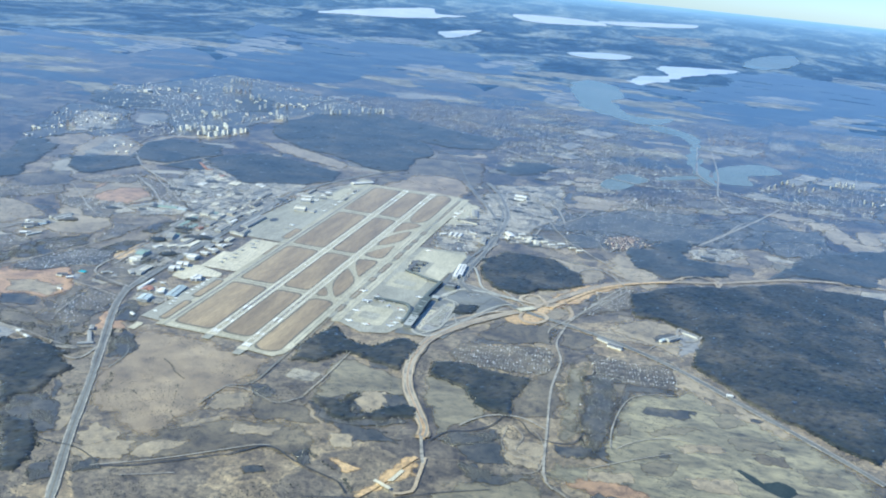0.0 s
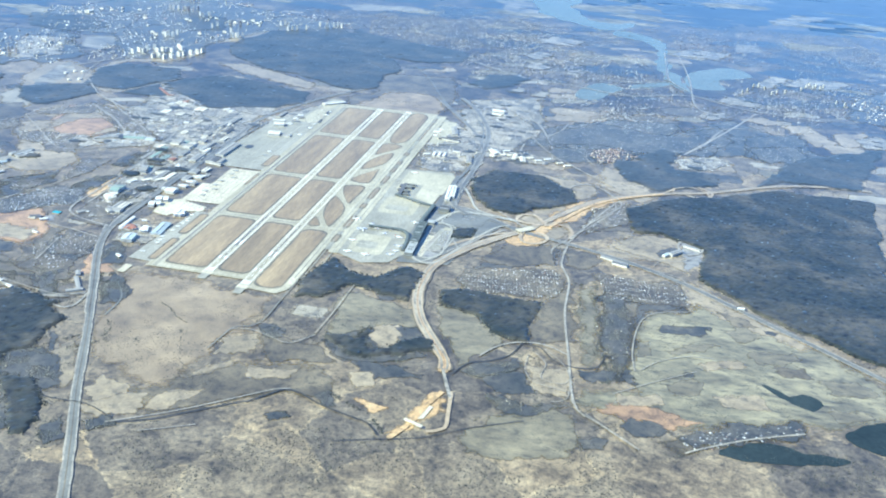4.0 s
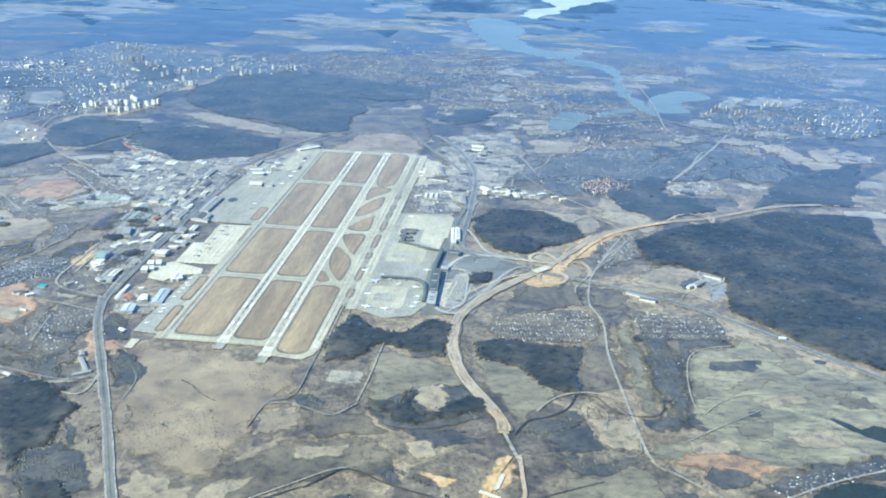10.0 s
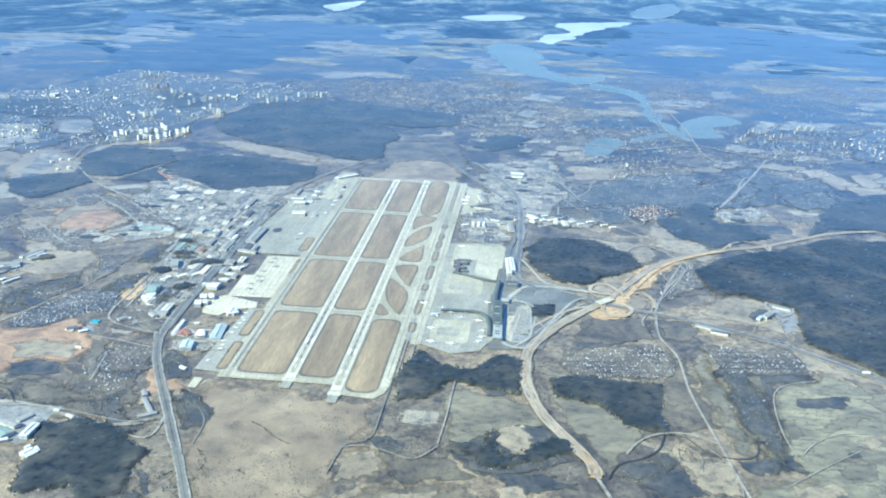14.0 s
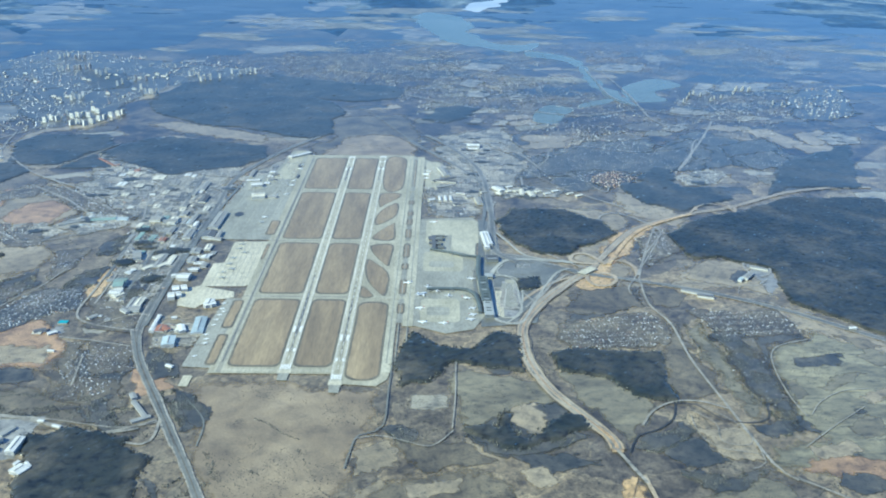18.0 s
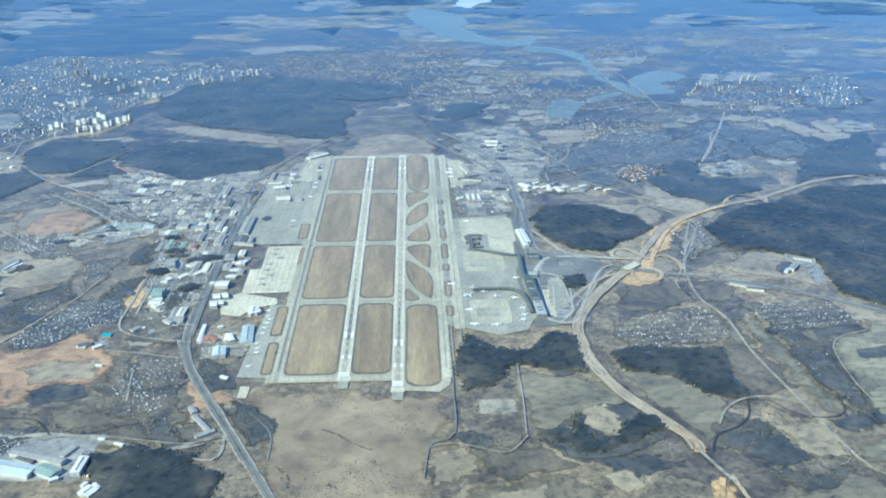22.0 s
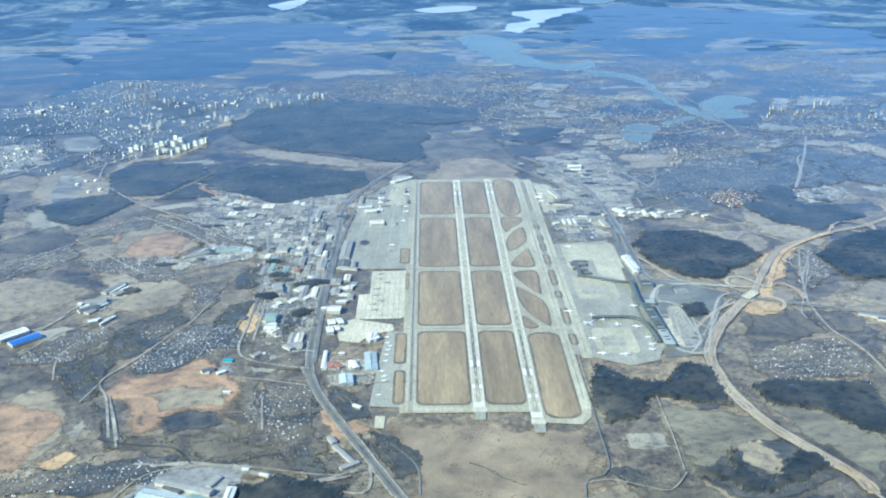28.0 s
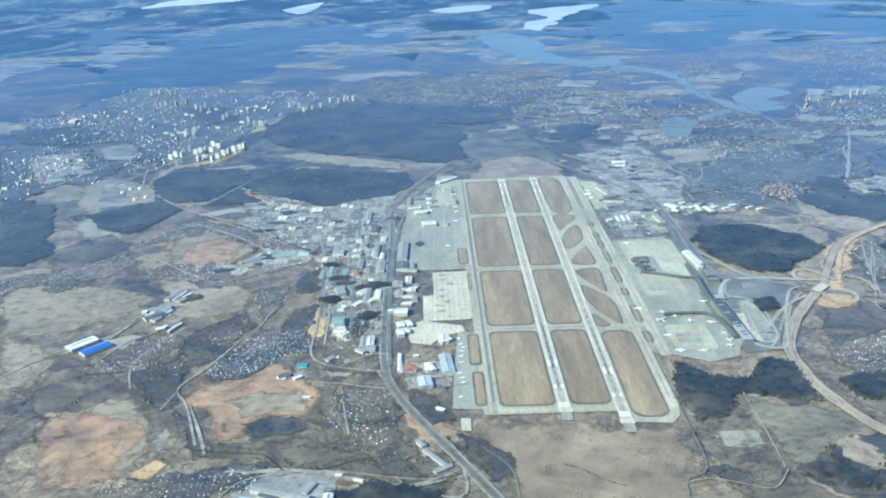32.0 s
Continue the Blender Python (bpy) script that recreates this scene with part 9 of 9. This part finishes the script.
# ---- bridges of the new highway ----
def bridge(pts, width, label):
    ob = new("bridge")
    part("deck", sweep_bm(pts, [(-width / 2, 0.55), (width / 2, 0.55), (width / 2, 0.75), (-width / 2, 0.75)]), WHITE_APRON, ob)
    for side in (-1, 1):
        part("parapet", sweep_bm(pts, [(side * width / 2 - 0.06, 0.75), (side * width / 2 + 0.06, 0.75), (side * width / 2 + 0.06, 0.9), (side * width / 2 - 0.06, 0.9)]), WALL, ob)
    for k in (0.25, 0.5, 0.75):
        i = k * (len(pts) - 1)
        a, b = pts[int(i)], pts[min(len(pts) - 1, int(i) + 1)]
        x, y = a[0] + (b[0] - a[0]) * (i % 1), a[1] + (b[1] - a[1]) * (i % 1)
        part("pier", box_bm(x - width * 0.35, x + width * 0.35, y - 0.15, y + 0.15, 0, 0.56), GREY_APRON, ob)
    return tagged(ob, label, "bridge")


bridge([(118.1, 90.4), (121.3, 93.6), (124.8, 97.2)], 4.2, "white concrete bridge of the new highway over the road")
bridge([(99.1, -77.9), (105.1, -80.4)], 0.9, "narrow unfinished pale bridge over a stream")
setting(flat("road", [(102.2, -76.5), (104.6, -75.6), (106.4, -68.5), (104.2, -67.8)], WHITE_APRON, 0.3), "white new concrete roadbed", "road")

# ---- brushwood and lone trees over the plain ----
def brush(name, area, count, size, tall, seed, low, label):
    rng = np.random.default_rng(seed)
    x0, x1, y0, y1 = area
    px, py = rng.uniform(x0, x1, count), rng.uniform(y0, y1, count)
    keep = np.array([noise.fractal(Vector((x * 0.045, y * 0.045, 1.7)), 0.9, 2.0, 4) > low for x, y in zip(px, py)])
    keep &= ~((px > -40) & (px < 78) & (py > -8) & (py < 310))
    tagged(crowns(name, px[keep], py[keep], size, BUSH, rng, tall), label, "bushes", kind="stuff")


brush("bushes", (-260, 330, -120, 330), 60000, 0.34, 0.16, 5, 0.24, "dark leafless bushes scattered over the dry plain")
brush("thicket", (-60, 260, -130, 20), 26000, 0.34, 0.15, 9, 0.14, "dark brush along the low wet ground")
